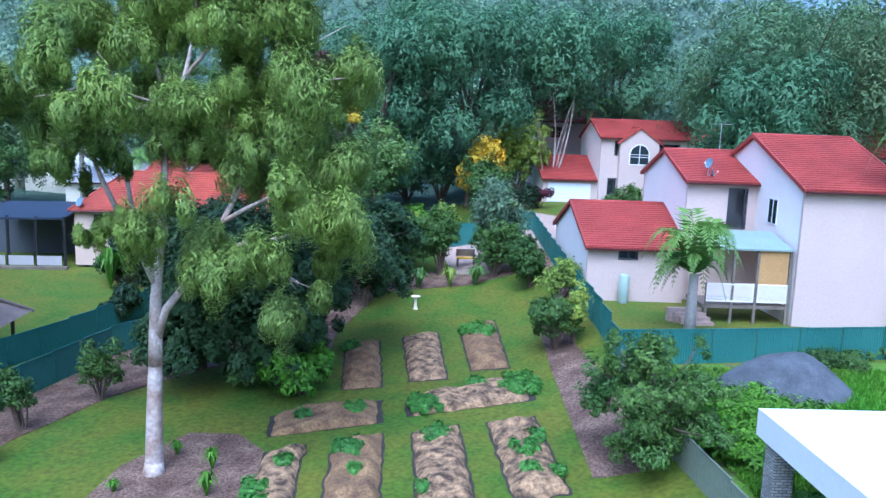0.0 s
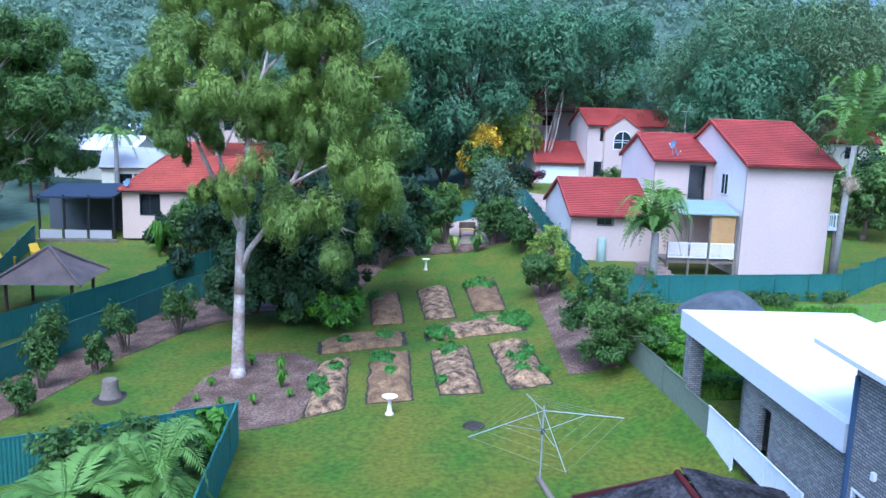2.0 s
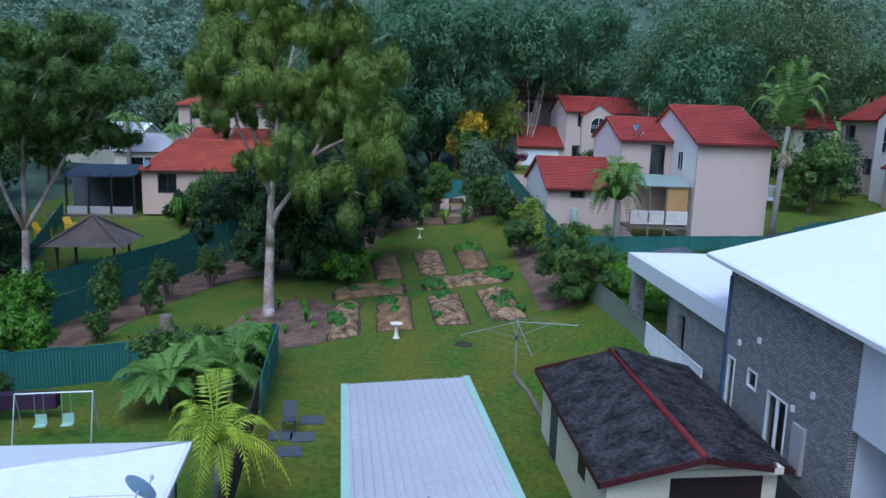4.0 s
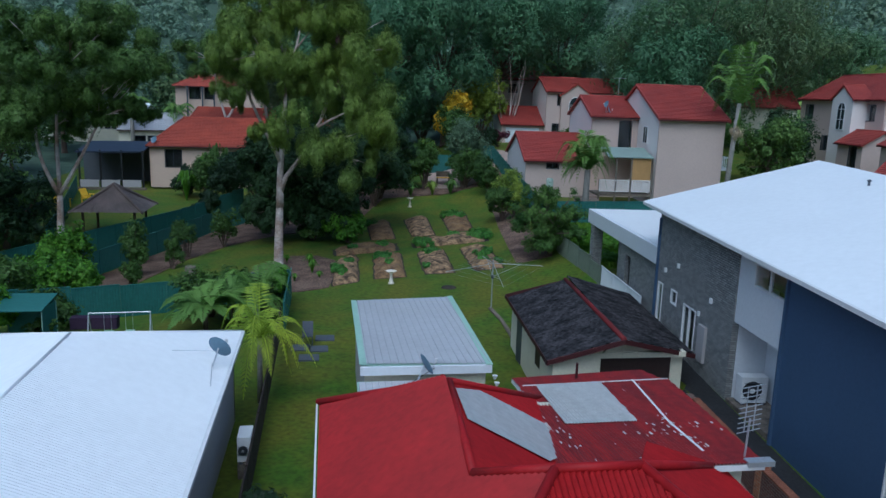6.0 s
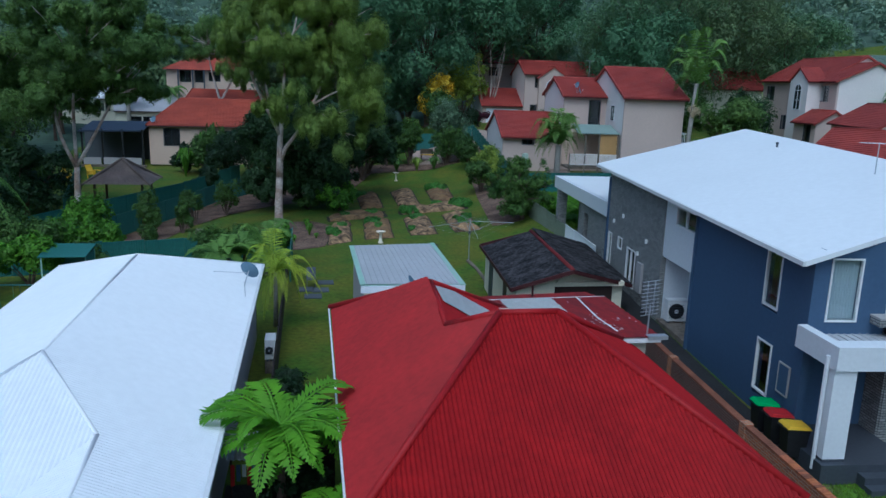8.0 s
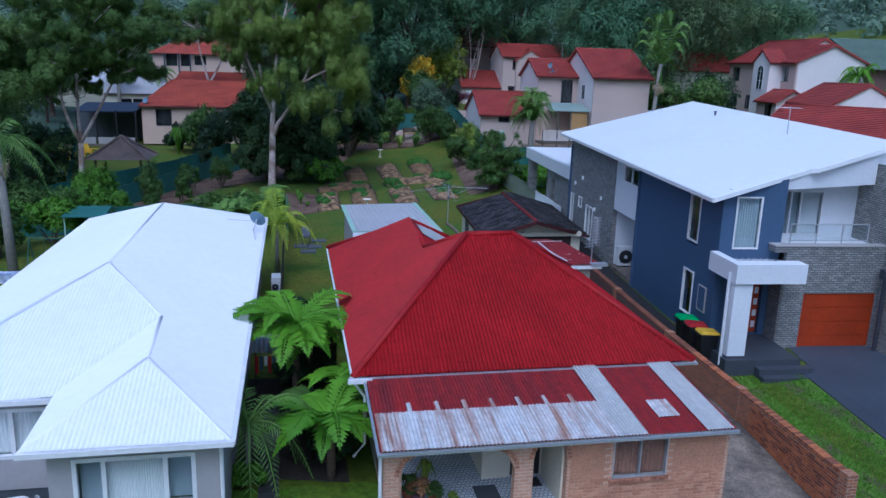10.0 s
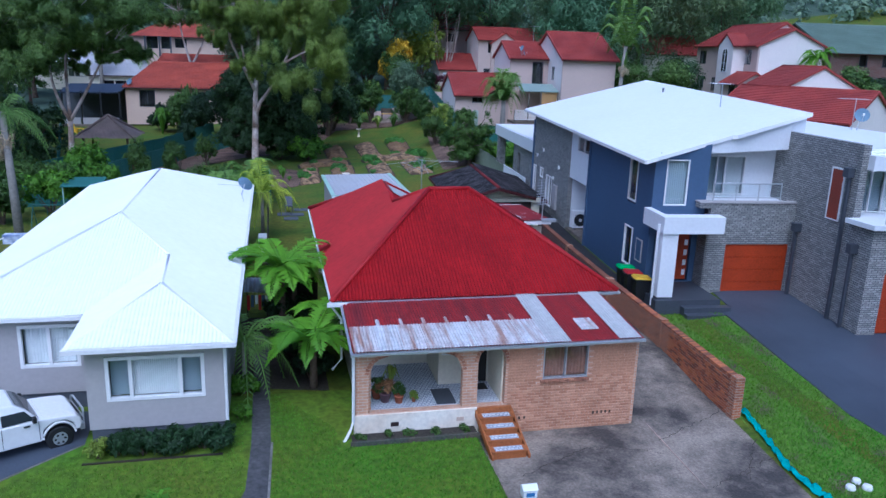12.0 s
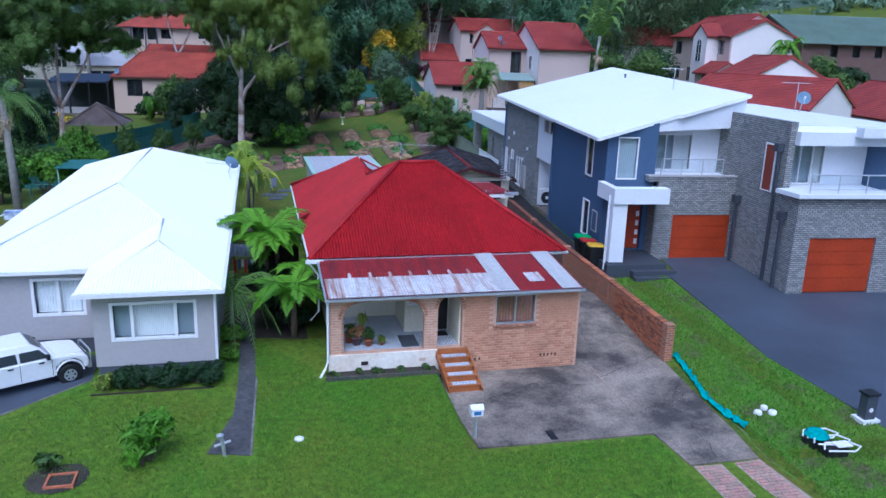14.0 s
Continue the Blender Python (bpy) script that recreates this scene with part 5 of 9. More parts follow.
part("wall", wall((13.2, 22.7), (14.2, 31.2), -0.5, 2.1, 0.12), CREAM, garage)
part("wall_gable", Shape().add([(8.75, 31.1, 1.9), (14.1, 31.1, 1.9), (11.15, 31.1, 2.7)], [(0, 1, 2)]), CREAM, garage)
part("side_window", Shape().box(8.16, 24.2, 0.9, 8.22, 25.2, 1.7), DARK_DOOR, garage)
part("side_door", Shape().box(8.42, 28.4, -0.4, 8.47, 29.2, 1.7), DARK_METAL, garage)


# ---- fences ----
def fence(p0, p1, h, mat, label, panel=2.38, group="steel boundary fences"):
    """Ribbed steel panels between posts that step with the ground."""
    at = thing("steel_fence", label, "fence", group)
    a, b = Vector((*p0, 0)), Vector((*p1, 0))
    n = max(1, round((b - a).length / panel))
    d = (b - a).normalized()
    nrm = Vector((-d.y, d.x, 0))
    w = (b - a).length / n
    prof = [(0.0, 0), (0.02, 0.02), (0.07, 0.02), (0.09, 0), (0.14, 0), (0.16, 0.02), (0.21, 0.02), (0.23, 0)]
    for k in range(n):
        o = a + d * (w * k)
        z0 = min(ground_z(o.x, o.y), ground_z(o.x + d.x * w, o.y + d.y * w)) - 0.05
        z1 = max(ground_z(o.x, o.y), ground_z(o.x + d.x * w, o.y + d.y * w)) + h
        s, pts, u = Shape(), [], 0.0
        while u < w - 0.03:
            pts += [(u + q, e) for q, e in prof if u + q < w - 0.03]
            u += 0.28
        v = [o + d * q + nrm * e + Vector((0, 0, z)) for q, e in pts for z in (z0, z1 - 0.03)]
        s.add(v, [(2 * i, 2 * i + 2, 2 * i + 3, 2 * i + 1) for i in range(len(pts) - 1)])
        part("panel", s, mat, at)
        part("rail", Shape().prism([tuple((o + d * q + nrm * e).xy) for q, e in ((0.03, -0.02), (w - 0.03, -0.02), (w - 0.03, 0.04), (0.03, 0.04))], z1 - 0.06, z1), mat, at)
        part("post", Shape().prism([tuple((o + d * q + nrm * e).xy) for q, e in ((-0.03, -0.03), (0.03, -0.03), (0.03, 0.05), (-0.03, 0.05))], z0, z1 + 0.01), mat, at)
    return at


GF = "teal green ribbed steel boundary fence"
fence((17.4, 57.4), (34.6, 58.3), 1.85, FENCE_GREEN, GF)
fence((34.6, 58.3), (62, 75), 1.85, FENCE_GREEN, GF)
fence((20.6, 92.0), (17.4, 57.4), 1.85, FENCE_GREEN, GF)
fence((5.5, 92.5), (20.6, 92.0), 1.8, FENCE_GREEN, GF)
fence((15.85, 38.6), (16.0, 47.5), 1.35, FENCE_OLIVE, "low olive steel fence panels beside the duplex")
fence((16.0, 47.5), (17.4, 57.4), 1.2, FENCE_OLIVE, "low olive steel fence panels beside the duplex")
fence((-2.15, 33.0), (-2.2, 42.0), 1.75, FENCE_GREEN, GF)
fence((-22, 34.0), (-2.2, 42.0), 1.75, FENCE_GREEN, GF)
fence((-18.6, 41.5), (-10.2, 67.5), 1.75, FENCE_GREEN, GF)
fence((-10.2, 67.5), (-2.0, 79.0), 1.75, FENCE_GREEN, GF)
fence((-22.0, 60.0), (-29.0, 91.0), 1.75, FENCE_GREEN, GF)
fence((-22.5, 48.0), (-9.0, 81.0), 1.75, FENCE_GREEN, GF)


# ---- townhouses ----
def tile_lay(m):
    """Roof tiles in full by the garden, plainer ones on houses far off."""
    y = m.translation.y
    return {"folds": 3} if y < 75 else {"width": 0.4, "folds": 2} if y < 130 else {"course": 0.5, "width": 1.2, "folds": 2}


def gable_house(name, label, m, w, d, z0, eave, ridge, walls, tile, over=0.4, openings=(), category="house"):
    """A house with its ridge along local x; front faces local -y. openings: (x, z, width, height, glass bars)."""
    at = thing(name, label, category)
    at.matrix_world = m
    holes = [(x, x + ww, z, z + hh) for x, z, ww, hh, _ in openings]
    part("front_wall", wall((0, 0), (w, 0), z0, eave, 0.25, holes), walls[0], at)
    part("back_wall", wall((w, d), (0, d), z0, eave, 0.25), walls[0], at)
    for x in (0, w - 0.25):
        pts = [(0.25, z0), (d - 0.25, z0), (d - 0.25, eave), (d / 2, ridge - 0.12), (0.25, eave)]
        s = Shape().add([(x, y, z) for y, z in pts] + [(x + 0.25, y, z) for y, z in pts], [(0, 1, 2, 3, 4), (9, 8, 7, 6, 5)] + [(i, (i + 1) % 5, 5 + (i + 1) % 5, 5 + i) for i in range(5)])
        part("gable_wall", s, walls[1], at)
    k = (ridge - eave) / (d / 2)
    lay = tile_lay(m)
    for sgn, ye in ((-1, -over), (1, d + over)):
        ez = eave - k * over
        poly = [(-over * 0.5, ye, ez), (w + over * 0.5, ye, ez), (w + over * 0.5, d / 2, ridge), (-over * 0.5, d / 2, ridge)]
        part("roof_tiles", tile_plane([Vector(p) + Vector((0, 0, 0.03)) for p in poly], (0, sgn, -k), **lay), tile, at, "rows of rolled roof tiles")
        part("roof_deck", Shape().slab(poly, 0.08), tile, at)
        part("gutter", Shape().box(-over * 0.5, ye - 0.1 if sgn < 0 else ye, ez - 0.14, w + over * 0.5, ye if sgn < 0 else ye + 0.1, ez - 0.02), MAROON, at)
        for x in (-over * 0.5 - 0.04, w + over * 0.5):
            part("barge_cap", Shape().slab([(x, ye, ez + 0.1), (x + 0.12, ye, ez + 0.1), (x + 0.12, d / 2, ridge + 0.1), (x, d / 2, ridge + 0.1)], 0.26), tile, at)
    part("ridge_cap", Shape().tube([(-over * 0.5, d / 2, ridge + 0.05), (w + over * 0.5, d / 2, ridge + 0.05)], 0.11), tile, at, smooth=True)
    for x, z, ww, hh, bars in openings:
        window(at, ww, hh, facing(x, -0.005, z, 0), DARK_METAL, bars)
    return at


# front, then gable side: the side colour is lifted against its dim lighting
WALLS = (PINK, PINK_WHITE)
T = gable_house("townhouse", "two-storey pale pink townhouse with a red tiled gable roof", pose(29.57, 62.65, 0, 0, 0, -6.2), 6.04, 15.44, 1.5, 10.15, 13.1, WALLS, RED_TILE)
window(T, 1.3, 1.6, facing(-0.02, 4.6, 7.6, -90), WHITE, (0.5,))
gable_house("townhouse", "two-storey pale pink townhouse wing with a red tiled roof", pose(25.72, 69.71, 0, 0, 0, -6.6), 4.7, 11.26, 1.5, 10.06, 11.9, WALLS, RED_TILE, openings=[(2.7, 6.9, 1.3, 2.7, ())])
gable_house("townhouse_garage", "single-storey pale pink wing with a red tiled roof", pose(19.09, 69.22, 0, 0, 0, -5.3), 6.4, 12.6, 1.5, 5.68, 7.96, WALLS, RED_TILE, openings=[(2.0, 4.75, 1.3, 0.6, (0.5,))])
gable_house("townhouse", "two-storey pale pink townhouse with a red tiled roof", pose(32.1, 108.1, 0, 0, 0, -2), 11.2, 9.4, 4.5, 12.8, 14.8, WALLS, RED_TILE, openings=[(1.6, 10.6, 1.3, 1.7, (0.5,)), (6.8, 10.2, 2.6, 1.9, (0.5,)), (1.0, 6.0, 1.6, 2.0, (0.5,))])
T5 = gable_house("townhouse_garage", "single-storey garage wing with a white roller door", pose(25.7, 109.0, 0, 0, 0, -1), 6.7, 10.0, 4.5, 7.8, 10.26, WALLS, RED_TILE)
part("roller_door", Shape().box(0.6, -0.06, 5.0, 5.7, -0.01, 7.2), WHITE_RENDER, T5, "white garage roller door")
gable_house("townhouse", "two-storey pale pink townhouse among the trees", pose(29.0, 125, 0, 0, 0, -6), 8, 9.0, 5, 14.8, 17.4, WALLS, RED_TILE, openings=[(1.2, 12.4, 1.6, 1.5, (0.5,))])
# deck under the green awning
deck = thing("deck", "raised timber deck with lattice and a pale awning", "deck")
deck.matrix_world = pose(23.8, 63.5, 0, 0, 0, -5)
part("awning", Shape().slab([(1.4, -0.2, 6.5), (5.6, -0.2, 6.5), (5.6, 2.9, 7.2), (1.4, 2.9, 7.2)], 0.1), AWNING, deck, "pale green awning roof")
part("deck_floor", Shape().box(0.6, 0.0, 2.9, 5.6, 2.9, 3.1), OLD_TIMBER, deck)
for x in (0.7, 2.2, 3.6, 5.5):
    part("post", Shape().box(x, -0.05, 1.4, x + 0.15, 0.1, 6.5 if x > 2 else 4.4), OLD_TIMBER, deck)
for x0, x1 in ((0.75, 3.55), (3.75, 5.5)):
    panel = new("lattice_panel")
    panel.parent = deck
    part("panel_frame", Shape().box(x0, -0.07, 3.3, x1, -0.01, 3.4).box(x0, -0.07, 4.3, x1, -0.01, 4.4).box(x0, -0.07, 3.4, x0 + 0.08, -0.01, 4.3).box(x1 - 0.08, -0.07, 3.4, x1, -0.01, 4.3), PINK_WHITE, panel, "white painted frame")
    n = int((x1 - x0 + 0.9) / 0.14)
    for sgn in (1, -1):
        for k in range(n):
            p0, p1 = x0 - 0.9 + 0.14 * k, x0 - 0.9 + 0.14 * k + 0.9
            z0, z1 = (3.4, 4.3) if sgn > 0 else (4.3, 3.4)
            a0, a1 = max(p0, x0 + 0.08), min(p1, x1 - 0.08)
            if a1 - a0 > 0.05:
                q0, q1 = z0 + (z1 - z0) * (a0 - p0) / 0.9, z0 + (z1 - z0) * (a1 - p0) / 0.9
                y = -0.05 if sgn > 0 else -0.036
                part("lath", Shape().add([(a0, y, q0 - 0.03), (a1, y, q1 - 0.03), (a1, y, q1 + 0.03), (a0, y, q0 + 0.03), (a0, y + 0.012, q0 - 0.03), (a1, y + 0.012, q1 - 0.03), (a1, y + 0.012, q1 + 0.03), (a0, y + 0.012, q0 + 0.03)], [(0, 1, 2, 3), (7, 6, 5, 4), (3, 2, 6, 7), (1, 0, 4, 5), (0, 3, 7, 4), (2, 1, 5, 6)]), PINK_WHITE, panel)
part("blind", Shape().box(3.7, -0.03, 4.4, 5.45, 0.02, 6.4), GREEN_BOARD, deck, "golden bamboo blind")
part("shadow_wall", Shape().box(0.6, 2.6, 3.1, 5.6, 2.7, 6.4), SALMON, deck)
def hip_house(name, label, m, w, d, z0, eave, ridge, inset, walls, tile, over=0.5, openings=(), category="house"):
    """A house with a hipped tile roof, its ridge along local x; front faces local -y."""
    at = thing(name, label, category)
    at.matrix_world = m
    part("front_wall", wall((0, 0), (w, 0), z0, eave, 0.25, [(x, x + ww, z, z + hh) for x, z, ww, hh, _ in openings]), walls, at)
    part("back_wall", wall((w, d), (0, d), z0, eave, 0.25), walls, at)
    part("side_wall", wall((0, d - 0.25), (0, 0.25), z0, eave, -0.25), walls, at)
    part("side_wall", wall((w - 0.25, 0.25), (w - 0.25, d - 0.25), z0, eave, -0.25), walls, at)
    k = (ridge - eave) / (d / 2)
    e = eave - k * over
    c = [(-over, -over, e), (w + over, -over, e), (w + over, d + over, e), (-over, d + over, e)]
    r0, r1 = (inset, d / 2, ridge), (w - inset, d / 2, ridge)
    for poly, dn in (([c[0], c[1], r1, r0], (0, -1, -k)), ([c[2], c[3], r0, r1], (0, 1, -k)), ([c[3], c[0], r0], (-1, 0, -k)), ([c[1], c[2], r1], (1, 0, -k))):
        part("roof_tiles", tile_plane([Vector(p) + Vector((0, 0, 0.03)) for p in poly], dn, **tile_lay(m)), tile, at, "rows of rolled roof tiles")
        part("roof_deck", Shape().slab(poly, 0.08), tile, at)
    for a, b in ((r0, r1), (c[0], r0), (c[1], r1), (c[2], r1), (c[3], r0)):
        part("ridge_cap", Shape().tube([Vector(a) + Vector((0, 0, 0.05)), Vector(b) + Vector((0, 0, 0.05))], 0.11), tile, at, smooth=True)
    for a, b in zip(c, c[1:] + c[:1]):
        part("gutter", Shape().tube([Vector(a) - Vector((0, 0, 0.08)), Vector(b) - Vector((0, 0, 0.08))], 0.08, 6), MAROON, at)
    for x, z, ww, hh, bars in openings:
        window(at, ww, hh, facing(x, -0.005, z, 0), DARK_METAL, bars)
    return at


def arched_window(parent, w, h, m):
    """A tall window with a half-round head, standing in its frame."""
    win = new("arched_window")
    win.parent, win.matrix_local = parent, m
    n, r = 12, w / 2

    def outline(q):
        return [(q, q), (w - q, q)] + [(r + (r - q) * math.cos(math.pi * i / n), h - r + (r - q) * math.sin(math.pi * i / n)) for i in range(n + 1)]
    o, i = outline(0), outline(0.1)
    k = len(o)
    v = [(x, 0.06, z) for x, z in o] + [(x, 0.06, z) for x, z in i] + [(x, 0.0, z) for x, z in o] + [(x, 0.0, z) for x, z in i]
    part("window_frame", Shape().add(v, [(j, (j + 1) % k, k + (j + 1) % k, k + j) for j in range(k)] + [(k + j, k + (j + 1) % k, 3 * k + (j + 1) % k, 3 * k + j) for j in range(k)] + [((j + 1) % k, j, 2 * k + j, 2 * k + (j + 1) % k) for j in range(k)]), WHITE, win)
    part("pane", Shape().add([(x, 0.015, z) for x, z in i], [tuple(range(k))]), UTE_GLASS, win, "dark glass")
    part("mullion", Shape().box(r - 0.04, 0.016, 0.1, r + 0.04, 0.05, h - 0.1), WHITE, win)
    for z in (h * 0.38, h - r):
        part("glazing_bar", Shape().box(0.1, 0.016, z - 0.03, w - 0.1, 0.045, z + 0.03), WHITE, win)
    return win


UTE_GLASS = material("tinted_glass", (0.03, 0.04, 0.045), 0.08, 0.1, 1.0, 8.0, 0.0, spec=0.6)
part("window_glass", Shape().box(-0.03, 3.36, 7.66, -0.005, 4.54, 9.14), UTE_GLASS, T, "dark glass")
# front gable with the arched window on the far townhouse
T4G = gable_house("townhouse_bay", "projecting pink gable with an arched window", pose(38.8, 107.3, 0, 0, 0, 88), 3.0, 4.6, 4.5, 12.3, 13.9, (PINK, PINK), RED_TILE, 0.3)
arched_window(T4G, 2.4, 2.4, facing(-0.02, 3.5, 9.6, -90))
# balcony on the far side of the pink townhouse
bal = thing("side_balcony", "white railed balcony on the townhouse side", "balcony")
bal.matrix_world = pose(29.57, 62.65, 0, 0, 0, -6.2)
part("balcony_slab", Shape().box(6.02, 2.0, 5.35, 7.9, 8.0, 5.55), WHITE_RENDER, bal)
part("top_rail", Shape().box(7.75, 2.0, 6.5, 7.85, 8.0, 6.58).box(6.05, 2.0, 6.5, 7.85, 2.08, 6.58), WHITE, bal)
for k in range(22):
    x, y = (6.1 + 0.17 * k, 2.02) if k < 10 else (7.78, 2.2 + 0.5 * (k - 10))
    part("baluster", Shape().box(x, y, 5.55, x + 0.05, y + 0.05, 6.5), WHITE, bal)
for y in (2.2, 7.6):
    part("balcony_post", Shape().box(7.65, y, 1.4, 7.8, y + 0.15, 5.35), OLD_TIMBER, bal)
# right-hand group
gable_house("townhouse", "two-storey pale townhouse with arched window and red tiles", pose(66.05, 97.18, 0, 0, 0, -94.5), 18.5, 10.0, 1.0, 12.85, 15.1, WALLS, RED_TILE, 0.5, openings=[(1.3, 10.0, 2.0, 2.0, (0.5,)), (15.0, 10.1, 1.8, 2.0, (0.5,)), (1.3, 6.2, 2.0, 1.9, (0.5,)), (6.0, 6.0, 1.5, 2.0, (0.5,))])
gable_house("townhouse", "taller pale townhouse stepped behind its neighbour", pose(67.6, 98.0, 0, 0, 0, -94.5), 15.0, 9.8, 1.0, 13.4, 16.1, WALLS, RED_TILE, 0.5)
T7G = gable_house("townhouse_bay", "projecting gabled bay with a tall arched window", pose(63.0, 82.3, 0, 0, 0, -4.5), 2.4, 4.4, 1.0, 12.8, 14.4, (PINK_WHITE, PINK_WHITE), RED_TILE, 0.3)
arched_window(T7G, 1.7, 3.4, facing(-0.02, 3.05, 8.9, -90))
porch = gable_house("townhouse_porch", "low red-tiled porch beside the townhouse", pose(61.6, 82.2, 0, 0, 0, -94.5), 5.0, 4.6, 1.0, 7.6, 9.0, (PINK, PINK), RED_TILE, 0.4, openings=[(2.4, 4.6, 1.6, 2.6, ())])


def ridge_house(name, label, near, far, half, drop, walls, tile, z0=0.5):
    """A gabled house laid out along its ridge, from the near gable to the far one."""
    near, far = Vector(near), Vector(far)
    d = far - near
    turn = math.degrees(math.atan2(d.y, d.x))
    at = gable_house(name, label, pose(near.x, near.y, 0, 0, 0, turn) @ Matrix.Translation((0, -half, 0)), d.xy.length, 2 * half, z0, near.z - drop, near.z, walls, tile, 0.4)
    return at


ridge_house("townhouse", "low pale townhouse with a broad red tiled roof", (51.0, 40.6, 8.1), (44.8, 51.5, 8.1), 5.4, 2.5, WALLS, RED_TILE)
ridge_house("townhouse", "pale pink townhouse with a red tiled gable roof", (60.4, 59.6, 10.1), (63.6, 71.5, 10.1), 3.9, 2.2, WALLS, RED_TILE)
ridge_house("townhouse", "pale pink townhouse with a red tiled gable roof", (66.0, 42.0, 7.6), (69.0, 56.0, 7.6), 6.0, 3.2, WALLS, RED_TILE)
gable_house("unit_block", "brick unit block with a long dull green roof", pose(87, 92, 0, 0, 0, -8), 45, 24.0, 1.0, 12.6, 17.4, (SHADED_BROWN_BRICK, SHADED_BROWN_BRICK), GREEN_TILE, 0.7, openings=[(5, 10.3, 1.4, 2.0, ()), (9, 10.3, 1.4, 2.0, ()), (13, 10.3, 1.4, 2.0, ()), (17, 10.3, 3.0, 2.0, (0.5,)), (24, 10.3, 1.6, 2.0, ()), (31, 10.3, 1.6, 2.0, ())])
gable_house("house", "pale cottage with a red tiled roof under big trees", pose(64.5, 112, 0, 0, 0, -8), 10, 9, 2, 11.6, 14.8, (CREAM, CREAM), RED_TILE, openings=[(5.5, 9.2, 1.8, 1.6, (0.5,))])
# left-hand houses
hip_house("bungalow", "peach rendered bungalow with an orange-red tiled roof", pose(-20.9, 92.6, 0, 0, 0, 3), 19, 11.0, -0.5, 4.75, 7.7, 3.2, SALMON, ORANGE_TILE, 0.5, openings=[(1.5, 1.9, 2.0, 2.2, (0.5,)), (8.5, 1.9, 1.8, 2.0, (0.5,))])
hip_house("bungalow_wing", "second orange tiled roof behind the bungalow", pose(-19.6, 108, 0, 0, 0, 3), 20, 11.0, -0.5, 6.0, 8.7, 1.2, SALMON, ORANGE_TILE, 0.5)
L2 = hip_house("house", "two-storey cream house with an orange hipped roof", pose(-30.2, 160, 0, 0, 0, 4), 20, 15.0, -1, 12.3, 16.4, 8.4, SALMON, ORANGE_TILE, 0.8, openings=[(2.4, 9.3, 2.3, 2.6, (0.5,)), (5.4, 9.3, 1.9, 2.6, ()), (8.2, 9.6, 2.4, 1.9, (0.5,)), (16.0, 9.8, 1.8, 1.7, ())])
for x in (2.0, 4.9, 7.2):
    part("porch_post", Shape().box(x, -0.9, -1, x + 0.3, -0.6, 11.9), DARK_METAL, L2)


# ---- trees ----
def limb(s, a, b, r0, r1, bend, rng, n=6):
    a, b = Vector(a), Vector(b)
    pts, rad = [], []
    off = Vector((rng.uniform(-1, 1), rng.uniform(-1, 1), rng.uniform(-0.2, 0.5))) * bend
    for i in range(n + 1):
        t = i / n
        pts.append(a.lerp(b, t) + off * math.sin(math.pi * t))
        rad.append(r0 + (r1 - r0) * t)
    s.tube(pts, rad, 10 if r0 > 0.2 else 5)
    return pts


def tree(name, label, base, h, blobs, count, size, leaf, bark=BROWN_BARK, r=0.3, seed=1, droop=0.0, sub=14, fork=0.45, lean=(0, 0), thin=0.45, spread=0.42, category="tree", group="", mains=(), arms=None, ruffle=0.3, stems=()):
    """A tapered trunk that forks into limbs, one to each blob of the crown."""
    rng = random.Random(seed)
    at = thing(name, label, category, group)
    x, y = base
    z = ground_z(x, y)
    s = Shape()
    top = Vector((x + lean[0], y + lean[1], z + h * fork))
    limb(s, (x, y, z - 0.2), top, r, r * 0.65, r * 0.6, rng, 8)
    s.lathe([(r * 1.3, -0.2), (r * 1.1, 0.2), (r * 0.98, 0.5)], (x, y, z), 10)
    forks = []
    for i, q in enumerate(mains):
        lead = i < 3 or not forks
        start = top if lead else min(forks[:24], key=lambda p: (p - Vector(q)).length + 3 * max(0.0, p.z - q[2]) + 1.5 * max(0.0, p.z - top.z - 1.2))
        forks += limb(s, start, q, r * (0.56 if lead else 0.3), r * (0.2 if lead else 0.12), 0.8 if lead else 0.5, rng, 10)[2 if lead else 5:]
    for pts, r0, r1 in stems:
        way = [Vector(p) for p in pts]
        s.tube(way, [r0 + (r1 - r0) * i / (len(way) - 1) for i in range(len(way))], 8)
        forks += [a.lerp(b, k / 3) for a, b in zip(way[1:], way[2:]) for k in range(3)]
    for b in (arms or blobs):
        c = Vector(b[:3])
        tip = c + Vector((0, 0, b[5] * 0.3))
        start = min(forks, key=lambda p: (p - tip).length * rng.uniform(0.8, 1.5) + max(0.0, p.z - tip.z) * 2) if forks else top - Vector((0, 0, rng.uniform(0, h * 0.08)))
        pts = limb(s, start, tip, r * (0.17 if forks else 0.42), r * 0.05, (tip - start).length * 0.12, rng)
        for _ in range(2):
            limb(s, pts[rng.randint(3, 5)], c + Vector((rng.uniform(-1, 1) * b[3], rng.uniform(-1, 1) * b[4], rng.uniform(-0.3, 0.9) * b[5])) * 0.8, r * 0.16, r * 0.03, 0.3, rng, 4)
    part("trunk", s, bark, at, smooth=True)
    part("crown", leaf_cloud("crown", blobs, count, size, leaf, seed, droop, sub, spread, thin, ruffle=ruffle), leaf, at)
    return at


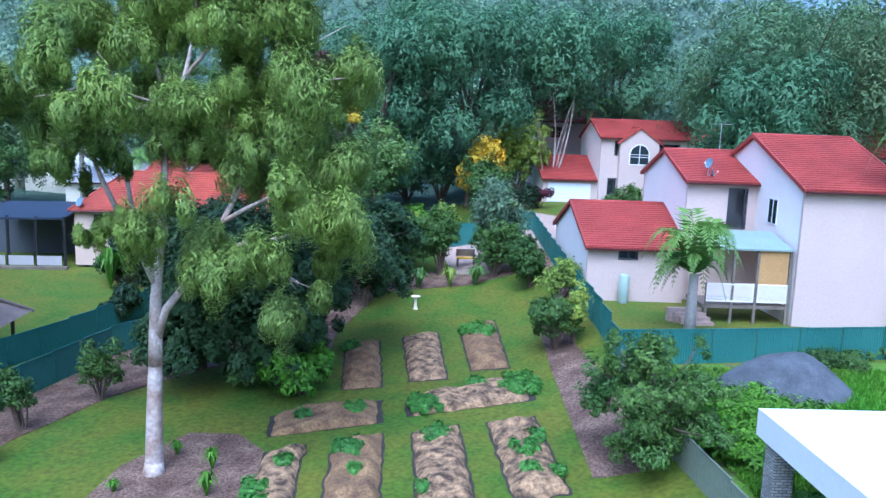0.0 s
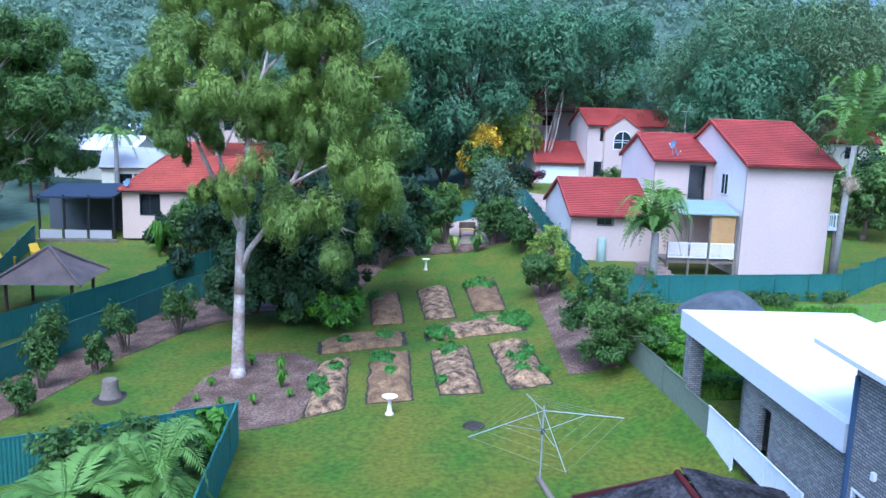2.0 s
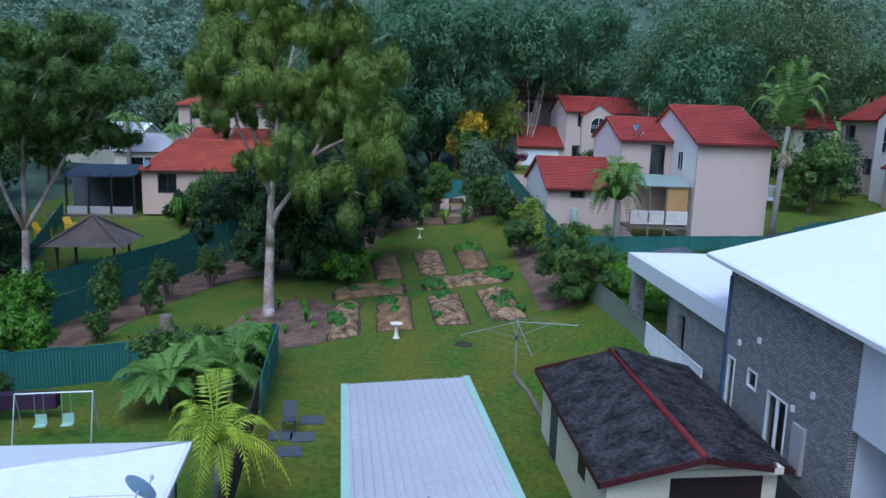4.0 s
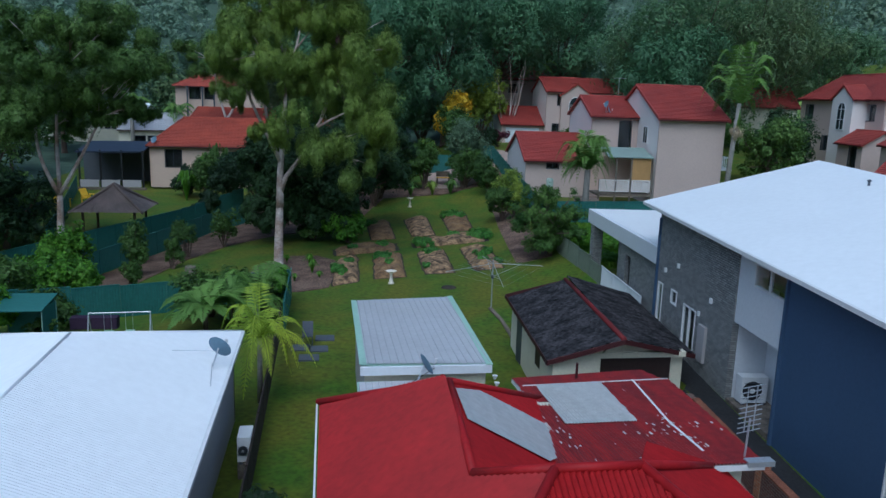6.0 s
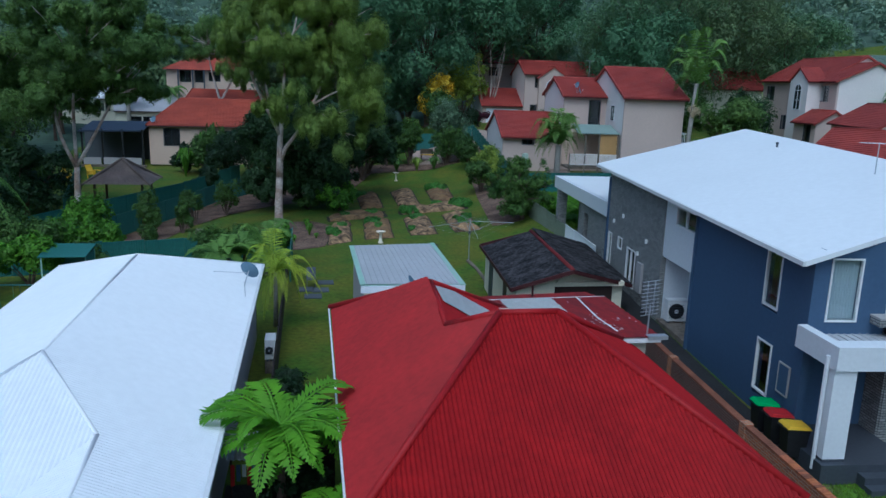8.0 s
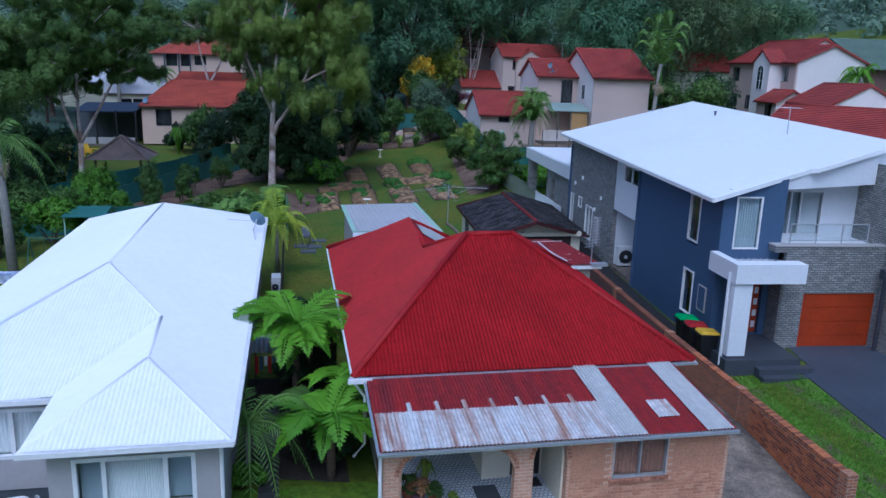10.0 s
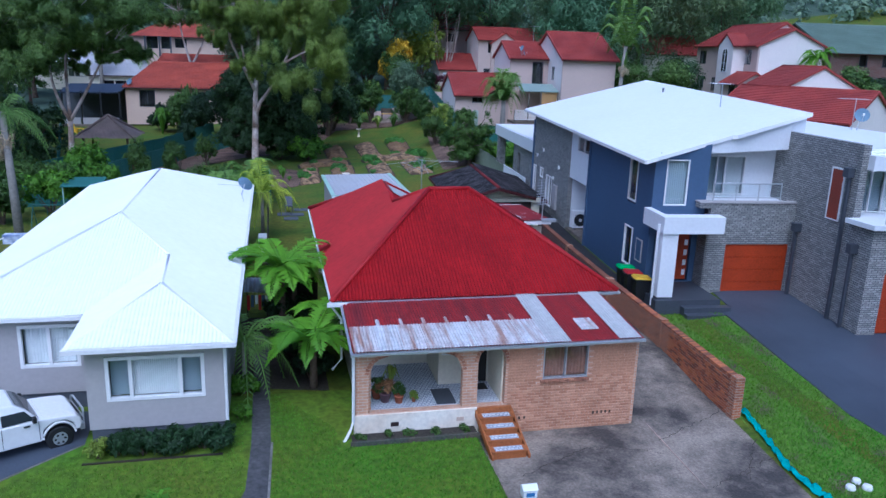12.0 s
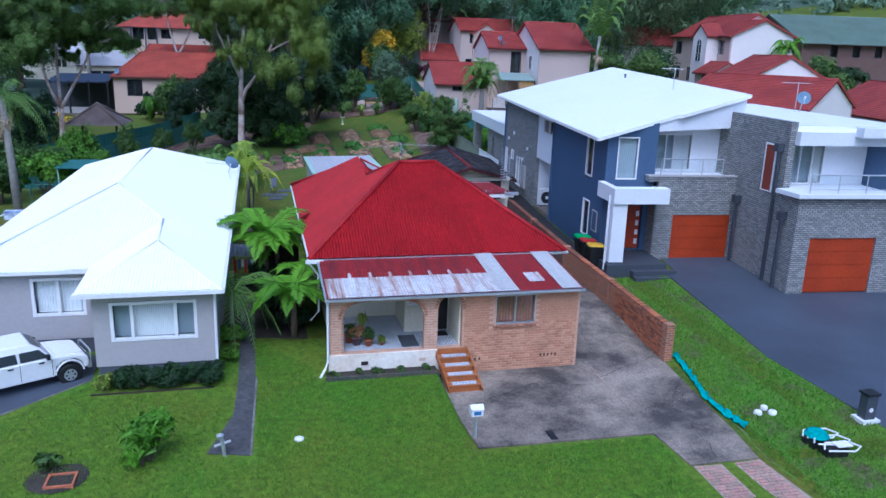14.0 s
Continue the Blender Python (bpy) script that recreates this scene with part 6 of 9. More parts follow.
def crown(x, y, z, r, n, seed, flat=0.7, rise=1.0, lo=0.28, hi=0.5):
    """Blobs scattered through an uneven crown of about radius r."""
    rng = random.Random(seed)
    out = []
    for i in range(n):
        a, q = rng.uniform(0, 6.283), r * math.sqrt(rng.random()) * 0.85
        k = rng.uniform(lo, hi) * r
        out.append((x + q * math.cos(a), y + q * math.sin(a), z + rng.uniform(-0.6, 0.7) * r * rise * (1 - 0.5 * q / r), k, k, k * flat))
    return out


GUM_MASSES = [
    (-2.5, 49.6, 8.4, 1.9, 1.5, 1.4), (-4.0, 48.6, 8.8, 1.0, 1.0, 0.9), (-6.4, 47.8, 12.7, 1.3, 1.2, 1.2), (-4.9, 47.4, 13.4, 1.2, 1.1, 1.1), (-5.6, 48.0, 11.6, 0.9, 0.9, 0.8), (-1.1, 50.2, 7.7, 0.9, 0.9, 1.0), (-4.8, 50.6, 13.8, 1.6, 1.5, 1.5), (-5.3, 50.2, 12.4, 1.0, 1.0, 1.1), (-3.5, 51.4, 12.6, 1.3, 1.3, 1.5),
    (-1.5, 50.4, 12.7, 1.7, 1.5, 1.5), (-0.6, 51.2, 11.5, 1.2, 1.2, 1.2), (2.9, 51.0, 11.0, 1.4, 1.4, 1.5), (2.4, 50.2, 9.0, 1.7, 1.5, 1.5), (0.9, 51.8, 11.3, 1.4, 1.4, 1.2), (3.3, 51.2, 8.6, 1.0, 1.0, 1.3),
    (2.0, 50.2, 6.4, 1.1, 1.1, 1.0), (0.9, 51.0, 7.3, 0.8, 0.8, 0.8), (2.3, 51.2, 15.5, 1.9, 1.5, 1.8), (0.9, 52.0, 14.3, 1.4, 1.4, 1.4), (3.0, 50.6, 13.9, 1.1, 1.1, 1.3), (0.3, 51.6, 16.4, 1.4, 1.4, 1.2),
    (-4.7, 52.0, 16.2, 1.8, 1.5, 1.2), (-1.9, 52.4, 16.9, 1.6, 1.5, 0.8), (-6.6, 51.2, 11.2, 0.9, 0.9, 0.8), (-7.2, 51.6, 13.6, 1.0, 1.0, 0.9), (-6.2, 52.0, 15.2, 1.1, 1.1, 0.9),
    (-5.9, 52.0, 18.4, 1.6, 1.5, 0.9), (-2.6, 51.6, 18.8, 1.7, 1.6, 1.0), (1.0, 51.6, 18.6, 1.7, 1.6, 1.0)]
GUM_STEMS = [
    ([(-3.36, 50.6, 3.4), (-3.34, 50.6, 4.7), (-3.3, 50.6, 6.0), (-3.2, 50.7, 7.2), (-3.05, 50.8, 9.2), (-2.93, 50.8, 11.0), (-2.9, 51.0, 14.2)], 0.275, 0.09),
    ([(-3.3, 50.6, 4.4), (-2.9, 50.4, 5.6), (-1.86, 50.3, 7.0), (-0.6, 50.6, 9.4), (0.6, 51.2, 12.0), (1.4, 51.2, 14.6)], 0.18, 0.05),
    ([(-3.3, 50.6, 6.6), (-3.9, 50.6, 7.9), (-4.47, 50.6, 9.0), (-5.1, 50.6, 10.4), (-5.5, 50.6, 11.5), (-6.2, 51.2, 13.4)], 0.16, 0.05),
    ([(-3.7, 50.6, 7.6), (-4.2, 50.9, 9.6), (-4.5, 51.0, 11.6), (-4.7, 51.4, 14.2)], 0.12, 0.05),
    ([(-2.9, 51.0, 13.4), (-3.4, 51.1, 15.0), (-3.87, 51.2, 16.7), (-4.2, 51.6, 18.2)], 0.09, 0.03),
    ([(-2.9, 51.0, 12.6), (-2.2, 51.0, 14.3), (-1.74, 51.0, 16.2), (-2.0, 51.4, 18.2)], 0.1, 0.03),
    ([(-2.2, 51.0, 14.2), (-1.4, 51.1, 15.2), (-0.85, 51.3, 16.2), (0.4, 51.5, 18.0)], 0.08, 0.03),
    ([(-0.9, 50.5, 8.9), (0.1, 50.7, 9.5), (1.08, 50.8, 10.0), (2.4, 51.0, 10.8)], 0.1, 0.03),
    ([(-1.5, 50.4, 7.6), (0.0, 50.4, 8.2), (1.26, 50.4, 8.4), (2.3, 50.3, 8.8)], 0.1, 0.03),
    ([(0.0, 50.4, 8.2), (1.0, 50.3, 7.6), (1.9, 50.2, 6.5)], 0.06, 0.02),
    ([(-0.7, 50.6, 9.2), (-0.3, 50.6, 10.4), (0.1, 50.9, 11.2)], 0.07, 0.03)]


def loosen(masses, per, shrink, seed):
    """Breaks each mass of a crown into smaller, scattered ones."""
    rng, out = random.Random(seed), []
    for x, y, z, rx, ry, rz in masses:
        for _ in range(per):
            k = rng.uniform(0.7, 1.3) * shrink
            out.append((x + rng.uniform(-1, 1) * rx * 0.95, y + rng.uniform(-1, 1) * ry, z + rng.uniform(-1, 1) * rz * 1.15, rx * k, ry * k, rz * k))
    return out


tree("gum_tree", "tall pale-trunked gum tree with drooping olive leaves", (-3.5, 50.6), 20, loosen(GUM_MASSES, 5, 0.5, 71),
     420000, 0.26, GUM, BARK, 0.36, 11, 1.5, 7, 0.27, (0.18, 0.0), 0.2, 0.5, arms=GUM_MASSES, stems=GUM_STEMS)
BROAD_MASSES = crown(-18.2, 57.5, 13.0, 6.4, 22, 5, 0.6, 0.9, 0.2, 0.34) + crown(-15.4, 57.0, 9.6, 3.0, 7, 25, 0.6, 0.6, 0.3, 0.45) + crown(-22.0, 57.0, 9.2, 3.6, 7, 27, 0.6, 0.5, 0.3, 0.45)
tree("gum_tree", "pale-trunked gum with a broad dull green crown", (-20.2, 57.5), 17, loosen(BROAD_MASSES, 3, 0.55, 72), 150000, 0.34, GUM2, BARK, 0.32, 12, 0.7, 9, 0.27, (0.2, 0), 0.24, 0.5, arms=BROAD_MASSES[::2], mains=[(-21.0, 57.5, 10.5), (-19.6, 58.0, 13.0), (-16.4, 57.0, 9.4)])
THIN_MASSES = crown(-30, 63, 11.5, 7.6, 24, 6, 0.55, 0.8, 0.18, 0.3)
tree("gum_tree", "pale-limbed gum with several trunks and thin foliage", (-30, 63), 17, loosen(THIN_MASSES, 3, 0.55, 73), 80000, 0.32, GUM2, BARK, 0.3, 13, 0.4, 10, 0.25, (-0.6, 0), 0.25, 0.5, arms=THIN_MASSES[::2], mains=[(-33, 63, 10), (-30, 63, 11), (-27.5, 63, 9.5)])
tree("gum_tree", "pale-limbed gum leaning over the far yard", (-15.0, 104), 19, crown(-13.0, 104, 15.5, 6.5, 26, 26, 0.5, 0.7, 0.15, 0.28), 45000, 0.42, GUM2, BARK, 0.35, 33, 0.4, 10, 0.4, (1.5, 0), 0.25, 0.5, mains=[(-15.0, 104, 15), (-11.0, 104, 14)])
tree("shade_tree", "dense dark evergreen behind the gum", (1.0, 62), 9, crown(0.4, 62, 5.4, 5.2, 16, 7, 0.9, 0.9) + crown(4.2, 66, 5.2, 3.8, 10, 8, 1.0, 1.0) + crown(-0.6, 61.0, 1.5, 3.8, 12, 17, 0.7, 0.5), 70000, 0.30, SHADE_LEAF, BROWN_BARK, 0.3, 14, 0, 18, 0.3, (0, 0), 0.5)
tree("shade_tree", "dense dark evergreen behind the gum", (-4.4, 64), 9, crown(-3.8, 63.5, 4.8, 3.8, 16, 9, 0.9, 1.1) + crown(-4.2, 61.6, 1.4, 3.2, 12, 19, 0.7, 0.5), 50000, 0.30, SHADE_LEAF, BROWN_BARK, 0.3, 15, 0, 18, 0.3, (0, 0), 0.5)
tree("lilly_pilly", "rounded green tree with bronze tips beside the lawn", (15.4, 47.6), 5, loosen(crown(15.6, 47.7, 3.1, 2.55, 18, 10, 0.95, 1.0), 2, 0.7, 74) + crown(15.5, 47.5, 1.5, 2.0, 9, 18, 0.6, 0.5), 34000, 0.17, LILLY, BROWN_BARK, 0.16, 16, 0, 12, 0.3, (0, 0), 0.5)
for i, (x, y, h, r) in enumerate([(-25, 47, 7, 4), (-29, 54, 9, 5), (-34, 66, 10, 5), (-38, 52, 11, 6), (-27, 40, 7, 4), (-33, 78, 12, 6), (-40, 90, 13, 6), (-2, 99, 13, 5), (4, 98, 14, 5), (-25, 60, 6, 3.5), (-40, 118, 14, 5), (-27, 66, 6, 3.5), (-41, 104, 12, 6), (44, 82, 8, 4), (50, 78, 8, 4), (56, 84, 9, 5), (67, 65, 10, 3.4), (74, 70, 9, 3.5), (80, 74, 8, 3)]):
    z = ground_z(x, y)
    tree("garden_tree", "leafy dark green garden tree", (x, y), h, crown(x, y, z + h * 0.55, r, 12, 80 + i, 0.9, 1.0) + crown(x, y, z + h * 0.2, r * 0.7, 4, 95 + i, 0.6, 0.3), 8500, 0.41, (SHADE_LEAF, MID_LEAF, GUM2)[i % 3], BROWN_BARK, 0.25, 110 + i, 0.1, 16, 0.3, (0, 0), 0.45, group="garden trees")

# belt of big trees behind the townhouses
belt = [(6, 108, 25, 8), (17, 110, 28, 8), (27, 118, 29, 9), (38, 122, 28, 8), (50, 104, 28, 11), (62, 110, 30, 12), (45, 96, 20, 7), (76, 118, 26, 10), (0, 122, 24, 8), (-5, 116, 17, 6), (90, 128, 22, 8), (-42, 128, 18, 7), (-48, 100, 18, 8), (-44, 80, 17, 7), (12, 132, 32, 9)]
for i, (x, y, h, r) in enumerate(belt):
    z = ground_z(x, y)
    tree("forest_tree", "large dark green forest tree", (x, y), h, crown(x, y, z + h * 0.62, r, 18, 40 + i, 0.9, 1.0) + crown(x, y, z + h * 0.36, r * 0.9, 8, 340 + i, 0.9, 0.7), 23000, 0.6, SHEOAK if i in (0, 1, 2, 3, 6, 8, 14) else (FOREST, FOREST_OLIVE)[i % 2], BROWN_BARK, 0.45, 60 + i, 0.9, 16, 0.35, (0, 0), 0.34, 0.45, group="belt of forest trees", ruffle=0.1)
for i, (x, y, h, r) in enumerate([(-72, 210, 20, 10), (-52, 216, 21, 10), (-36, 226, 24, 10), (-20, 216, 26, 10), (-6, 205, 26, 10), (-62, 242, 24, 11), (-90, 232, 22, 11), (-98, 190, 20, 10), (-12, 178, 17, 8), (0, 172, 24, 8), (-58, 160, 15, 7), (-70, 178, 16, 8), (-44, 262, 26, 12), (-22, 258, 28, 12), (4, 250, 30, 12), (26, 240, 30, 12), (-78, 270, 26, 12), (-110, 262, 26, 13)]):
    z = ground_z(x, y)
    tree("forest_tree", "large green forest tree above the suburb", (x, y), h, crown(x, y, z + h * 0.6, r, 18, 240 + i, 0.8, 1.0, 0.2, 0.4), 9500, 1.1, (FOREST_OLIVE, FOREST, FOREST_BLUE)[i % 3], BROWN_BARK, 0.45, 260 + i, 0.6, 14, 0.35, (0, 0), 0.45, group="trees above the suburb", ruffle=0.1)
far_rng = random.Random(3)
near_blobs, far_blobs = [], []
for i in range(5200):
    a, rr = far_rng.uniform(-0.75, 0.95), 285 + 615 * far_rng.random() ** 1.3
    x, y = rr * math.sin(a), rr * math.cos(a)
    k = 2.8 + 5.2 * far_rng.random() ** 2
    if not (x > 95 and y < 300):
        far_blobs.append((x, y, ground_z(x, y) + k * far_rng.uniform(0.3, 1.0), k, k, k * far_rng.uniform(0.8, 1.5)))
for i in range(420):
    a, rr = far_rng.uniform(-0.7, 0.7), far_rng.uniform(135, 310)
    x, y = rr * math.sin(a), rr * math.cos(a)
    k = far_rng.uniform(4, 7)
    if y > 128 and not (-45 < x < -10 and y < 180) and x < 0.5 * y + 12:
        near_blobs.append((x, y, ground_z(x, y) + k * 1.3, k, k, k))
# the hill's haze sits in these three leaf colours
for k, mat in enumerate((HAZED_FOREST, HAZED_DARK, HAZED_OLIVE)):
    solo("far_woods", leaf_cloud("far_woods", far_blobs[k::3], 85000, 2.5, mat, 77 + k, 0.7, 5, 0.6, 0.6, ruffle=0.12), mat, "wooded hillside behind the suburb, haze put into its leaf colours", "woods", "stuff")
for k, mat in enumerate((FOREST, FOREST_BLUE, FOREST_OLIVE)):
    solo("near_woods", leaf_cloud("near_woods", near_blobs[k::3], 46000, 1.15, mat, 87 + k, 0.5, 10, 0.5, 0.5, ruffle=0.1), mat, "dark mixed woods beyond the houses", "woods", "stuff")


# ---- fronds, palms and ferns ----
def frond(rng, base, az, length, rise, fall, leaf_len, width, pairs, hang=0.2, simple=True):
    """One arching frond: leaflets joined along a bent rib. Returns its points and faces, and the rib."""
    base = np.array(base, float)
    d = np.array([math.cos(az), math.sin(az), 0.0])
    side = np.array([-math.sin(az), math.cos(az), 0.0])
    pts = []
    for i in range(pairs + 1):
        t = i / pairs
        pts.append(base + d * length * (t - 0.12 * t * t) + np.array([0, 0, rise * math.sin(t * 1.9) - fall * t * t]))
    v, f = [], []
    for p in pts:
        v += [tuple(p - side * 0.012), tuple(p + side * 0.012)]
    for i in range(1, pairs + 1):
        t = i / pairs
        fwd = pts[i] - pts[i - 1]
        fwd /= np.linalg.norm(fwd) + 1e-9
        f.append((2 * i - 2, 2 * i - 1, 2 * i + 1, 2 * i))
        ln = leaf_len * math.sin(math.pi * min(1.0, 0.18 + 0.80 * t)) * rng.uniform(0.85, 1.1)
        for s in (-1, 1):
            ax = side * s * 0.85 + fwd * 0.5 + np.array([0, 0, -hang + rng.uniform(-0.12, 0.12)])
            ax /= np.linalg.norm(ax)
            a, o = pts[i], len(v)
            v += [tuple(a + ax * ln * 0.4 - fwd * width * 0.5), tuple(a + ax * ln), tuple(a + ax * ln * 0.4 + fwd * width * 0.5)]
            f.append((2 * i + (s > 0), o, o + 1, o + 2))
    return v, f, pts


def crown_of_fronds(name, parent, base, n, length, rise, fall, leaf_len, width, pairs, leaf, seed, hang=0.2, spread=(0.0, 6.283)):
    rng = random.Random(seed)
    for k in range(n):
        az = spread[0] + (spread[1] - spread[0]) * (k + rng.uniform(-0.3, 0.3)) / n
        u = rng.uniform(0.7, 1.15)
        v, faces, pts = frond(rng, base, az, length * u, rise * rng.uniform(0.3, 1.7), fall * rng.uniform(0.7, 1.5), leaf_len * u, width, pairs, hang)
        f = part(name, Shape().add(v, faces), leaf, parent)
        part("midrib", Shape().tube([tuple(p) for p in pts[:: max(1, pairs // 6)]], [0.03 * (1 - i / 8) + 0.006 for i in range(len(pts[:: max(1, pairs // 6)]))], 5), leaf, f)


def palm(label, base, crown_z, n, length, leaf, seed, r=0.14, rise=1.0, fall=1.2, leaf_len=0.6, lean=(0, 0), shaft=0.0, width=0.06, pairs=26, category="palm tree", hang=0.35):
    at = thing("palm_tree", label, category)
    x, y = base
    z = ground_z(x, y)
    tip = (x + lean[0], y + lean[1], crown_z)
    s = Shape().tube([(x, y, z - 0.1), (x + lean[0] * 0.4, y + lean[1] * 0.4, z + (crown_z - z) * 0.5), tip], [r * 1.25, r, r * 0.85], 10)
    part("trunk", s, PALM_TRUNK, at, smooth=True)
    if shaft:
        part("crown_shaft", Shape().tube([(tip[0], tip[1], crown_z - shaft), tip], [r * 1.2, r * 0.7], 10), PALM_LEAF, at, smooth=True)
        part("flower_skirt", leaf_cloud("flower_skirt", [(tip[0], tip[1], crown_z - shaft - 0.5, 0.5, 0.5, 0.7)], 900, 0.4, STRAW, seed, 0.9, 12, thin=0.12), STRAW, at, "pale drooping flower stalks")
    crown_of_fronds("frond", at, tip, n, length, rise, fall, leaf_len, width, pairs, leaf, seed, hang)
    return at


def fern(label, base, crown_z, n, length, seed, leaf=None, lean=(0, 0)):
    at = thing("tree_fern", label, "tree fern")
    x, y = base
    z = ground_z(x, y)
    tip = (x + lean[0], y + lean[1], crown_z)
    part("trunk", Shape().tube([(x, y, z - 0.1), tip], [0.13, 0.09], 9), BROWN_BARK, at, smooth=True)
    crown_of_fronds("frond", at, tip, n, length, length * 0.3, length * 0.34, length * 0.26, length * 0.068, 22, leaf or FERN, seed, 0.1)
    return at


PALM_TRUNK = material("grey_palm_trunk", (0.30, 0.28, 0.25), 0.9, 0.2, 2.0, 8.0, 0.4)
STRAW = leaf_material("straw_flower", (0.62, 0.52, 0.36), (0.5, 0.4, 0.26))
fern("bright green tree fern between the two houses", (-1.75, 7.9), 2.75, 22, 2.2, 21)
fern("bright green tree fern between the two houses", (-1.3, 8.8), 2.1, 12, 1.9, 35)
fern("bright green tree fern beside the porch", (-0.9, 3.3), 1.75, 17, 2.1, 22)
fern("dark green tree fern in the shade", (-1.2, 5.0), 1.2, 11, 1.9, 36, MID_LEAF)
fern("small green tree fern against the cottage", (-0.55, 5.6), 1.9, 7, 1.6, 37)
fern("broad green tree fern in the neighbour's yard", (-6.0, 34.2), 0.9, 26, 2.5, 23, PALM_LEAF)
fern("broad green tree fern by the steel fence", (-4.9, 36.2), 1.0, 22, 2.3, 24, PALM_LEAF)
palm("small green feather palm beside the side path", (-2.95, 3.4), 1.7, 13, 1.9, PALM_LEAF, 25, 0.07, 1.0, 2.0, 0.5, pairs=24, width=0.045)
palm("golden cane palm behind the white roofed house", (-2.6, 24.8), 2.3, 20, 2.2, YELLOW_PALM, 26, 0.1, 1.6, 2.0, 0.5)
palm("green fan-leaved palm by the corner of the fence", (-3.6, 34.8), 1.0, 26, 2.1, PALM_LEAF, 27, 0.1, 1.5, 1.3, 0.6, width=0.08)
palm("bushy feather palm beside the townhouse deck", (22.2, 60.2), 5.5, 28, 2.9, PALM_LEAF, 28, 0.28, 3.0, 2.6, 0.9, width=0.15, hang=0.2)
palm("tall bangalow palm beside the pink townhouse", (35.4, 60.6), 11.6, 14, 3.7, PALM_LEAF, 29, 0.22, 4.0, 3.4, 1.0, (0.5, 0), 2.2, width=0.2, hang=0.5)
palm("tall bangalow palm in the neighbouring yard", (-15.2, 24.6), 6.6, 11, 3.2, PALM_LEAF, 30, 0.2, 1.5, 3.0, 0.9, (-0.4, 0.5), 1.3, hang=0.7)
palm("leafy yellow-green palm beside the unit block", (72.0, 76.0), 11.2, 18, 3.4, FERN, 38, 0.25, 1.6, 2.6, 0.9, width=0.16, hang=0.5)
palm("tall palm among the far townhouses", (33.5, 118), 16.8, 10, 3.4, PALM_LEAF, 31, 0.25, 1.0, 2.2, 0.9, width=0.14, hang=0.5)
palm("tall palm beyond the orange-roofed house", (-29, 118), 9.5, 12, 4.2, PALM_LEAF, 32, 0.3, 1.5, 3.2, 1.1, width=0.16, hang=0.6)
palm("tall palm beyond the orange-roofed house", (-24, 125), 8.0, 12, 4.0, PALM_LEAF, 33, 0.3, 1.5, 3.0, 1.1, width=0.16, hang=0.6)


# ---- shrubs ----
def shrub(label, x, y, r, h, leaf, seed, count=3000, size=0.16, name="shrub", droop=0.0, n=7, z=None, thin=0.5):
    """A many-stemmed bush of clumps down to the ground."""
    rng = random.Random(seed)
    g = ground_z(x, y) if z is None else z
    at = thing(name, label, "bush")
    blobs = []
    for i in range(n):
        a, q = rng.uniform(0, 6.283), r * math.sqrt(rng.random()) * 0.7
        k = r * rng.uniform(0.35, 0.55)
        blobs.append((x + q * math.cos(a), y + q * math.sin(a), g + h * rng.uniform(0.3, 0.75), k, k, h * 0.3))
    s = Shape()
    for b in blobs:
        limb(s, (x + rng.uniform(-0.1, 0.1), y + rng.uniform(-0.1, 0.1), g - 0.1), b[:3], 0.02 * h + 0.01, 0.01, 0.1, rng, 4)
    part("branchwork", s, BROWN_BARK, at)
    part("foliage", leaf_cloud("foliage", blobs, count, size, leaf, seed, droop, 16, thin=thin), leaf, at)
    return at


def tuft(label, x, y, r, h, leaf, seed, n=40, z=None):
    """Strappy leaves from one crown."""
    rng = random.Random(seed)
    g = ground_z(x, y) if z is None else z
    out = []
    for i in range(n):
        a, t = rng.uniform(0, 6.283), rng.uniform(0.2, 1.0)
        d = np.array([math.cos(a), math.sin(a), 0])
        sd = np.array([-d[1], d[0], 0]) * 0.03 * (1 + r)
        p0 = np.array([x, y, g])
        p1 = p0 + d * r * t * 0.5 + np.array([0, 0, h * rng.uniform(0.7, 1.1)])
        p2 = p0 + d * r * t * 1.1 + np.array([0, 0, h * (1.0 - 0.55 * t)])
        out.append([p0 - sd, p1 - sd, p1 + sd, p0 + sd])
        out.append([p1 - sd, p2, p2, p1 + sd])
    return solo("strappy_plant", quads("strappy_plant", np.array(out), leaf), leaf, label, "plant", group="strappy garden plants")


for i, (x, y, r, h) in enumerate([(-1.3, 50.6, 0.5, 0.9), (-1.1, 48.4, 0.55, 0.9), (-3.0, 52.2, 0.4, 0.6), (-4.6, 49.2, 0.35, 0.5), (-3.6, 46.2, 0.35, 0.5), (-2.2, 46.4, 0.35, 0.5), (-4.9, 47.2, 0.3, 0.4), (-0.6, 47.0, 0.3, 0.4)]):
    tuft("bright green strappy clump in the mulch", x, y, r, h, BRIGHT_LEAF, 100 + i)
for i, (x, y) in enumerate([(9.0, 79.5), (11.4, 79.5), (13.4, 79.3)]):
    tuft("spiky green clump along the back border", x, y, 1.2, 1.5, LIME_LEAF if i == 1 else PALM_LEAF, 120 + i, 60)
shrub("bright ferny green bush at the lawn's edge", 1.6, 58.6, 1.9, 2.4, BRIGHT_LEAF, 131, 6000, 0.3, droop=0.4, n=9)
shrub("bright green undergrowth below the dark trees", -1.2, 60.5, 1.4, 1.2, MID_LEAF, 132, 3000, 0.25)
shrub("dense dark green shrub in the border", 8.2, 83.5, 1.8, 5.5, MID_LEAF, 133, 5000, 0.3, n=10)
shrub("tall yellow-green shrub in the border", 8.0, 86.5, 1.9, 5.2, LIME_LEAF, 134, 4500, 0.3, n=10)
